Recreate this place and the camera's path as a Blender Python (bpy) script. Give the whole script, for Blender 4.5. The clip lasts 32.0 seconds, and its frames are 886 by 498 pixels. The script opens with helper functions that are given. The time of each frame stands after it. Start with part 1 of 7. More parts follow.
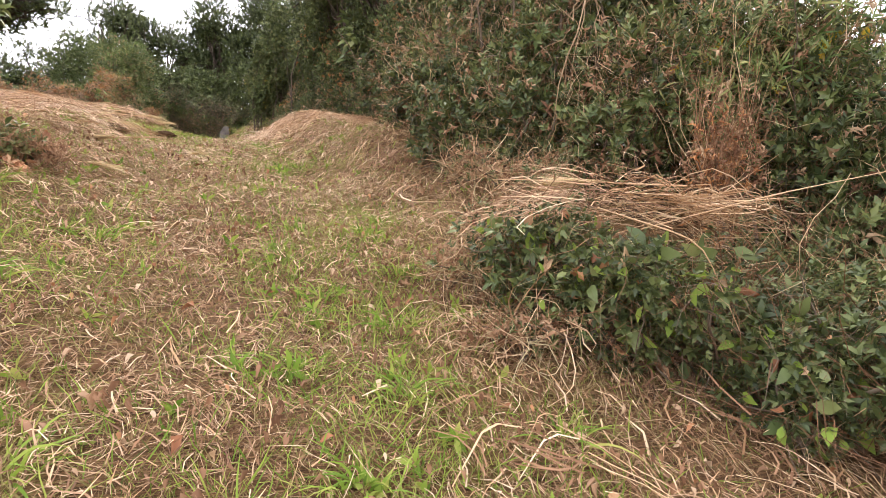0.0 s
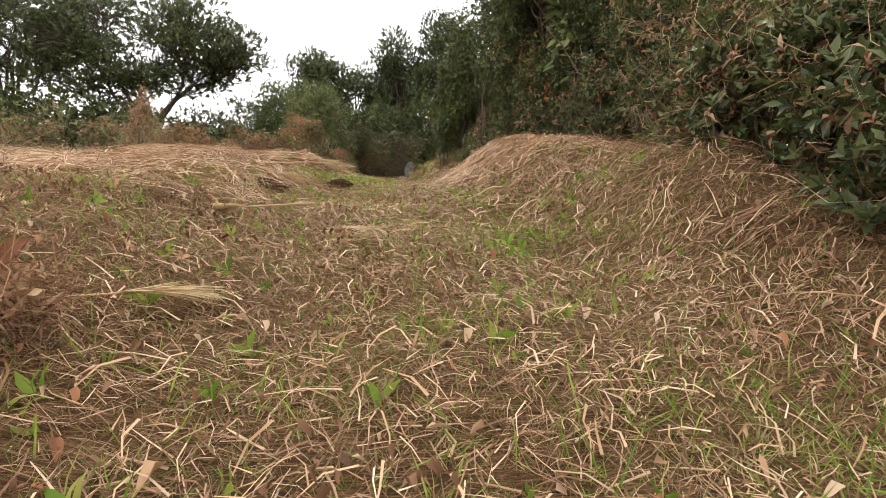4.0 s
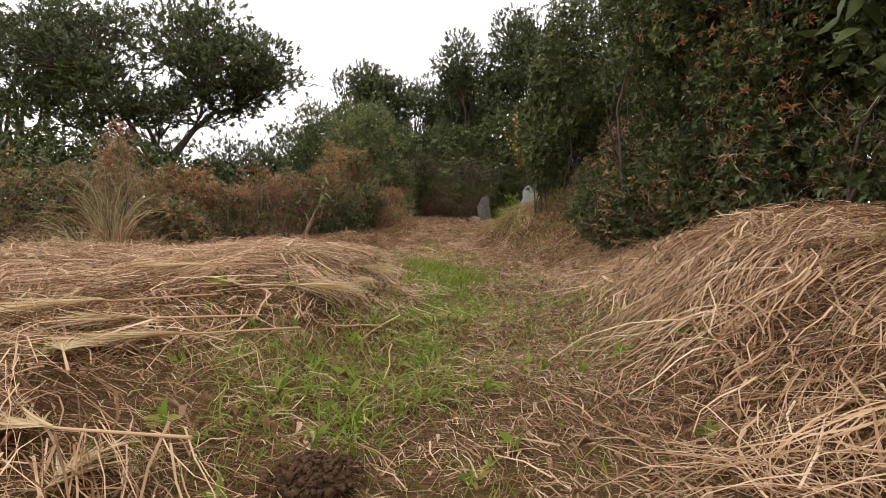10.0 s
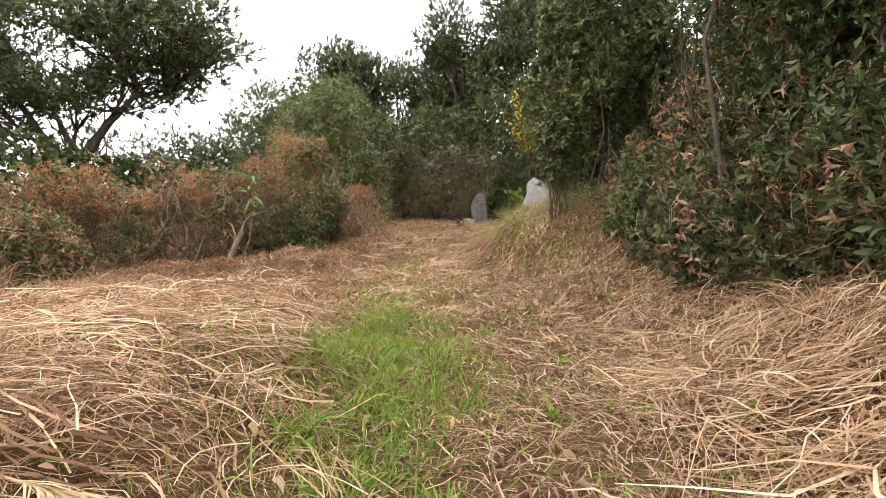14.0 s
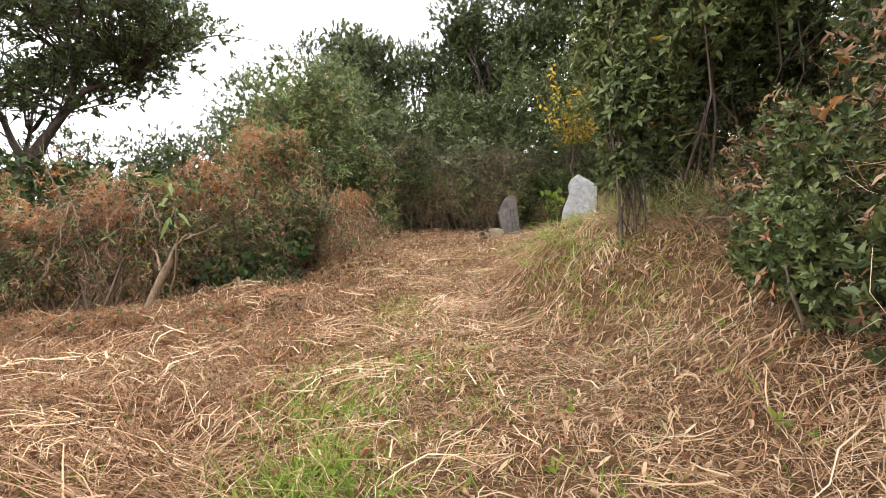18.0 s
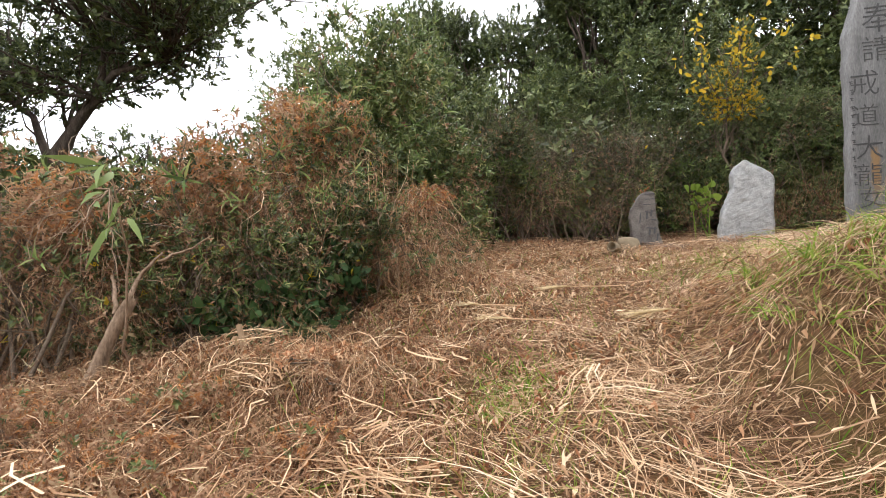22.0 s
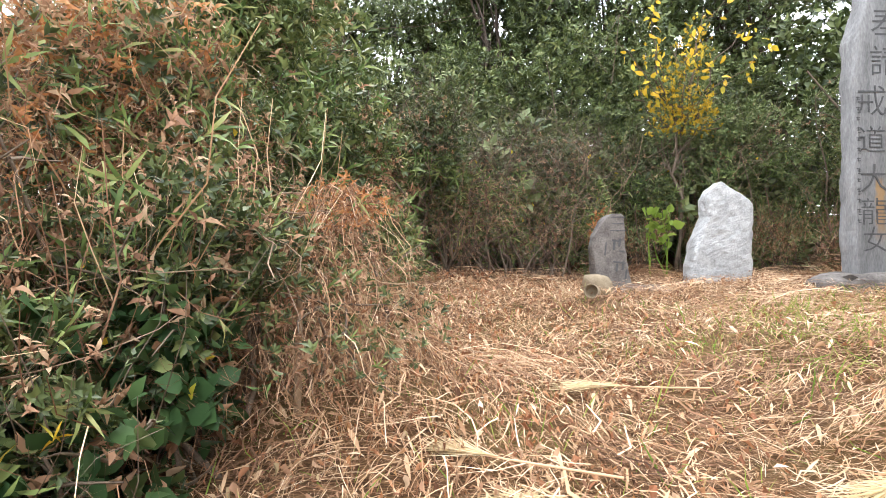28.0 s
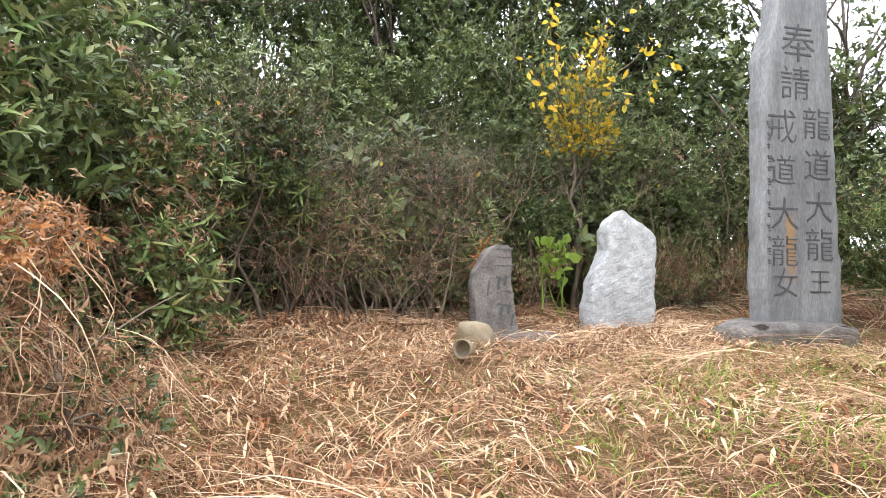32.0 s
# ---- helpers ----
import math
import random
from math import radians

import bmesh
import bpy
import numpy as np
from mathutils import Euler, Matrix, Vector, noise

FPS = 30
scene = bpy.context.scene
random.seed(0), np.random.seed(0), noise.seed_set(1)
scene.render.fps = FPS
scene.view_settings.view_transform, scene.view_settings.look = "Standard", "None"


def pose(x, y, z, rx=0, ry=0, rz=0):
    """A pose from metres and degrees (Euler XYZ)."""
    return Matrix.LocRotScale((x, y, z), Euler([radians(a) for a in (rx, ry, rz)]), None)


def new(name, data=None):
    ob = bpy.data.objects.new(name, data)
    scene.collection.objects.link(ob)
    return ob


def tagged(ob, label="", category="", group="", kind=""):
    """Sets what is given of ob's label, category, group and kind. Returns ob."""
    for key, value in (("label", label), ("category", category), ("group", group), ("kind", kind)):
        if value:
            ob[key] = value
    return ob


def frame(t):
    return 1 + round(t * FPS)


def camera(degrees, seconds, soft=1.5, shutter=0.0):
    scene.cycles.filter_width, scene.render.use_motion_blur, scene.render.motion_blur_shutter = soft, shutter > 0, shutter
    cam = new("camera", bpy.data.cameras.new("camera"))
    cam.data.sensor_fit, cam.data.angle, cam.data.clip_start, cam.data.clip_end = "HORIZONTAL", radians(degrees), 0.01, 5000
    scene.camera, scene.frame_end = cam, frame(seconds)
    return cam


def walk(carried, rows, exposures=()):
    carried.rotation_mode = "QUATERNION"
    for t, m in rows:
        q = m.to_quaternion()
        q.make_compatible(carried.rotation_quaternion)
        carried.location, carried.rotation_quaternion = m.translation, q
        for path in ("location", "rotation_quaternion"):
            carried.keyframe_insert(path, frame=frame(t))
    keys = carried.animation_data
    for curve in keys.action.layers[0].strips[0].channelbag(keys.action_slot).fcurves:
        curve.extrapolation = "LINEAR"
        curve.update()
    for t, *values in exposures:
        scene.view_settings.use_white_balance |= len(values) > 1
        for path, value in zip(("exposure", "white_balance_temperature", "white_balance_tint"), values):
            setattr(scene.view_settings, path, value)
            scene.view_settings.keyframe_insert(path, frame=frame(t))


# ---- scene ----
# ---- camera ----
# seconds, eye x, y, z, heading to the left, pitch up, roll
PATH = [
    (0, 0.002, 0.000, 1.200, -21.65, -2.47, 3.43), (0.5, 0.044, 0.196, 1.179, -15.88, -2.23, 3.10),
    (1, 0.064, 0.591, 1.220, -11.26, -2.42, 2.95), (1.5, 0.049, 0.862, 1.223, -7.63, -2.34, 2.70),
    (2, 0.027, 1.347, 1.310, -6.50, -2.12, 2.30), (2.5, -0.064, 1.905, 1.346, -5.48, -1.70, 2.09),
    (3, -0.078, 2.381, 1.524, -4.42, -1.31, 1.79), (3.5, -0.037, 2.861, 1.660, -3.77, -1.12, 1.58),
    (5.5, -0.428, 5.275, 2.312, -1.05, -0.28, 1.97), (6, -0.446, 5.744, 2.493, -0.04, 0.07, 2.07),
    (6.5, -0.361, 6.221, 2.617, 0.68, 0.27, 1.93), (7, -0.390, 6.610, 2.668, 1.19, 0.29, 1.83),
    (7.5, -0.456, 7.030, 2.772, 1.84, 0.47, 1.68), (8, -0.506, 7.385, 2.876, 2.55, 0.51, 1.22),
    (8.5, -0.516, 7.829, 3.052, 2.89, 0.50, 0.98), (9, -0.548, 8.288, 3.112, 3.09, 0.38, 0.93),
    (9.5, -0.554, 8.669, 3.276, 3.42, 0.39, 0.83), (10, -0.530, 9.098, 3.315, 3.61, 0.37, 0.46),
    (10.5, -0.608, 9.535, 3.397, 3.40, 0.38, 0.06), (11, -0.637, 9.964, 3.563, 3.20, 0.33, -0.02),
    (11.5, -0.662, 10.333, 3.585, 3.09, 0.07, -0.13), (12, -0.663, 10.730, 3.621, 2.86, -0.08, -0.39),
    (12.5, -0.653, 11.219, 3.596, 2.75, -0.25, -0.60), (13, -0.596, 11.690, 3.722, 3.12, -0.35, -0.69),
    (13.5, -0.479, 12.252, 3.754, 3.37, -0.38, -0.80), (14, -0.446, 12.750, 3.813, 3.38, -0.34, -0.98),
    (14.5, -0.402, 13.327, 3.897, 3.50, -0.35, -1.20), (16.5, -0.341, 14.750, 4.078, 5.59, -0.49, -1.92),
    (17, -0.423, 15.045, 4.121, 6.22, -0.31, -2.02), (17.5, -0.421, 15.447, 4.176, 6.43, -0.23, -2.04),
    (18, -0.367, 15.788, 4.189, 6.81, -0.24, -2.07), (18.5, -0.342, 16.261, 4.230, 7.79, -0.21, -1.97),
    (19, -0.371, 16.633, 4.306, 9.17, 0.03, -1.82), (19.5, -0.399, 17.022, 4.378, 10.43, 0.28, -1.81),
    (20, -0.548, 17.422, 4.353, 11.65, 0.54, -1.84), (20.5, -0.715, 17.735, 4.418, 12.66, 0.93, -1.86),
    (21, -0.873, 18.105, 4.402, 13.73, 0.97, -2.00), (21.5, -0.974, 18.415, 4.439, 14.57, 1.01, -2.19),
    (22, -1.177, 18.717, 4.359, 15.11, 0.73, -2.16), (22.5, -1.397, 19.081, 4.358, 15.60, 0.68, -2.17),
    (23, -1.575, 19.446, 4.313, 16.07, 0.42, -2.07), (23.5, -1.715, 19.792, 4.356, 16.13, 0.27, -1.95),
    (24, -1.885, 20.103, 4.322, 15.91, 0.23, -1.68), (24.5, -2.026, 20.394, 4.382, 15.43, 0.39, -1.72),
    (25, -2.128, 20.634, 4.419, 14.38, 0.12, -1.59), (25.5, -2.168, 20.905, 4.455, 12.03, 0.70, -1.46),
    (26, -2.143, 21.022, 4.584, 8.88, 1.11, -0.96), (26.5, -2.215, 21.170, 4.666, 7.18, 1.26, -0.70),
    (28.5, -2.526, 21.669, 4.734, -3.79, 0.63, 0.18), (29, -2.389, 21.980, 4.649, -4.81, 0.30, 0.25),
    (29.5, -2.238, 22.178, 4.677, -5.55, 0.17, 0.44), (30, -2.072, 22.431, 4.612, -6.45, 0.29, 0.43),
    (30.5, -1.920, 22.733, 4.738, -7.21, 0.73, 0.37), (31, -1.861, 22.798, 4.865, -8.23, 1.26, 0.68),
    (31.5, -1.820, 22.807, 4.912, -9.34, 1.81, 0.88), (32, -1.804, 22.792, 4.961, -10.69, 2.66, 1.14),
]
cam = camera(78.34, 32.0, soft=0.9)
EXPOSURES = [(0, 0.88, 6600, 17), (1, 0.7, 6500, 15), (2, 0.48, 6600, 14), (3, 0.45, 6800, 14), (6, 0.08, 6900, 14), (9, -0.05, 6900, 15), (11, 0.17, 6950, 17), (13, 0.66, 6650, 15), (17, 1.0, 6600, 12), (20, 1.03, 6500, 11), (22, 0.88, 6500, 12), (24, 1.24, 6500, 12), (26, 1.52, 6400, 11), (29, 1.7, 6150, 12), (32, 1.6, 6150, 11)]
walk(cam, [(t, pose(x, y, z, 90 + p, 0, h) @ pose(0, 0, 0, 0, 0, r)) for t, x, y, z, h, p, r in PATH], EXPOSURES)

# ---- light ----
world = bpy.data.worlds.new("world")
scene.world = world
world.use_nodes = True
wn, wl = world.node_tree.nodes, world.node_tree.links
wn.clear()
sky = wn.new("ShaderNodeTexSky")
sky.sky_type, sky.sun_disc = "NISHITA", False
sky.sun_elevation, sky.sun_rotation = radians(48), radians(200)
cloud = wn.new("ShaderNodeMix")
cloud.data_type = "RGBA"
cloud.inputs[0].default_value = 0.93
cloud.inputs[7].default_value = (9.4, 9.6, 10.0, 1)
wback, wout = wn.new("ShaderNodeBackground"), wn.new("ShaderNodeOutputWorld")
wback.inputs[1].default_value = 0.17
wl.new(sky.outputs[0], cloud.inputs[6])
wl.new(cloud.outputs[2], wback.inputs[0])
wl.new(wback.outputs[0], wout.inputs[0])
sun = new("sun", bpy.data.lights.new("sun", "SUN"))
sun.data.energy, sun.data.angle, sun.data.color = 1.5, radians(40), (1.0, 0.96, 0.9)
sun.matrix_world = pose(0, 0, 30, 42, 0, 160)

# ---- materials ----


def ramp_node(nt, colours):
    r = nt.nodes.new("ShaderNodeValToRGB")
    els = r.color_ramp.elements
    while len(els) < len(colours):
        els.new(0.5)
    for i, c in enumerate(colours):
        els[i].position = i / max(1, len(colours) - 1)
        els[i].color = (*c, 1)
    return r


def base_mat(name, rough=0.7):
    m = bpy.data.materials.new(name)
    m.use_nodes = True
    nt = m.node_tree
    bsdf = nt.nodes["Principled BSDF"]
    bsdf.inputs["Roughness"].default_value = rough
    bsdf.inputs["Specular IOR Level"].default_value = 0.1
    return m, nt, bsdf


def leaf_mat(name, colours, rough=0.5, through_light=0.25, patch=0.5, scale=0.8):
    """Thin leaves: each takes a tint of its own, and patches of the plant differ."""
    m, nt, bsdf = base_mat(name, rough)
    geo = nt.nodes.new("ShaderNodeNewGeometry")
    tex = nt.nodes.new("ShaderNodeTexNoise")
    tex.inputs["Scale"].default_value = scale
    tex.inputs["Detail"].default_value = 3
    co = nt.nodes.new("ShaderNodeTexCoord")
    nt.links.new(co.outputs["Object"], tex.inputs["Vector"])
    mix = nt.nodes.new("ShaderNodeMix")
    mix.inputs[0].default_value = patch
    r = ramp_node(nt, colours)
    st = nt.nodes.new("ShaderNodeMapRange")
    st.inputs[1].default_value, st.inputs[2].default_value = 0.3, 0.7
    nt.links.new(tex.outputs[0], st.inputs[0])
    nt.links.new(geo.outputs["Random Per Island"], mix.inputs[2])
    nt.links.new(st.outputs[0], mix.inputs[3])
    nt.links.new(mix.outputs[0], r.inputs[0])
    nt.links.new(r.outputs[0], bsdf.inputs["Base Color"])
    bsdf.inputs["Specular IOR Level"].default_value = 0.3 if rough < 0.4 else 0.15
    if through_light:
        tr = nt.nodes.new("ShaderNodeBsdfTranslucent")
        nt.links.new(r.outputs[0], tr.inputs[0])
        ms = nt.nodes.new("ShaderNodeMixShader")
        ms.inputs[0].default_value = through_light
        nt.links.new(bsdf.outputs[0], ms.inputs[1])
        nt.links.new(tr.outputs[0], ms.inputs[2])
        nt.links.new(ms.outputs[0], nt.nodes["Material Output"].inputs[0])
    return m


def rough_mat(name, colours, scale=6.0, fine=60.0, rough=0.85, bump=0.4, stretch=(1, 1, 1), dist=0.01):
    """Stone, bark, soil: broad stains and a fine grain, with relief."""
    m, nt, bsdf = base_mat(name, rough)
    co = nt.nodes.new("ShaderNodeTexCoord")
    mp = nt.nodes.new("ShaderNodeMapping")
    mp.inputs["Scale"].default_value = stretch
    nt.links.new(co.outputs["Object"], mp.inputs[0])
    a, b = nt.nodes.new("ShaderNodeTexNoise"), nt.nodes.new("ShaderNodeTexNoise")
    for n, s in ((a, scale), (b, fine)):
        n.inputs["Scale"].default_value = s
        n.inputs["Detail"].default_value = 6
        n.inputs["Roughness"].default_value = 0.65
        nt.links.new(mp.outputs[0], n.inputs["Vector"])
    mix = nt.nodes.new("ShaderNodeMix")
    mix.inputs[0].default_value = 0.45
    nt.links.new(a.outputs[0], mix.inputs[2])
    nt.links.new(b.outputs[0], mix.inputs[3])
    st = nt.nodes.new("ShaderNodeMapRange")
    st.inputs[1].default_value, st.inputs[2].default_value = 0.34, 0.66
    nt.links.new(mix.outputs[0], st.inputs[0])
    r = ramp_node(nt, colours)
    nt.links.new(st.outputs[0], r.inputs[0])
    nt.links.new(r.outputs[0], bsdf.inputs["Base Color"])
    bp = nt.nodes.new("ShaderNodeBump")
    bp.inputs["Strength"].default_value, bp.inputs["Distance"].default_value = bump, dist
    nt.links.new(mix.outputs[0], bp.inputs["Height"])
    nt.links.new(bp.outputs[0], bsdf.inputs["Normal"])
    return m


M_SOIL = rough_mat("soil_and_thatch", [(0.035, 0.019, 0.011), (0.1, 0.056, 0.028), (0.2, 0.118, 0.058), (0.3, 0.19, 0.095)], 9.0, 120, 0.95, 0.9, dist=0.03)


def mossy(mat, colours, scale, lo, hi):
    """Patches of low growth over bare ground."""
    nt = mat.node_tree
    bsdf = nt.nodes["Principled BSDF"]
    old = bsdf.inputs["Base Color"].links[0].from_socket
    co, a, b = nt.nodes.new("ShaderNodeTexCoord"), nt.nodes.new("ShaderNodeTexNoise"), nt.nodes.new("ShaderNodeTexNoise")
    for n, s in ((a, scale), (b, 45)):
        n.inputs["Scale"].default_value, n.inputs["Detail"].default_value = s, 5
        nt.links.new(co.outputs["Object"], n.inputs["Vector"])
    k = nt.nodes.new("ShaderNodeMapRange")
    k.inputs[1].default_value, k.inputs[2].default_value, k.inputs[4].default_value = lo, hi, 0.6
    nt.links.new(a.outputs[0], k.inputs[0])
    r = ramp_node(nt, colours)
    nt.links.new(b.outputs[0], r.inputs[0])
    mix = nt.nodes.new("ShaderNodeMix")
    mix.data_type = "RGBA"
    nt.links.new(k.outputs[0], mix.inputs[0])
    nt.links.new(old, mix.inputs[6])
    nt.links.new(r.outputs[0], mix.inputs[7])
    nt.links.new(mix.outputs[2], bsdf.inputs["Base Color"])


def thatched(mat, colours):
    """Matted fibres: fine streaks that run three ways over each other."""
    nt = mat.node_tree
    bsdf = nt.nodes["Principled BSDF"]
    old = bsdf.inputs["Base Color"].links[0].from_socket
    co = nt.nodes.new("ShaderNodeTexCoord")
    top = None
    for turn in (0.35, 1.5, 2.5):
        mp, tex = nt.nodes.new("ShaderNodeMapping"), nt.nodes.new("ShaderNodeTexNoise")
        mp.inputs["Rotation"].default_value = (0, 0, turn)
        mp.inputs["Scale"].default_value = (11, 150, 11)
        tex.inputs["Scale"].default_value, tex.inputs["Detail"].default_value, tex.inputs["Distortion"].default_value = 1, 3, 0.6
        nt.links.new(co.outputs["Object"], mp.inputs[0])
        nt.links.new(mp.outputs[0], tex.inputs["Vector"])
        if top is None:
            top = tex.outputs[0]
        else:
            m = nt.nodes.new("ShaderNodeMath")
            m.operation = "MAXIMUM"
            nt.links.new(top, m.inputs[0])
            nt.links.new(tex.outputs[0], m.inputs[1])
            top = m.outputs[0]
    k = nt.nodes.new("ShaderNodeMapRange")
    k.inputs[1].default_value, k.inputs[2].default_value = 0.46, 0.76
    nt.links.new(top, k.inputs[0])
    r = ramp_node(nt, colours)
    nt.links.new(k.outputs[0], r.inputs[0])
    mix = nt.nodes.new("ShaderNodeMix")
    mix.data_type = "RGBA"
    mix.inputs[0].default_value = 0.65
    nt.links.new(old, mix.inputs[6])
    nt.links.new(r.outputs[0], mix.inputs[7])
    nt.links.new(mix.outputs[2], bsdf.inputs["Base Color"])


thatched(M_SOIL, [(0.022, 0.012, 0.007), (0.085, 0.045, 0.022), (0.23, 0.13, 0.062), (0.46, 0.3, 0.15)])
mossy(M_SOIL, [(0.04, 0.028, 0.01), (0.13, 0.095, 0.03), (0.26, 0.2, 0.065)], 1.3, 0.52, 0.7)
M_EARTH = rough_mat("dark_earth", [(0.05, 0.029, 0.017), (0.12, 0.07, 0.039), (0.2, 0.122, 0.068)], 26, 110, 0.95, 1.0, dist=0.03)
M_BARK = rough_mat("bark", [(0.035, 0.026, 0.02), (0.095, 0.072, 0.056), (0.18, 0.145, 0.115)], 9, 60, 0.9, 0.9, (1, 1, 0.3), 0.03)
M_TWIG = rough_mat("dry_twig", [(0.06, 0.042, 0.03), (0.14, 0.105, 0.075), (0.24, 0.19, 0.14)], 7, 60, 0.85, 0.3)
M_CUT = rough_mat("pale_wood", [(0.22, 0.14, 0.08), (0.42, 0.3, 0.19)], 6, 50, 0.8, 0.4, (1, 1, 0.3))
M_SLATE = rough_mat("grey_slate", [(0.12, 0.118, 0.115), (0.2, 0.198, 0.193), (0.31, 0.305, 0.295)], 2.6, 45, 0.8, 0.5, (1.6, 1.6, 0.35))
M_WHITE = rough_mat("pale_granite", [(0.24, 0.24, 0.228), (0.4, 0.4, 0.385), (0.55, 0.55, 0.53)], 9, 60, 0.85, 0.9, dist=0.02)
M_DARK = rough_mat("weathered_stone", [(0.07, 0.061, 0.054), (0.15, 0.134, 0.12), (0.24, 0.217, 0.195)], 7, 50, 0.9, 0.6)
# dark tone for raised strokes, standing in for the shade inside carved grooves
M_GROOVE_SHADE = rough_mat("groove_shade", [(0.06, 0.06, 0.06), (0.13, 0.128, 0.125)], 18, 60, 0.95, 0.3)
M_TILE = rough_mat("fired_clay", [(0.18, 0.135, 0.085), (0.32, 0.26, 0.175)], 9, 60, 0.85, 0.5)

M_DEAD = rough_mat("dead_wood", [(0.1, 0.066, 0.042), (0.24, 0.165, 0.11), (0.38, 0.28, 0.2)], 9, 60, 0.85, 0.7, (1, 1, 0.3), 0.02)
M_STUMP = rough_mat("flaking_bark", [(0.07, 0.045, 0.037), (0.2, 0.14, 0.12), (0.36, 0.28, 0.245)], 12, 70, 0.9, 1.0, (1, 1, 0.5), 0.03)
M_STRAW = leaf_mat("straw", [(0.09, 0.043, 0.022), (0.27, 0.15, 0.077), (0.47, 0.29, 0.158), (0.64, 0.425, 0.25), (0.76, 0.56, 0.355), (0.92, 0.76, 0.54)], 0.5, 0.18, 0.25, 1.6)
M_RUSTY = leaf_mat("russet_straw", [(0.06, 0.03, 0.017), (0.17, 0.088, 0.048), (0.31, 0.17, 0.095), (0.46, 0.3, 0.18)], 0.7, 0.15, 0.5, 2.2)
M_GRASS = leaf_mat("grass", [(0.08, 0.14, 0.022), (0.17, 0.28, 0.038), (0.3, 0.4, 0.07), (0.46, 0.42, 0.13)], 0.5, 0.35, 0.3, 1.0)
M_LITTER = leaf_mat("dry_litter", [(0.08, 0.042, 0.026), (0.25, 0.138, 0.08), (0.43, 0.27, 0.165), (0.58, 0.41, 0.265), (0.74, 0.58, 0.42)], 0.6, 0.18, 0.2, 1.8)
M_SWARD = leaf_mat("dead_sward", [(0.11, 0.06, 0.036), (0.25, 0.15, 0.083), (0.38, 0.25, 0.145), (0.5, 0.36, 0.23), (0.29, 0.27, 0.12)], 0.6, 0.2, 0.35, 1.7)
M_GREENISH = leaf_mat("dull_green_blade", [(0.05, 0.085, 0.025), (0.11, 0.16, 0.04), (0.2, 0.25, 0.065), (0.34, 0.33, 0.12)], 0.5, 0.3, 0.3, 1.3)
M_MOSS = leaf_mat("fine_olive_grass", [(0.14, 0.085, 0.045), (0.27, 0.175, 0.09), (0.24, 0.21, 0.075), (0.42, 0.31, 0.17)], 0.6, 0.3, 0.5, 1.4)
M_DRYLEAF = leaf_mat("dry_leaf", [(0.13, 0.06, 0.035), (0.32, 0.14, 0.07), (0.48, 0.24, 0.12), (0.5, 0.33, 0.19), (0.58, 0.42, 0.27)], 0.65, 0.15, 0.15)
M_DEEP = leaf_mat("evergreen_leaf", [(0.022, 0.034, 0.014), (0.058, 0.08, 0.028), (0.118, 0.145, 0.047), (0.2, 0.225, 0.08)], 0.38, 0.14, 0.35, 0.9)
M_MID = leaf_mat("bush_leaf", [(0.035, 0.055, 0.02), (0.095, 0.13, 0.043), (0.185, 0.22, 0.076), (0.33, 0.33, 0.13)], 0.36, 0.15, 0.35, 1.1)
M_BAMBOO = leaf_mat("bamboo_leaf", [(0.05, 0.085, 0.024), (0.12, 0.18, 0.05), (0.23, 0.29, 0.095), (0.52, 0.47, 0.2)], 0.45, 0.3, 0.25, 0.9)
M_OLIVE = leaf_mat("olive_leaf", [(0.05, 0.075, 0.03), (0.12, 0.16, 0.06), (0.2, 0.24, 0.095), (0.33, 0.36, 0.16)], 0.4, 0.2, 0.35, 1.0)
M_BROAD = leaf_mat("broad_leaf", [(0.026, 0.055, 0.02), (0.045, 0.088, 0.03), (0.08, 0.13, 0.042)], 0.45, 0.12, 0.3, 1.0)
M_BROWN = leaf_mat("withered_vine_leaf", [(0.1, 0.048, 0.028), (0.23, 0.122, 0.07), (0.37, 0.215, 0.125), (0.48, 0.34, 0.21), (0.3, 0.24, 0.11)], 0.75, 0.25, 0.4, 1.6)
M_YELLOW = leaf_mat("yellow_leaf", [(0.5, 0.3, 0.02), (0.66, 0.45, 0.04), (0.5, 0.45, 0.06)], 0.5, 0.4, 0.2)
M_PLUME = leaf_mat("pampas_plume", [(0.45, 0.33, 0.16), (0.66, 0.52, 0.3), (0.75, 0.62, 0.4)], 0.7, 0.3, 0.2)
M_PAMPAS = leaf_mat("pampas_blade", [(0.22, 0.2, 0.09), (0.38, 0.33, 0.17), (0.55, 0.47, 0.28), (0.3, 0.22, 0.11)], 0.55, 0.25, 0.2)
M_LIME = leaf_mat("lime_leaf", [(0.2, 0.3, 0.05), (0.32, 0.42, 0.08)], 0.5, 0.4, 0.2)
M_ORANGE = leaf_mat("orange_leaf", [(0.2, 0.075, 0.03), (0.38, 0.16, 0.06), (0.5, 0.25, 0.1), (0.36, 0.22, 0.1)], 0.6, 0.25, 0.2)

# ---- ground shape ----
rng = np.random.default_rng(7)


def table(y, pairs):
    ys, vs = np.array(pairs).T
    return sum(np.interp(y + d, ys, vs) for d in (-0.8, -0.4, 0, 0.4, 0.8)) / 5


def step(u):
    u = np.clip(u, 0, 1)
    return u * u * (3 - 2 * u)


BASE = [(-200, -6), (-30, -3.2), (-8, -1.6), (0, -0.12), (3.5, 0.79), (5, 1.25), (6, 1.44), (8, 1.95), (10, 2.3), (12, 2.6), (15, 2.87), (18, 2.98), (20.5, 3.2), (22, 3.36), (23, 3.52), (24, 3.76), (26, 4.12), (28, 4.38), (30, 4.5), (34, 5.3), (45, 6.6), (200, 8)]


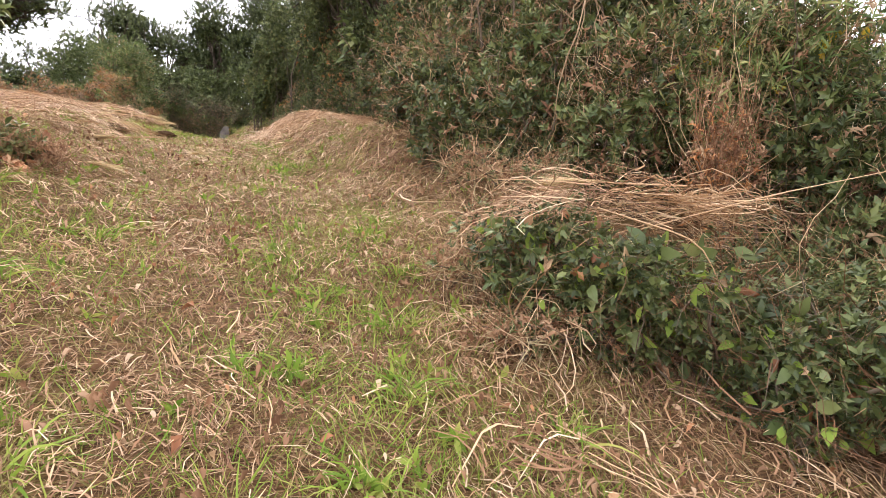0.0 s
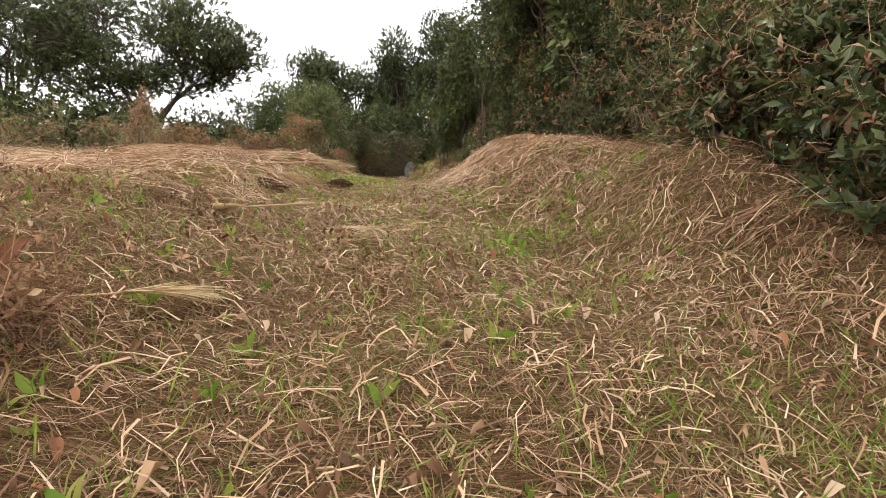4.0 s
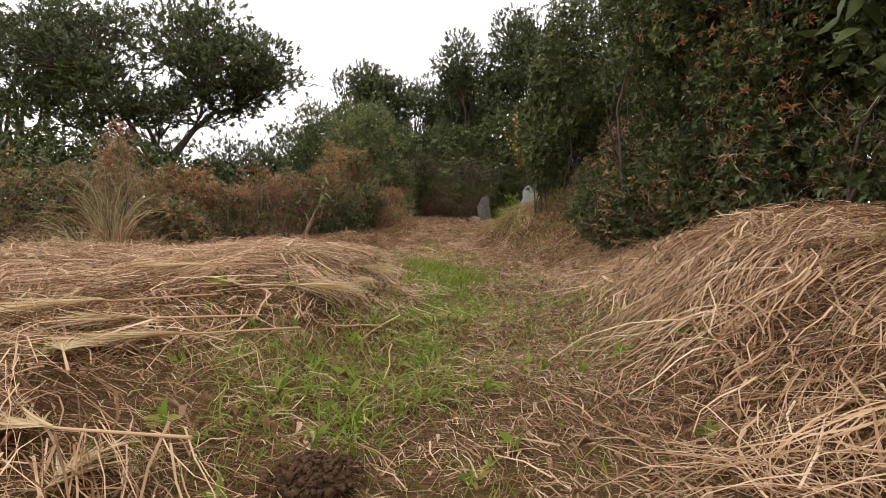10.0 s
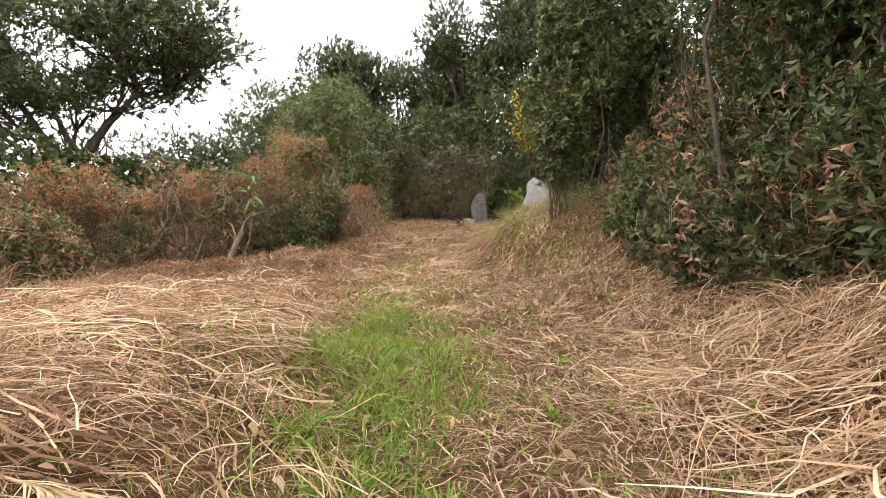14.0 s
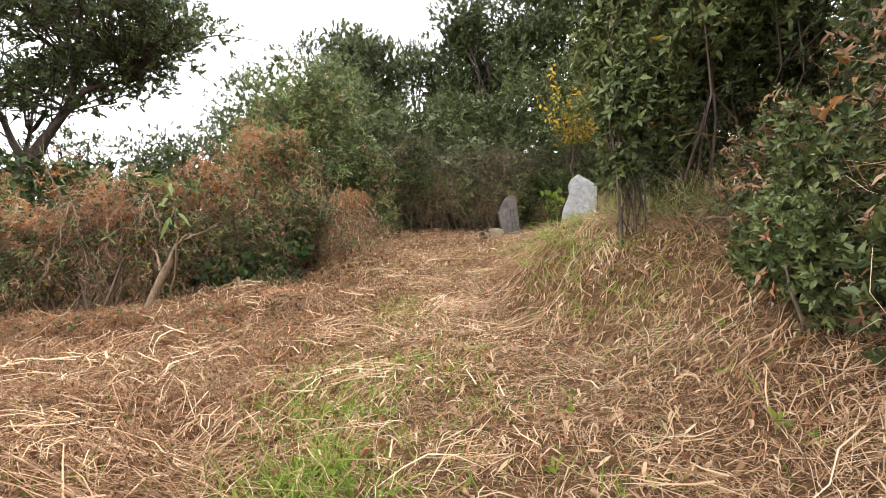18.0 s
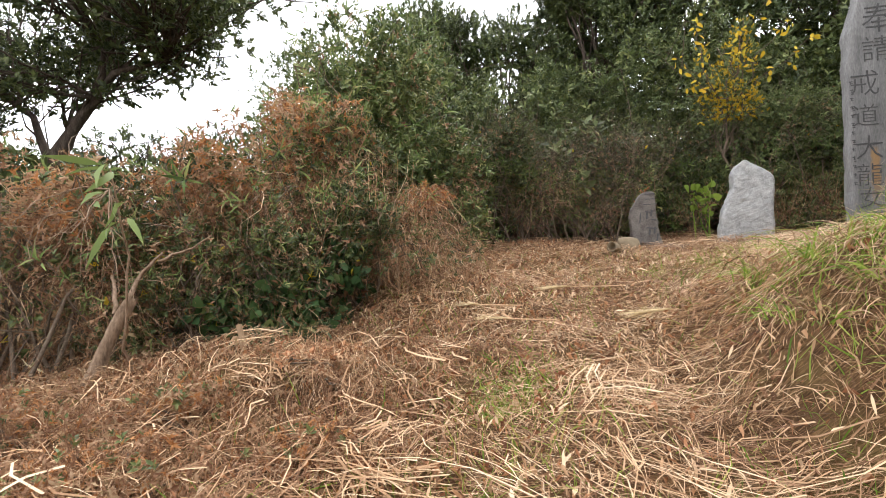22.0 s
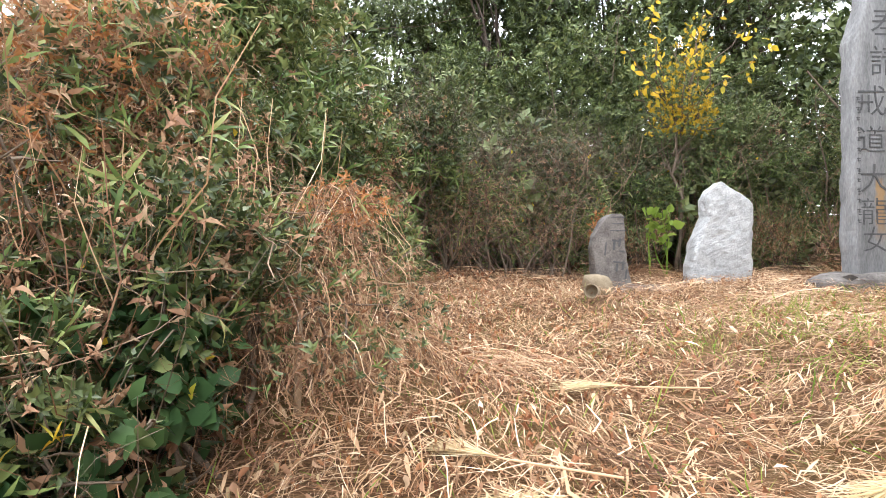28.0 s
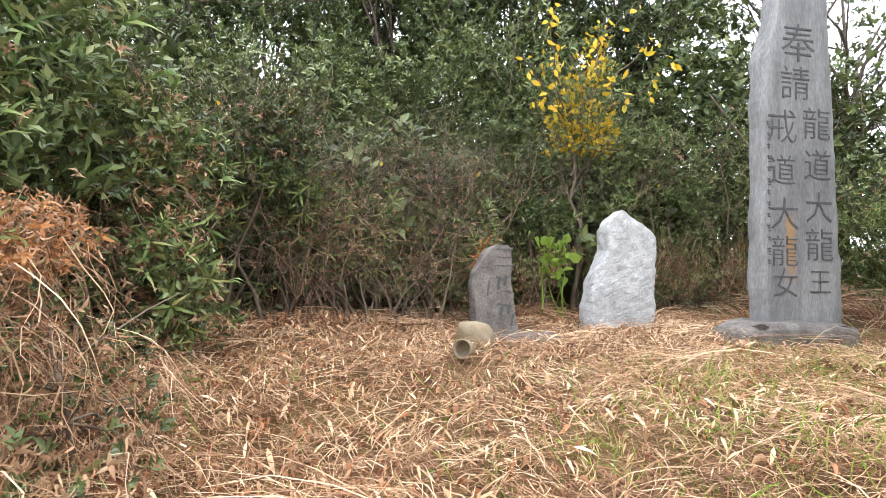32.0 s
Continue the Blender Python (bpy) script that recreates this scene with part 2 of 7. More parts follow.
def hump(x, y, cx, cy, sx, sy, a):
    return a * np.exp(-(((x - cx) / sx) ** 2 + ((y - cy) / sy) ** 2))


def height(x, y):
    """The lie of the land: a worn way between mown banks, up to a terrace."""
    x, y = np.asarray(x, float), np.asarray(y, float)
    z = table(y, BASE)
    ra = table(y, [(-8, 0.2), (0, -0.3), (2.5, 0.0), (5.5, 0.62), (7, 0.52), (9, 0.55), (10.5, 0.58), (13, 0.8), (15.5, 0.72), (17, 0.5), (19, 0.7), (20.5, 1.0), (22, 0.95), (24, 0.45), (26, 0.12), (28, 0.0)])
    r0 = table(y, [(-8, 1.5), (4, 0.9), (6.5, 0.75), (9, 0.45), (13, 0.0), (16, 0.6), (18, 0.7), (20, 0.3), (21, -0.2), (22, -0.85), (24, -0.9), (28, 0)])
    rw = table(y, [(-8, 2), (5, 2.2), (7, 1.4), (9, 1.25), (13, 1.5), (16, 2.2), (18, 1.9), (20, 2.0), (21, 1.7), (22, 1.2), (24, 1.5), (28, 1.5)])
    z = z + ra * step((x - r0) / rw)
    la = table(y, [(-8, 0.1), (0, 0.1), (4.5, 0.26), (6, 0.33), (7.5, 0.33), (9.5, 0.22), (13, 0.36), (16, 0.4), (18, 0.3), (20, 0.12), (22, 0.15), (25, 0.22), (28, 0.1)])
    l0 = table(y, [(-8, -1.5), (5, -0.4), (9, -1.0), (12, -0.9), (14.5, -0.7), (16.5, -0.6), (19, -2), (22, -3.1), (25, -1.7), (28, -1)])
    z = z + la * step((l0 - x) / 1.5)
    z = z + hump(x, y, -3.4, 11.2, 1.2, 1.2, 0.1) + hump(x, y, -2.3, 13.4, 0.7, 0.9, 0.12) + hump(x, y, 1.5, 10.4, 0.6, 1.3, 0.1) + hump(x, y, 1.9, 7.2, 0.5, 0.6, 0.18)
    z = z + hump(x, y, -1.1, 11.05, 0.2, 0.18, 0.1) + hump(x, y, -1.75, 9.0, 0.22, 0.2, 0.08)
    z = z + hump(x, y, 0.6, 22.7, 0.65, 1.2, 0.16) + hump(x, y, -3.6, 22.3, 0.5, 0.5, 0.16) + hump(x, y, -2.6, 24.3, 0.6, 0.9, 0.12)
    z = z + 0.025 * np.sin(2.1 * x + 1.3 * y) + 0.02 * np.sin(3.7 * y - 1.9 * x + 1) + 0.012 * np.sin(7.3 * x + 2) * np.sin(6.1 * y)
    return z


def h1(x, y):
    return float(height(np.array([x]), np.array([y]))[0])


# ---- mesh helpers ----


def tri_mesh(name, verts, tris, mat, smooth=False):
    me = bpy.data.meshes.new(name)
    verts, tris = np.asarray(verts, np.float32), np.asarray(tris, np.int32)
    me.vertices.add(len(verts))
    me.vertices.foreach_set("co", verts.ravel())
    me.loops.add(tris.size)
    me.loops.foreach_set("vertex_index", tris.ravel())
    me.polygons.add(len(tris))
    me.polygons.foreach_set("loop_start", np.arange(0, tris.size, 3, dtype=np.int32))
    if smooth:
        me.polygons.foreach_set("use_smooth", np.ones(len(tris), bool))
    me.update(calc_edges=True)
    me.materials.append(mat)
    return me


def part(name, mesh, parent=None, label="", smooth=False):
    ob = new(name, mesh)
    if parent is not None:
        ob.parent = parent
    if label:
        ob["label"] = label
    return ob


def bm_part(name, bm, mat, parent=None, label="", smooth=False):
    me = bpy.data.meshes.new(name)
    bmesh.ops.recalc_face_normals(bm, faces=bm.faces)
    bm.to_mesh(me)
    bm.free()
    me.materials.append(mat)
    if smooth:
        for p in me.polygons:
            p.use_smooth = True
    return part(name, me, parent, label)


def unit(v):
    return v / np.maximum(np.linalg.norm(v, axis=-1, keepdims=True), 1e-9)


def scatter(template, pts, dirs, sizes, spin=None, flat=None):
    """Copies of a small shape, its y axis along dirs. flat: the wish of its z axis to point up, 0 to 1."""
    tv, tf = template
    n = len(pts)
    d = unit(np.asarray(dirs, float))
    ref = unit(rng.normal(size=(n, 3)))
    if flat is not None:
        ref = unit(ref * (1 - flat) + np.array([0, 0, 1.0]) * flat)
    side = unit(np.cross(d, ref))
    up = np.cross(side, d)
    s = np.asarray(sizes, float).reshape(n, 1, 1)
    v = pts[:, None, :] + s * (tv[None, :, 0:1] * side[:, None] + tv[None, :, 1:2] * d[:, None] + tv[None, :, 2:3] * up[:, None])
    f = tf[None] + (np.arange(n) * len(tv))[:, None, None]
    return v.reshape(-1, 3), f.reshape(-1, 3)


def join(sets):
    vs, fs, k = [], [], 0
    for v, f in sets:
        vs.append(v)
        fs.append(f + k)
        k += len(v)
    return np.concatenate(vs), np.concatenate(fs)


def leaf(width=0.45, fold=0.12, droop=0.15):
    w = width / 2
    v = np.array([(0, 0, 0), (-w * 0.85, 0.28, fold), (w * 0.85, 0.28, fold * 0.6), (-w * 0.8, 0.62, fold * 0.7 - droop * 0.3), (w * 0.8, 0.62, fold - droop * 0.3), (0, 1, -droop)])
    return v, np.array([(0, 2, 1), (1, 2, 3), (2, 4, 3), (3, 4, 5)])


def rolled(width=0.4, roll=0.25, droop=0.35, twist=0.3):
    """A shrivelled leaf: its edges roll up, its tip curls under."""
    v = []
    for t, w in ((0.0, 0.12), (0.3, 1.0), (0.65, 0.75), (1.0, 0.1)):
        a = twist * (t - 0.4)
        for k in (-1, 0, 1):
            x, z = k * w * width / 2, abs(k) * w * roll * width - droop * t * t
            v.append((x * math.cos(a) - z * math.sin(a) + 0.08 * math.sin(5 * t), t - 0.12 * droop * t * t, x * math.sin(a) + z * math.cos(a)))
    f = [q for i in range(3) for k in range(2) for q in ((3 * i + k, 3 * i + k + 1, 3 * i + k + 3), (3 * i + k + 1, 3 * i + k + 4, 3 * i + k + 3))]
    return np.array(v), np.array(f)


def thin_leaf(width=0.45, fold=0.1, droop=0.1):
    v = np.array([(0, 0, 0), (-width / 2, 0.45, fold), (0, 1, -droop), (width / 2, 0.45, fold)])
    return v, np.array([(0, 2, 1), (0, 3, 2)])


def sprig(count, width, seed, spread=0.9, length=0.5, shape=thin_leaf):
    """A twig tip with leaves all round it, one unit long."""
    r = np.random.default_rng(seed)
    sets = []
    for i in range(count):
        t = 0.15 + 0.75 * i / count
        a = i * 2.4 + r.uniform(-0.4, 0.4)
        out = np.array([math.cos(a), 0, math.sin(a)])
        d = unit(out * spread + np.array([0, 0.75 + 0.4 * t, 0]))
        lv, lf = shape(width)
        side = unit(np.cross(d, np.array([0, 1.0, 0.05])))
        up = np.cross(side, d)
        s = length * r.uniform(0.75, 1.15)
        sets.append((np.array([0, t * 0.6, 0]) + s * (lv[:, :1] * side + lv[:, 1:2] * d + lv[:, 2:] * up), lf))
    return join(sets)


def blade(bend=0.25, width=0.012, curl=0.0, kink=0.0):
    """A flat stalk of unit length."""
    v, f = [], []
    for i, t in enumerate((0, 0.35, 0.7, 1.0)):
        w = width * (1 - 0.75 * t * t)
        c = curl * t * t + kink * max(0, t - 0.35)
        v += [(-w / 2 + c, t, bend * (t - t * t * 1.1)), (w / 2 + c, t, bend * (t - t * t * 1.1))]
    for i in range(3):
        a = 2 * i
        f += [(a, a + 1, a + 2), (a + 1, a + 3, a + 2)]
    return np.array(v), np.array(f)


def wisp(seed, width=0.011, wander=0.12, lift=0.05, n=4):
    """A thin stalk of unit length that bends softly."""
    r = np.random.default_rng(seed)
    t = np.linspace(0, 1, n)
    x = r.normal() * wander * 1.6 * t * t + r.normal() * wander * np.sin(np.pi * t) + r.normal() * wander * 0.6 * np.sin(2 * np.pi * t)
    z = abs(r.normal()) * lift * np.sin(np.pi * t)
    w = width * (1 - 0.6 * t) * r.uniform(0.6, 1.4)
    v = np.stack([np.stack([x - w / 2, t, z], 1), np.stack([x + w / 2, t, z + w * 0.3], 1)], 1).reshape(-1, 3)
    f = np.array([q for i in range(n - 1) for q in ((2 * i, 2 * i + 1, 2 * i + 2), (2 * i + 1, 2 * i + 3, 2 * i + 2))])
    return v, f


def tube(points, radii, sides=5):
    """A tapered limb along points."""
    pts = np.asarray(points, float)
    tang = unit(np.gradient(pts, axis=0))
    ref = np.array([0.31, 0.2, 0.93]) if abs(tang[0, 2]) < 0.9 else np.array([1.0, 0.1, 0])
    v = []
    for p, t, r in zip(pts, tang, radii):
        a = unit(np.cross(t, ref))
        b = np.cross(t, a)
        for k in range(sides):
            c = 2 * math.pi * k / sides
            v.append(p + r * (math.cos(c) * a + math.sin(c) * b))
    f = []
    for i in range(len(pts) - 1):
        for k in range(sides):
            q, w = i * sides + k, i * sides + (k + 1) % sides
            f += [(q, w, q + sides), (w, w + sides, q + sides)]
    return np.array(v), np.array(f)


def limb(a, b, r0, r1, bend=0.15, n=6, sides=5):
    a, b = np.asarray(a, float), np.asarray(b, float)
    length = np.linalg.norm(b - a)
    t = np.linspace(0, 1, n)[:, None]
    off = rng.normal(size=3) * bend * length
    wob = rng.normal(size=(n, 3)) * 0.025 * length * np.sin(np.pi * t)
    p = a + (b - a) * t + off * (t * (1 - t)) + wob
    return tube(p, np.linspace(r0, r1, n), sides), p

# ---- ground ----


def axis_steps(lo, hi, near_lo, near_hi, fine):
    near = np.arange(near_lo, near_hi + fine / 2, fine)
    out_hi = near_hi + np.cumsum(np.geomspace(fine, 60, 26))
    out_lo = near_lo - np.cumsum(np.geomspace(fine, 60, 26))
    return np.concatenate([out_lo[::-1], near, out_hi])


gx, gy = axis_steps(-1, 1, -7, 5, 0.14), axis_steps(-1, 1, -2, 31, 0.14)
GX, GY = np.meshgrid(gx, gy)
GZ = height(GX, GY)
nx, ny = len(gx), len(gy)
qi = (np.arange(ny - 1)[:, None] * nx + np.arange(nx - 1)).ravel()
ground_tris = np.concatenate([np.stack([qi, qi + 1, qi + nx], 1), np.stack([qi + 1, qi + nx + 1, qi + nx], 1)])
ground = part("ground", tri_mesh("ground", np.stack([GX.ravel(), GY.ravel(), GZ.ravel()], 1), ground_tris, M_SOIL, True))
tagged(ground, "sloping soil under mown straw and grass", "ground", kind="structure")

# ---- plants ----
SPRIG_OVAL = sprig(6, 0.46, 1)
SPRIG_BAMBOO = sprig(5, 0.12, 3, 1.1, 0.9, leaf)
SPRIG_BROAD = sprig(5, 0.62, 4, 1.2, 0.75, leaf)
SPRIG_CURL = sprig(5, 0.34, 5, 0.9, 0.5, lambda w: leaf(w, 0.2, 0.45))
SPRIG_FINE = sprig(8, 0.5, 6, 1.0, 0.38)
SPRIG_FAR = sprig(5, 0.6, 8, 1.1, 0.5)
SPRIG_LAUREL = sprig(6, 0.36, 12, 1.1, 0.62, leaf)


def lumps_of(c, r, n, small, low=-0.75):
    """Uneven lumps over a bulk: centres and radii."""
    u = unit(rng.normal(size=(n, 3)))
    u[:, 2] = np.clip(u[:, 2] * 1.15 + 0.08, low, 1)
    k = rng.uniform(0.42, 0.82, (n, 1))
    cs = np.asarray(c) + u * k * np.asarray(r)
    rs = np.asarray(r) * small * rng.uniform(0.7, 1.35, (n, 1))
    return cs, rs


def shell_points(cs, rs, n):
    w = np.prod(rs, axis=1) ** (2 / 3)
    i = rng.choice(len(cs), n, p=w / w.sum())
    u = unit(rng.normal(size=(n, 3)))
    k = 1.08 - np.abs(rng.normal(size=(n, 1))) * 0.35
    return cs[i] + u * np.clip(k, 0.1, 1.2) * rs[i], u


def coat(name, template, n, size, mat, label="", bias=(0, 0, 0.5), out=0.7, wild=0.45, band=(0, 1), flat=None):
    """One kind of leaf on a plant. band: the part of the height it grows in."""
    return name, template, n, size, mat, label, bias, out, wild, band, flat


def clumped(q, base):
    """How thickly leaves sit about a point: branches bear clumps, with gaps between."""
    a = np.sin(4.1 * q[:, 0] + 1.9 * np.sin(2.3 * q[:, 2])) * np.sin(3.7 * q[:, 1] + 1.7 * np.sin(2.1 * q[:, 0])) + np.sin(4.6 * q[:, 2] + 2 * np.sin(1.9 * q[:, 1] + q[:, 0]))
    b = np.sin(9.7 * q[:, 0] + 3.1 * q[:, 2]) * np.sin(8.9 * q[:, 1] - 2.7 * q[:, 2])
    return np.clip(base + 0.38 * a + 0.2 * b, 0.06, 1)


def dress(thing, org, cs, rs, coats, base=0.74):
    z0, z1 = (cs - rs)[:, 2].min(), (cs + rs)[:, 2].max()
    z0 = max(z0, 0)
    for name, temp, n, size, mat, label, bias, out, wild, band, flat in coats:
        p, u = shell_points(cs, rs, n)
        f = (p[:, 2] - z0) / (z1 - z0)
        keep = (f >= band[0] - 0.03) & (f <= band[1] + 0.03)
        if n > 700:
            keep &= rng.uniform(size=len(p)) < clumped(p + org, base)
        p, u = p[keep], u[keep]
        d = u * out + rng.normal(size=p.shape) * wild + np.asarray(bias)
        q = p + org
        ok = q[:, 2] > height(q[:, 0], q[:, 1]) + 0.02
        p, d = p[ok], d[ok]
        if len(p):
            temps = temp if type(temp) is list else [temp]
            sizes = size * rng.uniform(0.6, 1.35, len(p))
            groups = np.array_split(np.arange(len(p)), len(temps))
            v, fa = join([scatter(temps[i], p[t], d[t], sizes[t], flat=flat) for i, t in enumerate(groups) if len(t)])
            tagged(part(name, tri_mesh(name, v, fa, mat), thing, label), kind="stuff")


def shrub(name, label, category, x, y, rx, ry, h, coats, lumps=14, small=0.42, low=0.0, stems=10, group="", stem_mat=None, stem_r=1.0, twigs=3, shape=None):
    """A bush: branchwork from the ground, and coats of leaves."""
    z = h1(x, y)
    thing = new(name)
    thing.location = (x, y, z)
    tagged(thing, label, category, group)
    h = h * 1.1
    c = np.array([0, 0, low + (h - low) * 0.48])
    r = np.array([rx, ry, (h - low) * 0.52])
    cs, rs = lumps_of(c, r, lumps, small, -0.9 if low == 0 else -0.5)
    if shape:
        cs, rs = np.array(shape)[:, :3], np.array(shape)[:, 3:]
        lumps = len(cs)
    sets = []
    for k in range(stems):
        tip = cs[k % lumps] + rng.normal(size=3) * 0.25 * r
        tip[2] = max(tip[2], 0.3 * h)
        foot = np.array([rng.uniform(-0.6, 0.6) * rx, rng.uniform(-0.6, 0.6) * ry, 0])
        foot[2] = h1(x + foot[0], y + foot[1]) - z - 0.05
        (g, p) = limb(foot, tip, (0.01 + 0.005 * h) * stem_r, 0.005, 0.2)
        sets.append(g)
        for _ in range(twigs):
            q = p[rng.integers(1, 6)]
            sets.append(limb(q, q + rng.normal(size=3) * 0.3 * r, 0.008, 0.003, 0.25, 4, 3)[0])
    tagged(part("branchwork", tri_mesh("branchwork", *join(sets), stem_mat or M_TWIG), thing), kind="stuff")
    dress(thing, np.array([x, y, z]), cs, rs, coats)
    return thing


def tree(label, x, y, h, trunk_r, crown, coats, fork=0.4, lean=(0, 0), group="", name="tree", small=0.45, lumps=16, mat=None, twigs=7, low=-0.5, limbs=None, squash=1.0):
    """A tree: trunk, forking limbs, crown of lumps. crown: centre offset and radii."""
    z = h1(x, y)
    thing = new(name)
    thing.location = (x, y, z)
    tagged(thing, label, "tree", group)
    (cx, cy, cz, rx, ry, rz) = crown
    cs, rs = lumps_of((cx, cy, cz), (rx, ry, rz), lumps, small, low)
    rs[:, 2] *= squash
    top = np.array([lean[0], lean[1], h * fork])
    g, p = limb((0, 0, -0.2), top, trunk_r, trunk_r * 0.7, 0.06, 8, 9)
    part("trunk", tri_mesh("trunk", *g, mat or M_BARK, True), thing)
    main = limbs or lumps
    spines = []
    for k in range(lumps):
        if k < main:
            (g, q) = limb(p[rng.integers(4, 8)], cs[k], trunk_r * (0.32 if main == lumps else 0.5), trunk_r * 0.08, 0.25, 7, 6)
            spines.append(q)
        else:
            near = min(spines, key=lambda s: np.linalg.norm(s[4] - cs[k]))
            (g, q) = limb(near[4], cs[k], trunk_r * 0.16, trunk_r * 0.05, 0.2, 7, 5)
        sets = [g]
        for _ in range(twigs):
            s = q[rng.integers(2, 7)]
            sets.append(limb(s, cs[k] + rng.normal(size=3) * 0.6 * rs[k], trunk_r * 0.1, 0.01, 0.2, 5, 4)[0])
        part("limb", tri_mesh("limb", *join(sets), mat or M_BARK, True), thing)
    dress(thing, np.array([x, y, z]), cs, rs, coats, 0.82)
    return thing


STALK = [wisp(80 + k, 0.009, 0.09, 0.1) for k in range(4)]
STRAND = [wisp(60 + k, 0.0085, 0.2, 0.3, 5) for k in range(6)]
HANG = [wisp(120 + k, 0.013, 0.14, 0.3, 6) for k in range(5)]
LEAF_BIG = leaf(0.5, 0.1, 0.2)
LEAF_IVY = leaf(0.8, 0.08, 0.12)
LEAF_CURL = rolled(0.5, 0.6, 0.4, 0.7)
LEAF_STRIP = rolled(0.2, 0.5, 0.35, 1.0)


def evergreen(n, size=0.26, mat=None, temp=None):
    return coat("foliage", temp or SPRIG_OVAL, int(n * 1.25), size * 0.82, mat or M_DEEP)


def dry_stalks(n, size=0.8, band=(0, 0.6)):
    return coat("dry_stalk", STALK, n // 2, size * 0.7, M_STRAW, "dry pale stalks", (0, 0, 0.9), 0.2, 0.4, band)


# thicket on the bank beside the way, from the start up to the terrace
G = "thicket on the bank"
DARK = "dense dark green evergreen shrub on the bank"
MIXED = "mixed green and russet shrub with dry stalks on the bank"
# paler olive coats kept to upper bands paint the tops as if lit
for (x, y, rx, ry, h, label, coats) in (
    (5.8, -2.8, 1.4, 1.6, 2.6, DARK, [evergreen(2112, 0.22, M_MID)]),
    (5.6, 1.2, 1.5, 1.5, 2.5, "light green bamboo and bramble thicket", [coat("bamboo_foliage", SPRIG_BAMBOO, 3600, 0.26, M_BAMBOO), coat("lime_foliage", SPRIG_BAMBOO, 500, 0.26, M_LIME), dry_stalks(500, 1.0, (0, 1)), coat("russet_leaf", SPRIG_CURL, 500, 0.2, M_BROWN)]),
    (4.9, 3.8, 1.3, 1.2, 2.35, MIXED, [evergreen(1700, 0.16, M_DEEP), coat("light_foliage", SPRIG_OVAL, 300, 0.14, M_MID, band=(0.4, 1)), coat("hanging_vine", STRAND, 900, 0.6, M_RUSTY, "bare brown vines", (-0.1, -0.1, -1.0), 0.2, 0.3), coat("bamboo_foliage", SPRIG_BAMBOO, 700, 0.2, M_BAMBOO), coat("yellow_leaf", SPRIG_BROAD, 60, 0.14, M_YELLOW, "", band=(0.5, 0.9)), dry_stalks(1500, 1.0, (0, 1)), coat("olive_leaf", SPRIG_OVAL, 600, 0.13, M_OLIVE), coat("russet_leaf", SPRIG_CURL, 1300, 0.13, M_BROWN)]),
    (3.9, 6.4, 1.2, 1.3, 4.6, MIXED, [evergreen(2900, 0.17, M_DEEP), coat("olive_leaf", SPRIG_OVAL, 500, 0.14, M_OLIVE, band=(0.45, 1)), coat("hanging_vine", STRAND, 1000, 0.7, M_TWIG, "bare grey-brown vines", (-0.1, -0.1, -1.0), 0.2, 0.3), dry_stalks(900, 1.1, (0, 1)), coat("russet_leaf", SPRIG_CURL, 1400, 0.14, M_BROWN, band=(0, 0.8))]),
    (3.8, 8.9, 1.2, 1.4, 4.4, MIXED, [evergreen(3000, 0.18, M_DEEP), coat("olive_leaf", SPRIG_OVAL, 1500, 0.15, M_OLIVE, band=(0.4, 1)), dry_stalks(900, 0.9, (0, 0.7)), coat("russet_leaf", SPRIG_CURL, 1200, 0.14, M_BROWN)]),
    (3.7, 11.2, 1.2, 1.4, 4.3, MIXED, [coat("orange_leaf", SPRIG_CURL, 500, 0.13, M_ORANGE, "orange autumn leaves", (-0.4, -0.3, 0), band=(0.2, 0.6)), coat("russet_leaf", SPRIG_CURL, 700, 0.14, M_BROWN, "", (-0.4, -0.3, 0)), evergreen(3800, 0.19), coat("olive_leaf", SPRIG_OVAL, 1500, 0.15, M_OLIVE, band=(0.35, 1)), dry_stalks(500, 0.8, (0, 0.5))]),
    (3.6, 13.5, 1.2, 1.3, 4.4, "dark shrub with large glossy pointed leaves", [evergreen(3400, 0.19), coat("olive_leaf", SPRIG_OVAL, 900, 0.15, M_OLIVE)]),
    (3.2, 15.7, 1.1, 1.1, 4.0, "dark shrub with a patch of orange autumn leaves", [evergreen(2900, 0.19), coat("olive_leaf", SPRIG_OVAL, 1200, 0.15, M_OLIVE, band=(0.4, 1)), coat("orange_leaf", SPRIG_CURL, 500, 0.15, M_ORANGE, "orange autumn leaves", (-0.4, -0.3, 0), band=(0.15, 0.6)), coat("brown_leaf", SPRIG_CURL, 400, 0.15, M_BROWN), dry_stalks(400, 0.8, (0, 0.4))]),
    (2.9, 17.5, 1.2, 1.0, 4.4, DARK, [evergreen(4776, 0.19), coat("orange_leaf", SPRIG_CURL, 200, 0.14, M_ORANGE, "orange autumn leaves", band=(0.3, 0.7))]),
    (1.6, 19.6, 0.45, 0.45, 0.78, "small-leaved dark green shrub at the bank's foot", [evergreen(1830, 0.13, M_MID), coat("dead_leaf", SPRIG_CURL, 70, 0.13, M_DRYLEAF)]),
    (3.4, 20.0, 1.3, 1.1, 4.6, DARK, [evergreen(4041, 0.19), coat("orange_leaf", SPRIG_CURL, 300, 0.14, M_ORANGE, "orange autumn leaves", band=(0.1, 0.5))]),
    (4.4, 23.0, 1.5, 1.5, 3.9, DARK, [evergreen(2280, 0.28, M_MID)]),
    (5.6, 25.9, 1.4, 1.4, 2.6, MIXED, [evergreen(1774, 0.26, M_MID), coat("bamboo_foliage", SPRIG_BAMBOO, 900, 0.3, M_BAMBOO), dry_stalks(500)])):
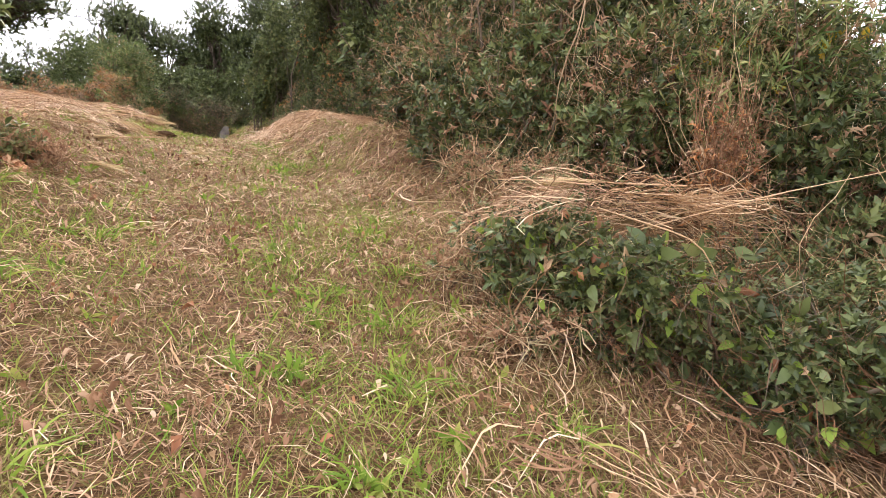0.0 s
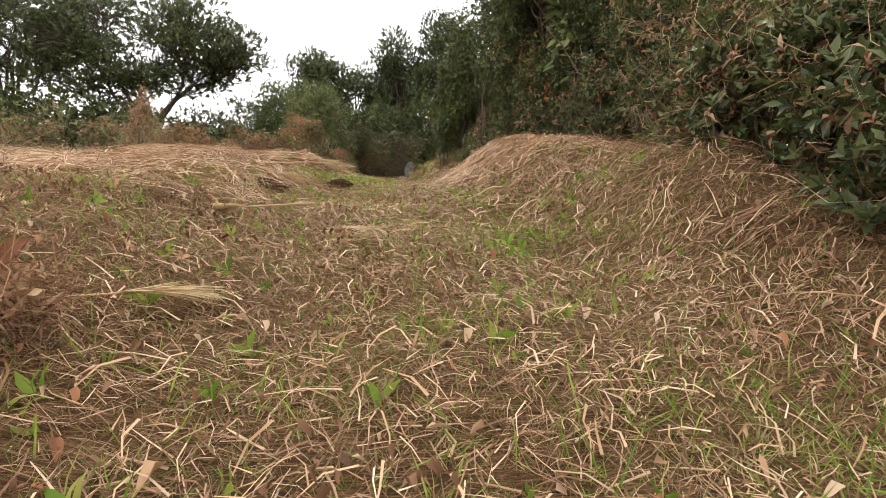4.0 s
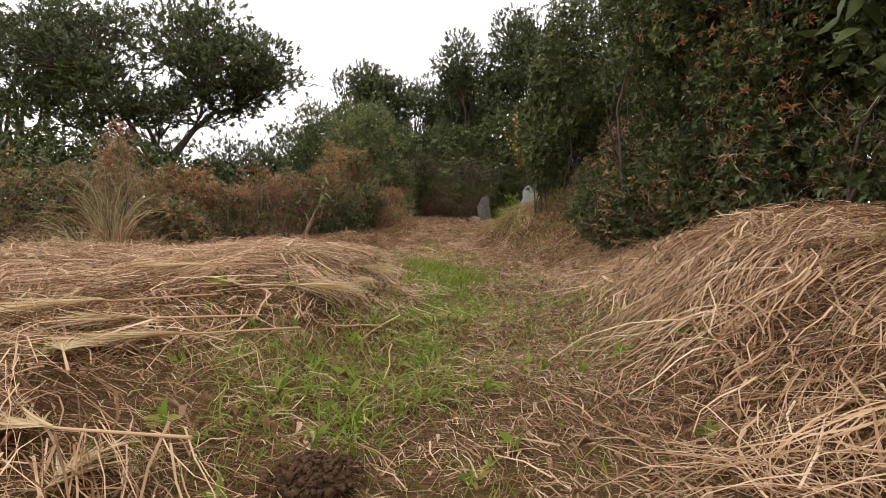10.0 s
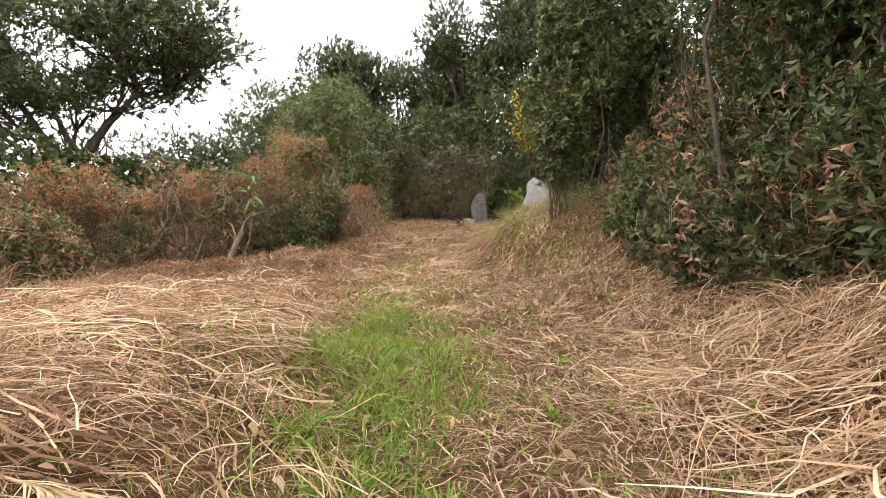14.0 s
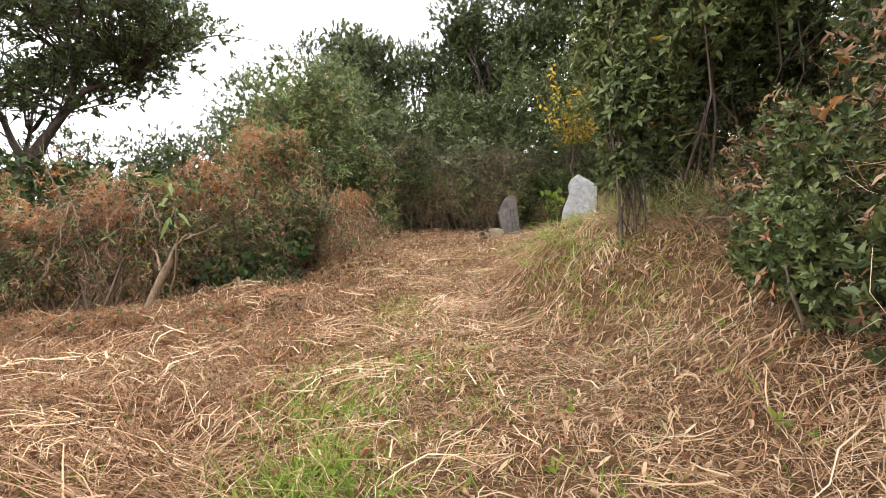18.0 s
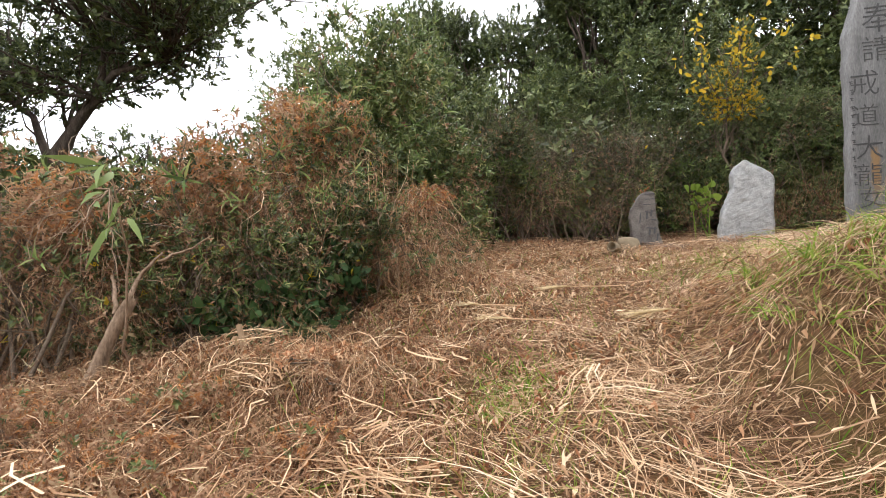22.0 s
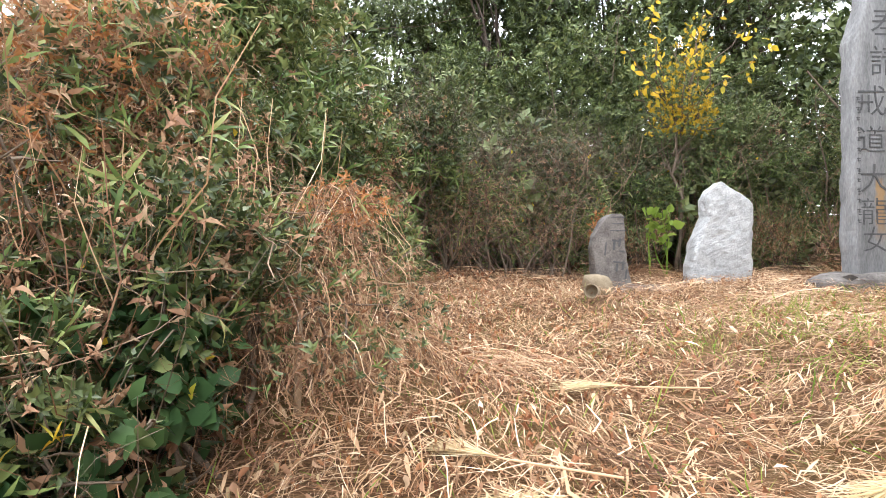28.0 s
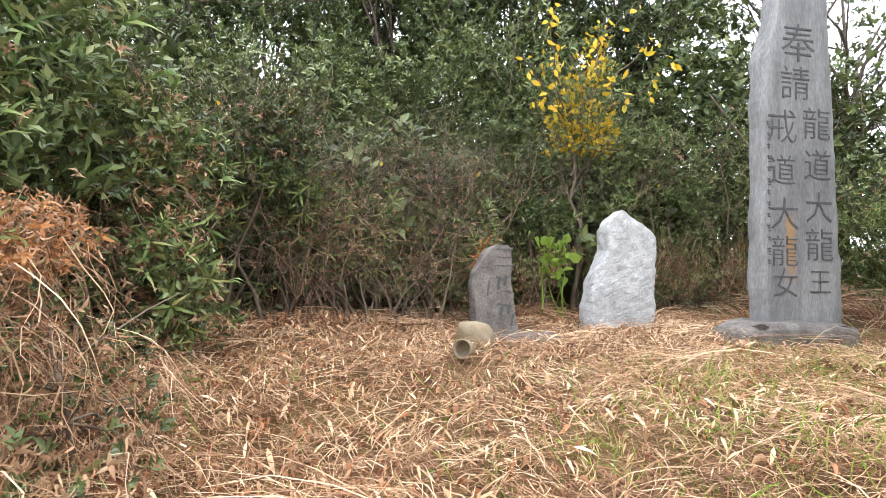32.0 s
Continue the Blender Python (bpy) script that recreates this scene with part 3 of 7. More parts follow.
    shrub("thicket_shrub", label, "shrub", x, y, rx, ry, h, coats, 30, 0.29, group=G)
# low growth along the thicket's foot
G = "undergrowth along the bank"
for (x, y, rx, ry, h, n, mat) in ((2.5, 6.6, 0.45, 0.5, 0.9, 1300, M_DEEP), (2.35, 5.7, 0.45, 0.45, 0.8, 1200, M_DEEP), (2.3, 7.6, 0.4, 0.5, 0.8, 1100, M_DEEP), (2.9, 4.9, 0.5, 0.45, 0.8, 1000, M_DEEP), (3.7, 4.5, 0.8, 0.6, 1.5, 1500, M_MID), (3.1, 5.9, 0.6, 0.7, 1.4, 1300, M_MID), (2.95, 7.2, 0.6, 0.8, 1.5, 1400, M_MID), (3.0, 8.8, 0.6, 0.8, 1.3, 1300, M_MID), (3.0, 10.3, 0.6, 0.8, 1.3, 1200, M_DEEP), (3.0, 12.0, 0.6, 0.8, 1.3, 1200, M_DEEP),
                                  (3.0, 13.6, 0.6, 0.8, 1.2, 1200, M_DEEP), (2.75, 15.2, 0.6, 0.8, 1.3, 1200, M_DEEP), (2.5, 16.8, 0.6, 0.7, 1.4, 1300, M_DEEP), (2.7, 19.4, 0.7, 0.6, 1.5, 1400, M_DEEP), (2.05, 18.3, 0.5, 0.5, 1.5, 2000, M_DEEP), (2.1, 19.0, 0.42, 0.42, 1.4, 1100, M_DEEP), (2.15, 17.75, 0.45, 0.45, 1.4, 1600, M_DEEP), (2.4, 17.3, 0.5, 0.5, 1.4, 1200, M_DEEP), (1.75, 18.75, 0.38, 0.38, 1.0, 1300, M_DEEP), (1.78, 18.0, 0.4, 0.4, 1.2, 1400, M_DEEP), (2.05, 17.3, 0.4, 0.4, 1.2, 1400, M_DEEP), (2.25, 16.5, 0.42, 0.42, 1.2, 1300, M_DEEP), (4.9, 2.5, 0.8, 0.7, 1.7, 1300, M_MID), (5.2, 0.3, 0.9, 0.8, 1.7, 1000, M_MID), (3.4, 21.6, 0.9, 0.8, 1.8, 1200, M_DEEP)):
    shrub("undergrowth", "low tangled green and brown undergrowth with dry grass", "undergrowth", x, y, rx, ry, h,
          [coat("foliage", SPRIG_OVAL, int(n * 0.52), 0.175, mat), coat("dry_stalk", STRAND, 320 if mat is M_MID else 120, 0.43, M_STRAW, "dry pale stalks", (-0.2, -0.1, 0.5), 0.3, 0.5), coat("hanging_vine", STRAND, 240 if mat is M_MID else 100, 0.36, M_RUSTY, "", (-0.2, -0.1, -0.3), 0.3, 0.5),
           coat("russet_leaf", SPRIG_CURL, 160, 0.15, M_BROWN)], 10, 0.48, stems=12, group=G)
shrub("glossy_bush", "small-leaved glossy green bush with curled orange leaves", "bush", 1.72, 19.35, 0.42, 0.42, 1.3,
      [coat("foliage", SPRIG_OVAL, 1500, 0.12, M_MID, "", (-0.3, -0.4, 0)), coat("dark_foliage", SPRIG_OVAL, 900, 0.11, M_DEEP), coat("orange_leaf", LEAF_CURL, 40, 0.12, M_ORANGE, "curled orange leaves", (-0.3, -0.4, -0.4), band=(0.75, 1)), coat("yellow_leaf", LEAF_BIG, 7, 0.12, M_YELLOW, "", (-0.3, -0.4, -0.5), band=(0.6, 1))], 14, 0.38, stems=10)
for x, y, rx, h in ((2.0, 18.75, 0.45, 1.75), (2.15, 19.7, 0.5, 1.7), (1.75, 20.3, 0.4, 1.1)):
    shrub("withered_bush", "withered bush with russet leaves and bare hanging stems", "bush", x, y, rx, rx, h,
          [coat("withered_foliage", SPRIG_CURL, 520, 0.12, M_BROWN, "russet leaves", (-0.3, -0.3, -0.4), band=(0.3, 1)), coat("dark_foliage", SPRIG_OVAL, 1100, 0.13, M_DEEP), coat("orange_leaf", LEAF_CURL, 60, 0.12, M_ORANGE, "curled orange leaves", (-0.3, -0.4, -0.4), band=(0.5, 1)), coat("bare_vine", STRAND, 260, 0.42, M_TWIG, "", (-0.2, -0.2, -0.6), 0.3, 0.5)], 12, 0.4, stems=12, group="withered bushes on the bank")
# laurel that leans over the bank in front of the stele
for x, y, rx, ry, h, low, n, st in ((1.6, 21.4, 1.0, 0.85, 4.3, 0.75, 9000, 8), (0.95, 21.45, 0.48, 0.42, 3.2, 0.3, 10500, 3)):
    shrub("laurel", "laurel with bare lower stems and glossy dark leaves", "shrub", x, y, rx, ry, h,
          [coat("foliage", SPRIG_LAUREL, n // 3, 0.155, M_MID, "", (0, 0, 0.0)), coat("dark_leaf", SPRIG_OVAL, n // 3, 0.15, M_DEEP), coat("yellow_leaf", LEAF_BIG, 24, 0.13, M_YELLOW, "yellow leaves on the low twigs", (-0.4, -0.4, -0.6), band=(0, 0.3)),
           coat("dry_stalk", STALK, 300, 0.6, M_RUSTY, "dry stalks", (0, 0, 0.9), 0.3, 0.4, (0, 0.35))],
          26, 0.33, low, st, stem_mat=M_BARK, stem_r=0.6, group="laurels on the bank")
shrub("laurel", "young laurel with dark leaves among dry stalks", "shrub", 0.86, 21.5, 0.27, 0.25, 1.7,
      [coat("foliage", SPRIG_OVAL, 690, 0.14, M_DEEP), coat("dark_leaf", SPRIG_LAUREL, 260, 0.12, M_MID, "", (-0.2, -0.3, 0)), coat("dry_stalk", STALK, 60, 0.6, M_RUSTY, "dry stalks", (0, 0, 1.2), 0.2, 0.3)], 16, 0.4, 0.35, 6, stem_mat=M_BARK, stem_r=0.6, group="laurels on the bank")
for x, y, rx, ry, h, low, n in ((2.45, 18.4, 1.15, 1.2, 5.0, 1.7, 7000), (2.6, 16.4, 1.0, 1.1, 4.8, 1.9, 4600)):
    shrub("laurel", "tall evergreen leaning over the bank with bare stems below", "shrub", x, y, rx, ry, h,
          [coat("foliage", SPRIG_LAUREL, n // 4, 0.15, M_MID, "", (-0.2, 0, 0.0)), coat("dark_leaf", SPRIG_OVAL, n // 2, 0.15, M_DEEP), coat("orange_leaf", SPRIG_CURL, 160, 0.13, M_ORANGE, "orange autumn leaves", (-0.4, -0.3, -0.2), band=(0, 0.3))],
          28, 0.32, low, 7, stem_mat=M_BARK, stem_r=0.8, group="laurels on the bank")
shrub("thicket_shrub", DARK, "shrub", 2.35, 22.0, 0.75, 0.8, 3.0, [coat("foliage", SPRIG_OVAL, 3400, 0.18, M_DEEP), coat("russet_leaf", SPRIG_CURL, 300, 0.15, M_BROWN)], 14, 0.4, group="thicket on the bank")
shrub("thicket_shrub", DARK, "shrub", 1.55, 21.95, 0.55, 0.5, 2.3, [coat("foliage", SPRIG_OVAL, 3000, 0.14, M_DEEP)], 12, 0.4, group="thicket on the bank")
for x, y, rx, ry, h, n in ((1.1, 22.8, 0.45, 0.6, 0.26, 420), (1.45, 21.2, 0.45, 0.3, 0.34, 420), (1.85, 20.85, 0.5, 0.35, 0.45, 500), (1.0, 21.8, 0.3, 0.4, 0.26, 300), (2.3, 20.5, 0.5, 0.4, 0.6, 500), (1.7, 23.0, 0.5, 0.6, 0.4, 420)):
    shrub("dry_grass_mound", "mound of dry grass and weeds on the bank", "dead grass", x, y, rx, ry, h,
          [coat("dry_blade", STRAND, n // 2, 0.34, M_STRAW, "", (-0.1, -0.2, 0.5), 0.5, 0.5), coat("brown_blade", STRAND, n // 2, 0.3, M_PAMPAS, "", (-0.1, -0.2, 0.1), 0.5, 0.5), coat("green_blade", STRAND, n // 2, 0.3, M_GRASS, "", (0, 0, 0.8), 0.4, 0.4), coat("foliage", SPRIG_OVAL, n // 4, 0.09, M_MID)], 10, 0.4, stems=6, group="dry mounds on the bank")
for x, y, rx, ry, h, n in ((1.65, 3.35, 0.45, 0.35, 0.2, 420), (2.1, 3.75, 0.5, 0.4, 0.32, 520), (1.6, 2.55, 0.4, 0.4, 0.16, 380), (2.5, 4.4, 0.5, 0.5, 0.4, 520), (2.3, 5.2, 0.5, 0.5, 0.35, 420)):
    shrub("dead_brush", "low tangle of brown dead vines and straw", "brush heap", x, y, rx, ry, h,
          [coat("dead_vine", STRAND, n // 3, 0.36, M_RUSTY, "", (-0.3, -0.3, 0.0), 0.3, 0.6), coat("grey_vine", STRAND, n // 4, 0.36, M_PAMPAS, "", (-0.3, -0.3, 0.0), 0.3, 0.6), coat("cut_straw", HANG, n // 4, 0.4, M_STRAW, "", (-0.5, -0.2, 0), 0.3, 0.5), coat("brown_foliage", SPRIG_CURL, n // 2, 0.08, M_BROWN), coat("foliage", SPRIG_OVAL, n // 5, 0.09, M_MID)], 10, 0.4, stems=8, group="dead brush by the start")
shrub("dry_stalk_stand", "upright stand of russet dead stalks before the thicket", "dead stalks", 3.7, 3.25, 0.3, 0.25, 1.15,
      [coat("russet_stalk", STALK, 200, 0.6, M_RUSTY, "russet dead stalks", (0, 0, 1.4), 0.15, 0.3), coat("pale_stalk", STALK, 40, 0.6, M_STRAW, "pale dead stalks", (0, 0, 1.4), 0.15, 0.3), coat("russet_leaf", SPRIG_CURL, 160, 0.1, M_ORANGE), coat("brown_leaf", SPRIG_CURL, 300, 0.1, M_BROWN)], 12, 0.4, stems=10, stem_r=0.4)
shrub("large_leaved_shrub", "shrub with very large hanging glossy leaves", "shrub", 2.85, 13.6, 0.5, 0.75, 2.5,
      [coat("large_leaf", leaf(0.36, 0.06, 0.2), 190, 0.26, M_MID, "large glossy leaves", (-0.6, -0.4, -0.5)), coat("dark_leaf", SPRIG_OVAL, 500, 0.15, M_DEEP)], 12, 0.4, 1.0, 5, stem_mat=M_BARK)
# taller evergreens behind that bank
for (x, y, h, rr, n) in ((7.4, 8.8, 8.0, 2.4, 4500), (7.8, 11.5, 9.0, 2.8, 4500), (6.4, 16.2, 9.0, 2.5, 5000), (6.0, 21.3, 8.2, 2.3, 5000), (9.5, 26.5, 7.5, 2.6, 3000)):
    tree("tall dark evergreen tree behind the bank", x, y, h, 0.16, (0, 0, h * 0.58, rr, rr, h * 0.42), [coat("crown", SPRIG_FAR, int(n * 0.5), 0.6, M_DEEP)], group="evergreens on the slope", lumps=18, twigs=4)

# crowns added high over the bank to keep skylight off the thicket below
for x, y, h, rr in ((3.2, 18.3, 6.6, 1.75), (3.1, 16.0, 6.4, 1.7), (3.5, 13.6, 6.2, 1.5)):
    tree("evergreen crown added over the bank to shade it", x, y, h, 0.09, (-0.35, 0, h * 0.72, rr, rr, h * 0.26), [coat("crown", SPRIG_OVAL, 4200, 0.19, M_DEEP), coat("light_foliage", SPRIG_LAUREL, 700, 0.16, M_OLIVE)], group="evergreens over the bank", lumps=26, small=0.32, twigs=4)

# withered vines over the bushes on the open side
G = "vine-grown bushes"
for (x, y, rx, ry, h, n, g, size) in ((-5.9, 22.4, 1.05, 0.95, 1.9, 5600, 120, 0.12), (-4.85, 23.2, 0.85, 0.75, 1.75, 4800, 160, 0.11), (-4.4, 24.0, 0.45, 0.5, 1.95, 3400, 240, 0.1), (-4.4, 24.9, 0.85, 0.8, 2.15, 4600, 500, 0.11), (-7.9, 22.4, 1.2, 1.0, 1.8, 3000, 200, 0.16),
                                  (-10.0, 22.2, 1.3, 1.1, 1.6, 2200, 300, 0.17), (-12.4, 21.8, 1.5, 1.2, 1.8, 1600, 700, 0.18), (-15.0, 21.5, 1.6, 1.3, 2.1, 900, 1100, 0.2)):
    shrub("vine_covered_bush", "tangled bush hung with withered russet vines", "bush", x, y, rx, ry, h,
          [coat("withered_foliage", SPRIG_CURL, int(n * 0.42), size, M_BROWN, "shrivelled russet leaves", (0, 0, -0.7), band=(0.5, 1)), coat("russet_foliage", SPRIG_CURL, int(n * 0.15), size, M_ORANGE, "deep russet leaves", (0, 0, -0.7), band=(0.5, 1)), coat("low_withered_foliage", SPRIG_CURL, n // 7, size, M_BROWN, "shrivelled russet leaves", (0, 0, -0.9), band=(0, 0.55)),
           coat("hanging_vine", STRAND, n // 3, 0.36, M_RUSTY, "bare brown vine strands", (0, 0, -0.9), 0.3, 0.35, (0.0, 0.75)), coat("pale_strand", STRAND, n // 16, 0.4, M_STRAW, "pale dry strands", (0, 0, -0.8), 0.3, 0.4, (0.0, 0.7)),
           coat("bamboo_foliage", SPRIG_BAMBOO, g // 2, 0.2, M_BAMBOO, "", (0, -0.2, 0.1)), coat("green_foliage", SPRIG_OVAL, n // 12 + g // 2, 0.13, M_DEEP, band=(0, 0.75))], 22, 0.32, stems=24, group=G, twigs=5)
for x, y, rx, ry, h, n in ((-4.05, 23.75, 0.5, 0.55, 1.25, 1500), (-4.95, 22.5, 0.55, 0.45, 0.95, 1300), (-3.85, 24.9, 0.5, 0.5, 1.5, 1300), (-6.3, 21.9, 0.6, 0.4, 0.9, 900)):
    shrub("undergrowth", "dark leafy undergrowth among the withered vines", "undergrowth", x, y, rx, ry, h,
          [coat("foliage", SPRIG_OVAL, n * 2 // 3, 0.11, M_DEEP), coat("withered_foliage", SPRIG_CURL, n // 3, 0.1, M_BROWN), coat("hanging_vine", STRAND, n // 2, 0.3, M_RUSTY, "", (0, 0, -0.7), 0.3, 0.4), coat("pale_strand", STRAND, n // 5, 0.35, M_STRAW, "", (0, 0, -0.7), 0.3, 0.4), coat("bamboo_foliage", SPRIG_BAMBOO, n // 26, 0.16, M_BAMBOO, "", (0.1, -0.4, 0.3)), coat("yellow_blade", SPRIG_BAMBOO, n // 220, 0.13, M_YELLOW, "", (0.1, -0.5, 0.4)), coat("yellow_leaf", LEAF_BIG, 14, 0.1, M_YELLOW)], 14, 0.36, stems=12, group="undergrowth among the vines")
# tall green growth over the last vines
shrub("green_bush", "tall green bush laced with withered vines", "bush", -4.5, 26.2, 1.2, 1.1, 3.3,
      [coat("foliage", SPRIG_OVAL, 5200, 0.17, M_MID), coat("withered_foliage", SPRIG_CURL, 1300, 0.11, M_BROWN, "shrivelled russet leaves"), coat("bamboo_foliage", SPRIG_BAMBOO, 500, 0.24, M_BAMBOO)], 16, 0.42, stems=16)
shrub("bamboo_grass", "clump of green bamboo grass with yellowing blades", "bamboo", -3.6, 24.0, 0.5, 0.55, 1.15,
      [coat("bamboo_foliage", SPRIG_BAMBOO, 90, 0.17, M_BAMBOO, "", (0, 0, 0.3), 0.8), coat("dark_foliage", SPRIG_OVAL, 900, 0.11, M_DEEP), coat("withered_foliage", SPRIG_CURL, 260, 0.11, M_BROWN), coat("hanging_vine", STRAND, 160, 0.35, M_RUSTY, "", (0, 0, -0.4)),
       coat("dry_stalk", STALK, 80, 0.7, M_STRAW, "dry stalks", (0, 0, 1.2), 0.2, 0.25, (0, 0.5))], 14, 0.34, stems=24)
for x, y, rx, ry, h, n in ((-3.72, 23.2, 0.5, 0.45, 0.5, 420), (-4.35, 22.8, 0.5, 0.4, 0.3, 200), (-3.6, 23.65, 0.38, 0.36, 0.62, 300), (-3.85, 22.8, 0.45, 0.35, 0.24, 240), (-4.1, 23.3, 0.4, 0.35, 0.75, 260)):
    shrub("ivy_clump", "uneven clump of broad dark green leaves under the vines", "ground plant", x, y, rx, ry, h,
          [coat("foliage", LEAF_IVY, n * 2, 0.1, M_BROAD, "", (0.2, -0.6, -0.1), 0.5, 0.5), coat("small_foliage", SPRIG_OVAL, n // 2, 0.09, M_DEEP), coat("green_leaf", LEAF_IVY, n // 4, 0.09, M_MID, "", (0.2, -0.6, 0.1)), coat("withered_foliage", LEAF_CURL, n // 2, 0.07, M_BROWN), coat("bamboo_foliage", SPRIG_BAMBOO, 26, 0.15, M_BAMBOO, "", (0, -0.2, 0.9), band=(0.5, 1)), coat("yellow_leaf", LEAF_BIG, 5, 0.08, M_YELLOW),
           coat("hanging_vine", STRAND, 160, 0.32, M_RUSTY, "", (0, -0.3, -0.2)), coat("bare_stem", STALK, 36, 0.55, M_TWIG, "thin bare stems", (0.1, -0.1, 1.2), 0.2, 0.3)], 9, 0.4, stems=8)
for x, y, rx, ry, h, n in ((-3.95, 23.1, 0.5, 0.4, 1.05, 75), (-3.85, 23.7, 0.3, 0.35, 1.05, 50), (-4.5, 22.6, 0.4, 0.3, 0.9, 40)):
    shrub("bamboo_grass", "sparse upright bamboo grass growing through the ivy", "bamboo", x, y, rx, ry, h,
          [coat("bamboo_foliage", SPRIG_BAMBOO, n, 0.13, M_BAMBOO, "", (0.1, -0.4, 0.2), 0.7, 0.5, (0.35, 1)), coat("dark_foliage", SPRIG_OVAL, n * 6, 0.085, M_DEEP), coat("withered_foliage", SPRIG_CURL, n * 3, 0.07, M_BROWN), coat("yellow_blade", SPRIG_BAMBOO, 3, 0.12, M_YELLOW, "yellowed blades"), coat("dry_stalk", STALK, n // 2, 0.6, M_RUSTY, "", (0, 0, 1.2), 0.2, 0.25), coat("pale_strand", STRAND, n // 3, 0.35, M_STRAW, "", (0, -0.2, -0.6), 0.3, 0.4)], 10, 0.36, stems=14, group="bamboo grass in the ivy", stem_r=0.5)
# hump of dead grass and vines
shrub("dead_grass_hump", "waist-high hump of dead grass and withered vines", "dead grass", -2.98, 24.98, 0.47, 0.88, 1.0,
      [coat("hanging_straw", HANG, 1250, 0.36, M_STRAW, "dead grass hanging down", (0.25, -0.3, -1.1), 0.4, 0.22, (0.05, 0.8)), coat("pale_strand", STRAND, 700, 0.3, M_LITTER, "tan dead grass", (0.2, -0.2, -0.9), 0.4, 0.4), coat("hanging_vine", STRAND, 1700, 0.26, M_RUSTY, "brown vine strands", (0.1, -0.15, -0.9), 0.3, 0.4),
       coat("withered_foliage", SPRIG_CURL, 2200, 0.075, M_ORANGE, "shrivelled russet leaves", (0, 0, -0.5), band=(0.7, 1)), coat("brown_foliage", SPRIG_CURL, 1900, 0.07, M_BROWN, "brown withered leaves", (0.1, -0.1, -0.6), band=(0.15, 1)), coat("dark_strand", STRAND, 200, 0.24, M_TWIG, "dark bare twigs", (0.1, -0.15, -0.6), 0.3, 0.5),
       coat("leaf_bit", LEAF_STRIP, 2200, 0.055, M_RUSTY, "", (0, 0, -0.3)), coat("tan_foliage", LEAF_STRIP, 260, 0.06, M_DRYLEAF, "tan dead leaves", (0, 0, -0.3), band=(0.2, 1)), coat("dark_foliage", SPRIG_OVAL, 600, 0.08, M_DEEP, band=(0, 0.7)), coat("bamboo_foliage", SPRIG_BAMBOO, 60, 0.14, M_BAMBOO, "", (0.4, 0, 0))], stems=14,
      shape=[(-0.05, -0.1, 0.92, 0.32, 0.4, 0.13), (-0.15, 0.35, 0.95, 0.3, 0.35, 0.15), (-0.12, 0.05, 0.55, 0.26, 0.5, 0.34), (0.16, 0.1, 0.5, 0.2, 0.3, 0.22), (0.3, 0.35, 0.3, 0.2, 0.3, 0.22), (0.38, -0.05, 0.14, 0.25, 0.4, 0.13), (0.1, -0.6, 0.24, 0.26, 0.25, 0.2), (-0.05, -0.42, 0.6, 0.2, 0.2, 0.2), (-0.02, -0.85, 0.3, 0.24, 0.28, 0.26), (0.08, -1.15, 0.12, 0.28, 0.25, 0.12), (0.3, -0.5, 0.1, 0.25, 0.3, 0.1), (-0.15, 0.7, 0.5, 0.26, 0.3, 0.34), (0.2, 0.75, 0.25, 0.25, 0.3, 0.22), (-0.3, 0.2, 0.3, 0.25, 0.6, 0.3), (-0.38, -0.2, 0.72, 0.2, 0.3, 0.2), (-0.42, -0.3, 0.35, 0.2, 0.35, 0.3), (-0.58, -0.45, 0.42, 0.18, 0.3, 0.22), (-0.5, -0.75, 0.2, 0.24, 0.3, 0.2), (-0.25, -0.95, 0.2, 0.25, 0.25, 0.2)])
shrub("dead_grass_hump", "small heap of dead grass at the hedge's foot", "dead grass", -3.2, 22.25, 0.6, 0.35, 0.18,
      [coat("hanging_straw", STRAND, 420, 0.34, M_STRAW, "dead grass lying over", (0.3, -0.3, -0.35), 0.3, 0.5, flat=0.6), coat("hanging_vine", STRAND, 300, 0.26, M_RUSTY, "", (0.2, -0.3, -0.3), 0.3, 0.6, flat=0.6), coat("tan_foliage", SPRIG_CURL, 120, 0.1, M_DRYLEAF)], 12, 0.36, stems=4)
for x, y, rx, h in ((-3.4, 20.7, 0.4, 0.2), (-4.2, 21.0, 0.45, 0.26), (-2.75, 21.35, 0.35, 0.16), (-3.6, 21.55, 0.4, 0.2), (-2.6, 20.3, 0.35, 0.13), (-5.2, 20.9, 0.5, 0.24)):
    shrub("dead_vine_clump", "low mound of dark russet dead vines and leaves", "dead grass", x, y, rx, rx * 0.7, h,
          [coat("dead_vine", STRAND, 300, 0.3, M_RUSTY, "", (0.2, -0.4, -0.2), 0.3, 0.6), coat("brown_leaf", SPRIG_CURL, 320, 0.065, M_BROWN, "", (0, -0.3, 0)), coat("russet_leaf", SPRIG_CURL, 160, 0.06, M_ORANGE, "", (0, -0.3, 0.1)), coat("straw", HANG, 40, 0.34, M_STRAW, "", (0.3, -0.4, -0.3), 0.2, 0.5), coat("green_leaf", SPRIG_OVAL, 40, 0.08, M_MID)], 9, 0.42, stems=6, group="dead vine mounds")
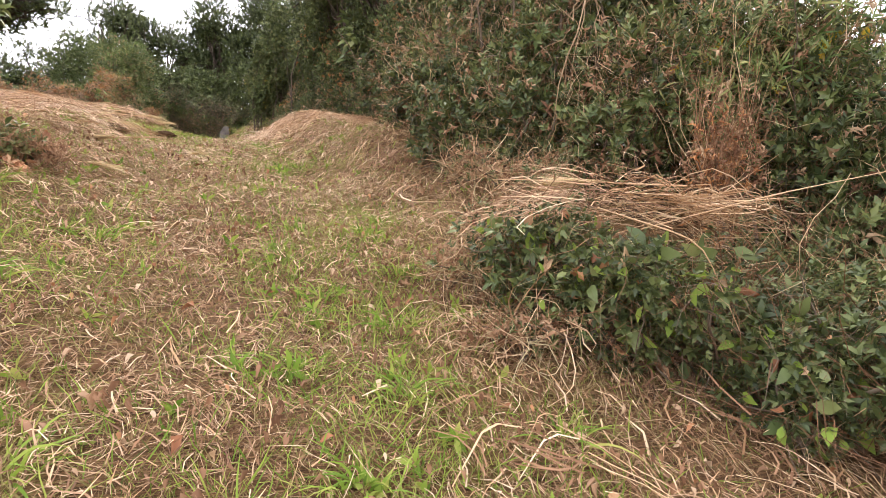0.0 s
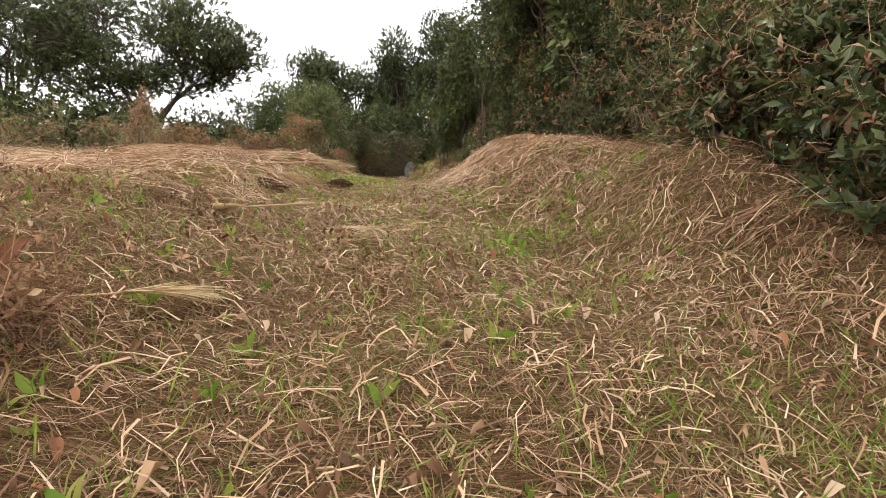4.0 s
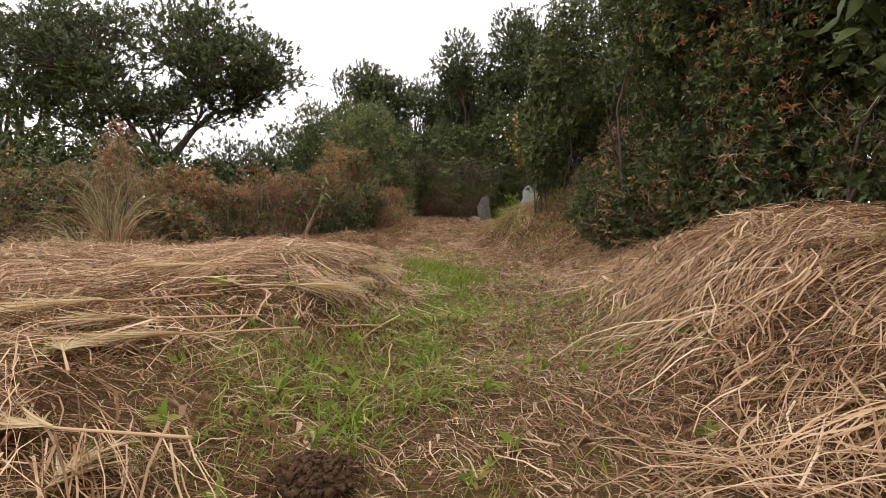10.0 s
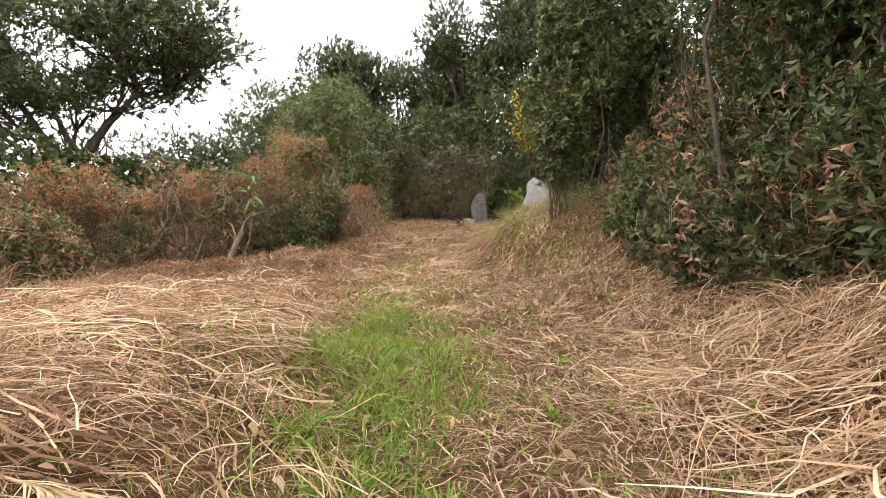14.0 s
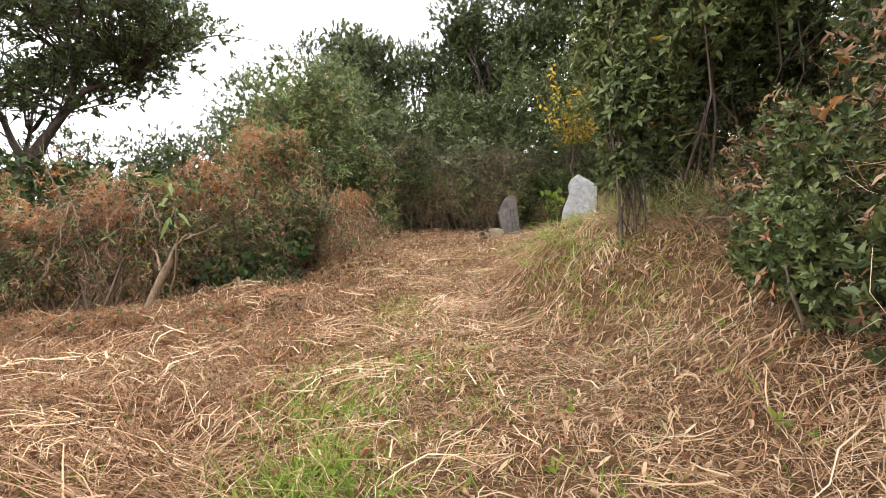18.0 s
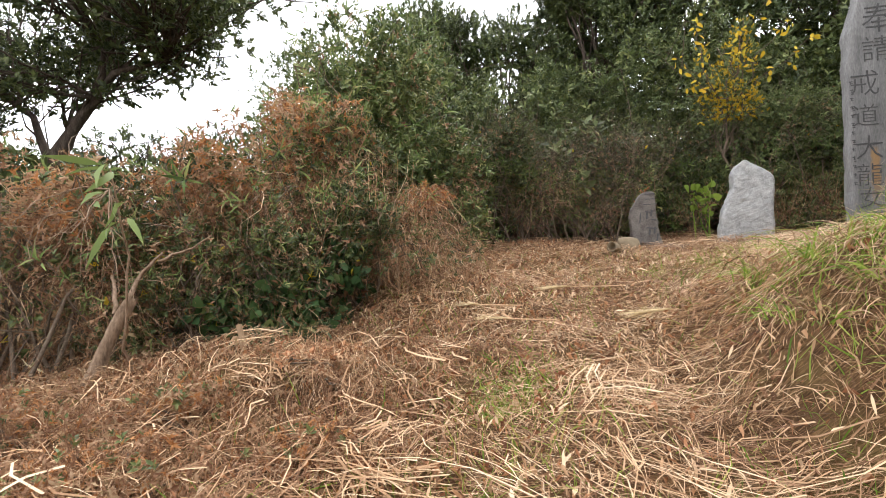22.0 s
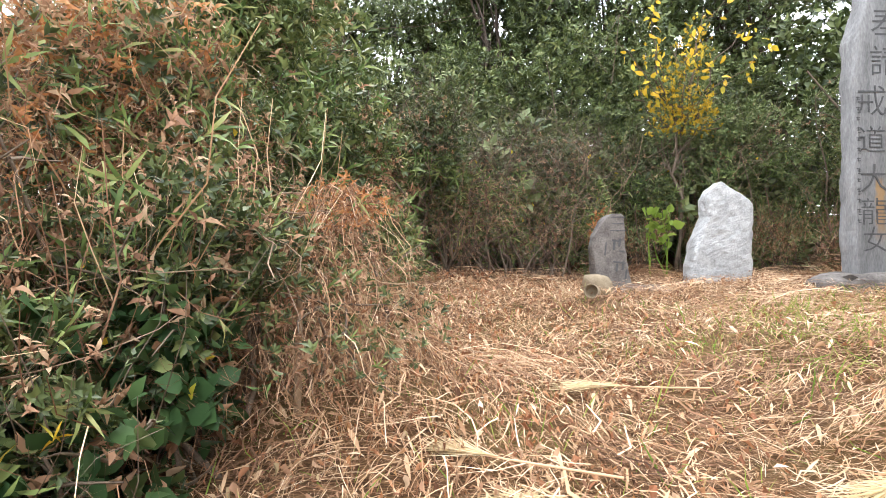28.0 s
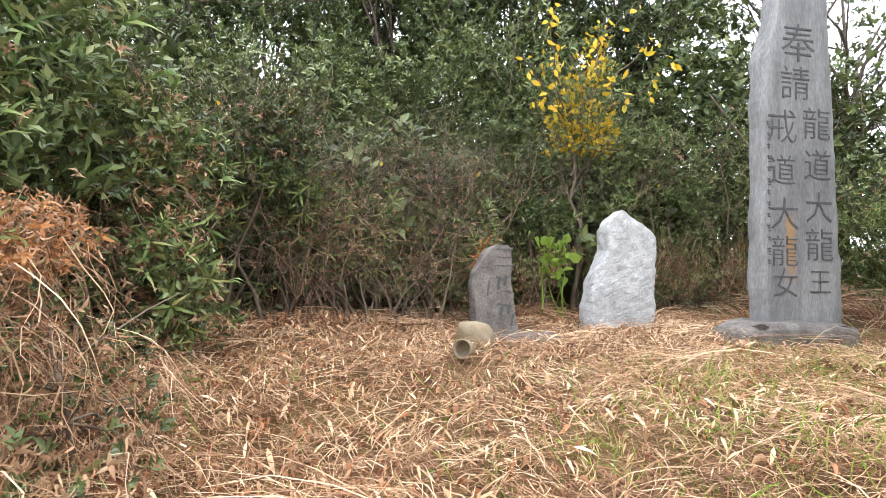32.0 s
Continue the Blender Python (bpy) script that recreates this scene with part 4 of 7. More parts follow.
shrub("bamboo_grass", "green bush and bamboo grass behind the dead grass", "bush", -3.0, 26.7, 0.5, 0.45, 1.5,
      [coat("foliage", SPRIG_OVAL, 900, 0.13, M_MID), coat("bamboo_foliage", SPRIG_BAMBOO, 110, 0.2, M_BAMBOO, "", (0.2, -0.3, 0.1), 0.8), coat("withered_foliage", SPRIG_CURL, 420, 0.1, M_BROWN), coat("hanging_vine", STRAND, 260, 0.3, M_RUSTY, "", (0, 0, -0.4))], 16, 0.34, stems=12)
# hedge round the terrace
G = "hedge round the terrace"
LEAFY = "leafy green hedge bush with bamboo grass at its foot"
TWIGGY = "dry brown twiggy hedge bush with sparse leaves"
for (x, y, rx, ry, h, label, n, b, w, tw, mat) in ((-3.7, 27.5, 0.9, 0.8, 2.4, LEAFY, 2600, 500, 500, 300, M_DEEP), (-2.6, 28.3, 0.85, 0.7, 2.1, LEAFY, 2000, 700, 700, 700, M_DEEP), (-1.6, 28.95, 0.8, 0.6, 2.0, TWIGGY, 900, 700, 1000, 1900, M_DEEP), (-0.6, 29.5, 0.85, 0.6, 2.1, TWIGGY, 1000, 600, 1000, 1900, M_DEEP),
                                    (0.7, 30.1, 0.85, 0.6, 2.1, LEAFY, 2200, 500, 300, 400, M_DEEP), (1.9, 30.2, 0.8, 0.65, 2.4, LEAFY, 2600, 360, 260, 300, M_OLIVE), (3.0, 30.1, 0.85, 0.7, 2.5, LEAFY, 2600, 400, 260, 300, M_OLIVE), (4.2, 29.7, 0.95, 0.8, 2.5, LEAFY, 2300, 500, 200, 300, M_MID), (5.5, 28.7, 1.1, 1.0, 2.0, LEAFY, 1500, 600, 150, 300, M_MID)):
    shrub("hedge_bush", label, "bush", x, y, rx, ry, h,
          [coat("foliage", SPRIG_OVAL, n, 0.125, mat), coat("dark_foliage", SPRIG_OVAL, n // 2, 0.11, M_DEEP), coat("bamboo_foliage", SPRIG_BAMBOO, int(b * 1.15), 0.17, M_BAMBOO, "", (0, -0.5, 0.1), band=(0, 0.6)), coat("russet_leaf", SPRIG_CURL, w, 0.08, M_BROWN, "", band=(0.1, 1)),
           coat("bare_twig", STRAND, tw, 0.55, M_TWIG, "thin bare twigs", (0.1, -0.3, 0.3), 0.5, 0.7, (0.45, 1)), coat("dry_stalk", STALK, 200, 0.45, M_STRAW, "pale upright stalks", (0, -0.3, 0.9), 0.2, 0.5, (0, 0.3)), coat("yellow_leaf", LEAF_BIG, 12, 0.08, M_YELLOW)], 22, 0.32, stems=9, group=G, twigs=8)
shrub("dead_vine_clump", "small clump of russet dead vine behind the dark slab", "dead grass", -0.22, 28.55, 0.16, 0.12, 0.95,
      [coat("withered_foliage", LEAF_CURL, 420, 0.05, M_ORANGE, "shrivelled russet leaves", (0, 0, -0.3), band=(0.4, 1)), coat("hanging_vine", STRAND, 260, 0.22, M_RUSTY, "", (0, -0.1, -0.8), 0.3, 0.4)], 8, 0.45, stems=8)
for x, y, rx, h, n in ((1.9, 29.45, 0.5, 0.75, 130), (2.7, 29.5, 0.5, 0.8, 130), (0.75, 29.5, 0.35, 0.6, 90), (3.6, 29.2, 0.5, 0.85, 130)):
    shrub("dry_stalk_stand", "stand of dry brown stalks and weeds before the hedge", "dead stalks", x, y, rx, 0.25, h,
          [coat("brown_stalk", STALK, n, 0.5, M_RUSTY, "", (0, -0.1, 1.3), 0.15, 0.35), coat("pale_stalk", STALK, n // 3, 0.5, M_STRAW, "", (0, -0.1, 1.2), 0.15, 0.4), coat("foliage", SPRIG_BAMBOO, n // 2, 0.13, M_OLIVE), coat("brown_leaf", SPRIG_CURL, n * 2, 0.06, M_BROWN)], 10, 0.4, stems=8, group="dry stalks before the hedge", stem_r=0.4)
for x, y, h in ((-1.9, 28.35, 1.5), (-1.1, 28.75, 1.5)):
    shrub("twig_tangle", "hanging tangle of thin pinkish-brown twigs on the hedge", "twigs", x, y, 0.75, 0.3, h,
          [coat("brown_twig", STRAND, 260, 0.5, M_BROWN, "", (0.1, -0.2, -0.6), 0.4, 0.5, (0.3, 1)), coat("grey_twig", STRAND, 260, 0.5, M_TWIG, "", (0.1, -0.2, -0.4), 0.4, 0.5), coat("dead_leaf", SPRIG_CURL, 200, 0.06, M_BROWN)], 12, 0.38, stems=14, group="twig tangles on the hedge")
# domed bush and the wood behind
shrub("domed_bush", "large domed light green bush", "bush", -5.7, 29.1, 2.5, 1.9, 3.95, [coat("foliage", SPRIG_FINE, 7000, 0.2, M_OLIVE)], 38, 0.28, stems=14)
for x, y, rx, ry, h in ((-2.3, 31.0, 1.7, 1.2, 4.0), (0.6, 31.8, 1.6, 1.2, 4.3), (3.4, 32.0, 1.5, 1.2, 3.6)):
    shrub("domed_bush", "glossy green bush behind the hedge", "bush", x, y, rx, ry, h, [coat("foliage", SPRIG_LAUREL, 1900, 0.18, M_MID), coat("dark_foliage", SPRIG_OVAL, 2600, 0.18, M_DEEP)], 24, 0.3, stems=14, group="bushes behind the hedge")
G = "wood behind the terrace"
for (x, y, h, rr, n) in ((-5.7, 35.0, 7.3, 1.9, 5600), (-3.4, 35.6, 6.8, 1.7, 5000), (-1.0, 34.8, 8.0, 1.9, 7300), (1.9, 35.2, 9.9, 2.2, 8800), (4.8, 34.2, 10.5, 2.4, 6500), (8.6, 32.5, 9.6, 2.8, 3500), (-8.8, 34.0, 4.3, 1.7, 3000), (-11.5, 33.5, 3.4, 1.8, 2000),
                         (-15.5, 33, 3.6, 2.2, 2000), (-20, 31, 4.2, 2.6, 2000), (-25, 28, 4.8, 3.0, 2000), (13, 27, 8.5, 3.2, 2000)):
    tree("evergreen tree with a dense dark crown", x, y, h, 0.17, (0, 0, h * 0.54, rr * 1.25, rr * 1.15, h * 0.44), [coat("crown", SPRIG_FINE, int(n * (1.05 if -7 < x < 6 else 0.5 if x > -10 else 0.3)), 0.31, M_DEEP, "", (0, 0, 0.8), 0.8, 0.35)], group=G, lumps=36, small=0.27, twigs=3, low=-0.95, squash=0.75)
for x, y, h in ((-14, 24.5, 3.2), (-11.8, 24.2, 2.4), (-9.6, 25.2, 1.9), (-8.4, 27.5, 1.9), (-7.5, 31.5, 3.0), (-4.5, 32.5, 3.0), (-1.2, 32.8, 3.0), (2.6, 33.0, 3.8), (2.3, 31.3, 1.7), (3.7, 31.2, 1.8), (0.9, 31.2, 1.7), (-0.6, 30.9, 1.8), (-2.0, 30.2, 1.8), (-3.3, 29.6, 1.9), (5.0, 32.3, 4.2), (3.8, 33.6, 4.4), (6.6, 31.6, 4.2), (7.2, 29.8, 2.8), (7.5, 24, 3.0), (8.2, -4, 2.5), (8.4, -1.0, 2.4), (7.8, 2.2, 2.2), (6.5, 4.8, 2.1), (5.6, 7.6, 4.8), (5.4, 10.4, 4.8), (5.3, 13.2, 4.8), (4.9, 15.6, 4.8), (4.8, 18.2, 4.8), (5.2, 20.8, 4.6), (-18.5, 24, 2.4), (-23, 22, 3)):
    shrub("understorey_bush", "dark leafy bush at the wood's edge", "bush", x, y, 1.7, 1.3, h, [coat("foliage", SPRIG_FAR, 700, 0.34, M_DEEP), coat("light_foliage", SPRIG_FAR, 200, 0.3, M_MID)], 14, 0.38, stems=8, group="understorey of the wood")
for x, y, h in ((5.6, 4.4, 1.8), (6.3, 5.4, 1.9), (6.6, 3.6, 1.6), (5.6, 3.2, 1.6), (6.2, 1.5, 1.9), (6.4, -0.8, 1.7), (4.3, 4.9, 2.6), (4.6, 5.6, 2.8), (5.2, 5.2, 3.0), (5.9, 3.9, 1.7), (4.8, 8.0, 2.6), (4.7, 10.6, 2.2), (4.7, 13.0, 2.2)):
    shrub("understorey_bush", "dark leafy bush deep in the thicket", "bush", x, y, 1.2, 1.1, h, [coat("foliage", SPRIG_OVAL, 1100, 0.2, M_DEEP), coat("withered_foliage", SPRIG_CURL, 200, 0.13, M_BROWN)], 12, 0.42, stems=8, group="bushes deep in the thicket")
# the spreading trees on the open side
rng = np.random.default_rng(23)
for x, y, hh, tr, crown, n, lean, m in ((-11.2, 26.5, 8.6, 0.22, (-0.2, 0, 4.9, 5.9, 3.4, 2.75), 10500, (0.4, 0), 8), (-17.0, 27.5, 8.4, 0.2, (0, 0, 5.4, 4.2, 3.0, 2.2), 5000, (-0.4, 0), 7)):
    tree("large spreading evergreen tree with sky between its limbs", x, y, hh, tr, crown, [coat("crown", SPRIG_FINE, n, 0.3, M_DEEP, "", (0, 0, 0.7), 0.8, 0.35)],
         fork=0.2, lean=lean, lumps=104, small=0.155, low=-0.85, group="spreading trees", limbs=m, squash=0.85, twigs=5)
# slender tree with yellow leaves behind the pale stone
yellow = tree("slender young tree with yellow autumn leaves along its branches", 1.35, 29.8, 4.2, 0.03, (0.05, 0, 2.35, 0.62, 0.4, 1.45),
              [coat("small_yellow_leaf", SPRIG_FINE, 1000, 0.1, M_YELLOW, "", band=(0.3, 1)), coat("olive_leaf", SPRIG_FINE, 650, 0.12, M_OLIVE)], fork=0.5, lumps=14, small=0.36, mat=M_TWIG, twigs=4)
for tip in ((-1.05, -0.25, 3.5), (-0.75, -0.3, 3.1), (1.0, -0.3, 3.75), (1.35, -0.2, 3.45), (0.3, -0.3, 4.0), (0.75, -0.3, 4.25), (-0.45, -0.3, 3.95)):
    g, q = limb((0.05, 0, 2.2), tip, 0.014, 0.004, 0.25, 9, 5)
    part("limb", tri_mesh("limb", *g, M_TWIG, True), yellow)
    k = rng.integers(4, 9, 16)
    p = q[k] + rng.normal(size=(16, 3)) * 0.07
    d = np.stack([rng.normal(size=16) * 0.6, -0.4 + rng.normal(size=16) * 0.4, -0.5 + rng.normal(size=16) * 0.5], 1)
    tagged(part("yellow_leaf", tri_mesh("yellow_leaf", *scatter(leaf(0.5, 0.08, 0.15), p, d, rng.uniform(0.1, 0.17, 16)), M_YELLOW), yellow), kind="stuff")
spray = new("bamboo_spray")
spray.location = (-4.45, 21.95, h1(-4.45, 21.95) - 0.05)
tagged(spray, "bamboo cane leaning out of the vines with long green blades", "bamboo")
g, q = limb((0, 0, 0), (0.35, -0.45, 1.5), 0.012, 0.005, 0.2, 10, 6)
part("cane", tri_mesh("cane", *g, M_DEAD, True), spray)
for k in range(14):
    d = np.array([[rng.normal() * 0.7 + 0.2, -0.5 + rng.normal() * 0.4, -0.15 + rng.normal() * 0.45]])
    part("blade", tri_mesh("blade", *scatter(leaf(0.15, 0.05, 0.25), q[[9 - k % 3]] + rng.normal(size=(1, 3)) * 0.04, d, [rng.uniform(0.2, 0.34)], flat=0.5), M_BAMBOO), spray)
# ---- monuments ----


def standing_stone(levels, thick, rough, seed, rows=26, flat_front=True, bulge=0.0):
    """A raised stone from (z, left, right) levels, its faces worn by noise. Its front is at y = -thick / 2."""
    zs, ls, rs = np.array(levels).T
    bm = bmesh.new()
    rings, count = [], 64
    for z in np.linspace(zs[0], zs[-1], rows):
        l, r = np.interp(z, zs, ls), np.interp(z, zs, rs)
        ring = []
        for k in range(count):
            w, d = max(r - l, 0.05), thick
            u = (k + 0.5) / count * 2 * (w + d)
            if u < w:
                ux, uy = u / w * 2 - 1, -1.0
            elif u < w + d:
                ux, uy = 1.0, (u - w) / d * 2 - 1
            elif u < 2 * w + d:
                ux, uy = 1 - (u - w - d) / w * 2, 1.0
            else:
                ux, uy = -1.0, 1 - (u - 2 * w - d) / d * 2
            round_off = 1 - 0.09 * (abs(ux) ** 8) * (abs(uy) ** 4)
            ux, uy = ux * round_off, uy * round_off
            p = Vector(((l + r) / 2 + ux * (r - l) / 2, uy * thick / 2 * (1 - bulge * ((z - zs[0]) / (zs[-1] - zs[0])) ** 3), z))
            n = noise.noise(p * 4 + Vector((seed, 0, 0))) * rough + noise.noise(p * 13 + Vector((0, seed, 0))) * rough * 0.45 + noise.noise(p * 34 + Vector((0, seed, 9))) * rough * 0.22
            front = flat_front and uy < -0.85
            ring.append(bm.verts.new(p + Vector((ux, uy, 0)) * n * (0.25 if front else 1)))
        rings.append(ring)
    for a, b in zip(rings, rings[1:]):
        for i in range(count):
            bm.faces.new((a[i], a[(i + 1) % count], b[(i + 1) % count], b[i]))
    bm.faces.new(rings[0][::-1])
    bm.faces.new(rings[-1])
    return bm


def rough_block(sx, sy, sz, seed, rough=0.02, cut=3):
    """A squat block with worn, uneven faces; its foot is at z = 0."""
    bm = bmesh.new()
    bmesh.ops.create_cube(bm, size=1)
    bmesh.ops.subdivide_edges(bm, edges=bm.edges[:], cuts=cut, use_grid_fill=True)
    for v in bm.verts:
        q = v.co * 2
        k = 1 - 0.13 * (abs(q.x) ** 4 * abs(q.y) ** 4 + abs(q.x) ** 4 * abs(q.z) ** 4 + abs(q.y) ** 4 * abs(q.z) ** 4)
        v.co = Vector((v.co.x * sx, v.co.y * sy, v.co.z * sz)) * k
        v.co += noise.noise_vector(v.co * 5 + Vector((seed, seed, 0))) * rough
        v.co.z += sz / 2
    return bm


def text_mesh(body, size, depth=0.002):
    cu = bpy.data.curves.new("text", "FONT")
    cu.body, cu.size, cu.extrude, cu.align_x, cu.align_y, cu.resolution_u, cu.offset = body, size, depth, "CENTER", "CENTER", 2, -0.0035
    ob = bpy.data.objects.new("text", cu)
    scene.collection.objects.link(ob)
    me = bpy.data.meshes.new_from_object(ob.evaluated_get(bpy.context.evaluated_depsgraph_get()))
    bpy.data.objects.remove(ob)
    bpy.data.curves.remove(cu)
    return me


def stained(mat, x0, z0, half_w, z_lo, z_hi, colour):
    """Lets an ochre streak run down a stone, in the stone's own coordinates."""
    nt = mat.node_tree
    bsdf = nt.nodes["Principled BSDF"]
    old = bsdf.inputs["Base Color"].links[0].from_socket
    co, sep = nt.nodes.new("ShaderNodeTexCoord"), nt.nodes.new("ShaderNodeSeparateXYZ")
    nt.links.new(co.outputs["Object"], sep.inputs[0])
    tex = nt.nodes.new("ShaderNodeTexNoise")
    tex.inputs["Scale"].default_value = 9
    nt.links.new(co.outputs["Object"], tex.inputs["Vector"])

    def op(kind, a, b):
        n = nt.nodes.new("ShaderNodeMath")
        n.operation = kind
        for s, v in zip(n.inputs, (a, b)):
            if isinstance(v, (int, float)):
                s.default_value = v
            else:
                nt.links.new(v, s)
        return n.outputs[0]

    def fade(v, a, b):
        n = nt.nodes.new("ShaderNodeMapRange")
        n.interpolation_type = "SMOOTHSTEP"
        nt.links.new(v, n.inputs[0])
        n.inputs[1].default_value, n.inputs[2].default_value = a, b
        return n.outputs[0]

    wob = op("MULTIPLY", op("SUBTRACT", tex.outputs[0], 0.5), 0.12)
    off = op("ABSOLUTE", op("ADD", op("SUBTRACT", sep.outputs[0], x0), wob), 0)
    k = op("MULTIPLY", fade(off, half_w, half_w * 0.35), op("MULTIPLY", fade(sep.outputs[2], z_hi + 0.06, z_hi - 0.05), fade(sep.outputs[2], z_lo - 0.25, z_lo + 0.15)))
    mix = nt.nodes.new("ShaderNodeMix")
    mix.data_type = "RGBA"
    nt.links.new(op("MULTIPLY", k, 0.75), mix.inputs[0])
    nt.links.new(old, mix.inputs[6])
    mix.inputs[7].default_value = (*colour, 1)
    nt.links.new(mix.outputs[2], bsdf.inputs["Base Color"])


# stele on its plinth
SX, SY, SZ = 2.83, 27.7, 4.54
stele = new("stele")
stele.location = (SX, SY, SZ)
tagged(stele, "tall grey slate stele with two columns of carved characters", "monument")
bm = standing_stone([(-0.05, -0.45, 0.52), (0.5, -0.445, 0.51), (1.2, -0.435, 0.48), (2.5, -0.415, 0.425), (2.75, -0.405, 0.41), (2.95, -0.34, 0.4), (3.25, -0.27, 0.385), (3.6, -0.2, 0.36), (3.72, -0.11, 0.28), (3.78, 0.0, 0.16)], 0.27, 0.016, 3, 70)
stained(M_SLATE, -0.13, 1.0, 0.075, 0.55, 1.08, (0.36, 0.21, 0.08))
bm_part("stone", bm, M_SLATE, stele, smooth=False)
# strokes sit just proud of the face; their dark colour paints the groove's shade
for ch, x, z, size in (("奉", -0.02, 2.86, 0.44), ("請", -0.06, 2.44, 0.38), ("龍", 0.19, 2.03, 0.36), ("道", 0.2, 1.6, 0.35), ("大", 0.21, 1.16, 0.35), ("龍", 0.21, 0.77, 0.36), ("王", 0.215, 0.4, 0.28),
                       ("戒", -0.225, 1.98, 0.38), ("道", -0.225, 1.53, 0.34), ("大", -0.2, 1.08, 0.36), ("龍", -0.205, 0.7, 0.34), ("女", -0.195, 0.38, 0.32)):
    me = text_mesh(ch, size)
    me.materials.append(M_GROOVE_SHADE)
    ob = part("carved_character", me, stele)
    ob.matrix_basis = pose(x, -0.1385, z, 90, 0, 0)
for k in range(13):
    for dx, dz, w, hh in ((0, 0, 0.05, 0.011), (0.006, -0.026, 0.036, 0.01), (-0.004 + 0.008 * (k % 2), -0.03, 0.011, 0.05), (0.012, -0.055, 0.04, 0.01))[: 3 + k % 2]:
        ob = bm_part("carved_mark", rough_block(w, 0.004, hh, k + dx, 0.004, 1), M_GROOVE_SHADE, stele)
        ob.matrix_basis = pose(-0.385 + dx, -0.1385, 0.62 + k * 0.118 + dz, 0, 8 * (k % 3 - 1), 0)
plinth = bm_part("stele_plinth", rough_block(1.4, 0.66, 0.4, 5, 0.03, 6), M_DARK)
plinth.location = (2.66, 27.62, 4.16)
tagged(plinth, "rough grey stone plinth under the tall stele", "plinth")

# pale stone
pale = new("pale_stone")
pale.location = (1.2, 28.42, 4.3)
tagged(pale, "upright pale granite boulder with a pointed top", "monument")
bm = standing_stone([(-0.1, -0.36, 0.43), (0.1, -0.365, 0.435), (0.33, -0.36, 0.44), (0.6, -0.3, 0.445), (0.8, -0.22, 0.455), (0.96, -0.135, 0.465), (1.12, -0.13, 0.46), (1.18, -0.14, 0.42), (1.27, -0.115, 0.3), (1.33, -0.07, 0.2), (1.38, 0.0, 0.12), (1.41, 0.04, 0.08)], 0.36, 0.024, 11, 64, False, 0.45)
bm_part("stone", bm, M_WHITE, pale)
for x, z, w in ((0.05, 0.78, 0.2), (0.06, 0.5, 0.14), (0.08, 0.24, 0.1)):
    ob = bm_part("worn_mark", rough_block(w, 0.006, 0.018, w * 9, 0.012, 2), M_WHITE, pale)
    ob.matrix_basis = pose(x, -0.185, z, 0, 12, 0)
foot = bm_part("pale_stone_plinth", rough_block(1.0, 0.62, 0.26, 8, 0.03, 4), M_DARK)
foot.location = (1.24, 28.4, 4.14)
tagged(foot, "low dark stone footing under the pale stone", "plinth")

# small dark slab
small = new("dark_slab")
small.location = (-0.2, 28.0, 4.36)
tagged(small, "small leaning dark stone slab with carved characters", "monument")
bm = standing_stone([(-0.1, -0.3, 0.15), (0.05, -0.31, 0.14), (0.25, -0.33, 0.115), (0.5, -0.355, 0.075), (0.62, -0.335, 0.07), (0.72, -0.27, 0.065), (0.81, -0.22, 0.06), (0.87, -0.16, 0.055), (0.9, -0.1, 0.02)], 0.2, 0.03, 21, 44)
bm_part("stone", bm, M_DARK, small)
# the slab's strokes are raised too, dark where a cut would be shaded
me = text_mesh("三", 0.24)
me.materials.append(M_GROOVE_SHADE)
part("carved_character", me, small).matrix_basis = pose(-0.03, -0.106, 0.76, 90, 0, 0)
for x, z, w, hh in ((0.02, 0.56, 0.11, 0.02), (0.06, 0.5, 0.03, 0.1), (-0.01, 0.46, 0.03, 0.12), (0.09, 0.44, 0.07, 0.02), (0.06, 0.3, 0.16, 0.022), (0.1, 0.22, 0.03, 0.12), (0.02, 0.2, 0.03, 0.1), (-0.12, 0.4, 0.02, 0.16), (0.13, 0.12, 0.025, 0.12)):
    ob = bm_part("carved_mark", rough_block(w, 0.005, hh, x * 50, 0.01, 2), M_GROOVE_SHADE, small)
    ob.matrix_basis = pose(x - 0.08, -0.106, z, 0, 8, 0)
foot = bm_part("slab_plinth", rough_block(0.85, 0.5, 0.22, 12, 0.03, 3), M_DARK)
foot.location = (-0.05, 27.98, 4.19)
tagged(foot, "low grey footing stone under the small slab", "plinth")

# fragments before it
frag = bm_part("stone_fragment", rough_block(0.34, 0.26, 0.27, 31, 0.07, 4), M_TILE, smooth=True)
frag.matrix_world = pose(-0.62, 27.52, h1(-0.62, 27.52) - 0.04, 0, 6, 20)
tagged(frag, "rounded tan stone fragment before the small slab", "stone")


def pot(r, length, thick):
    bm = bmesh.new()
    rings = []
    for y, rr in ((0, r * 0.8), (length * 0.5, r * 0.95), (length, r), (length, r - thick), (length * 0.5, r * 0.95 - thick), (0.02, r * 0.8 - thick)):
        rings.append([bm.verts.new((rr * math.cos(k * math.pi / 10), y, rr * math.sin(k * math.pi / 10))) for k in range(20)])
    for a, b in zip(rings, rings[1:]):
        for i in range(20):
            bm.faces.new((a[i], a[(i + 1) % 20], b[(i + 1) % 20], b[i]))
    bm.faces.new(rings[0][::-1])
    bm.faces.new(rings[-1])
    return bm


cup = bm_part("clay_cup", pot(0.075, 0.16, 0.01), M_TILE, smooth=True)
cup.matrix_world = pose(-0.8, 26.98, h1(-0.8, 26.98) + 0.085, 6, 0, 150)
tagged(cup, "ribbed tan clay cup lying on its side", "cup")

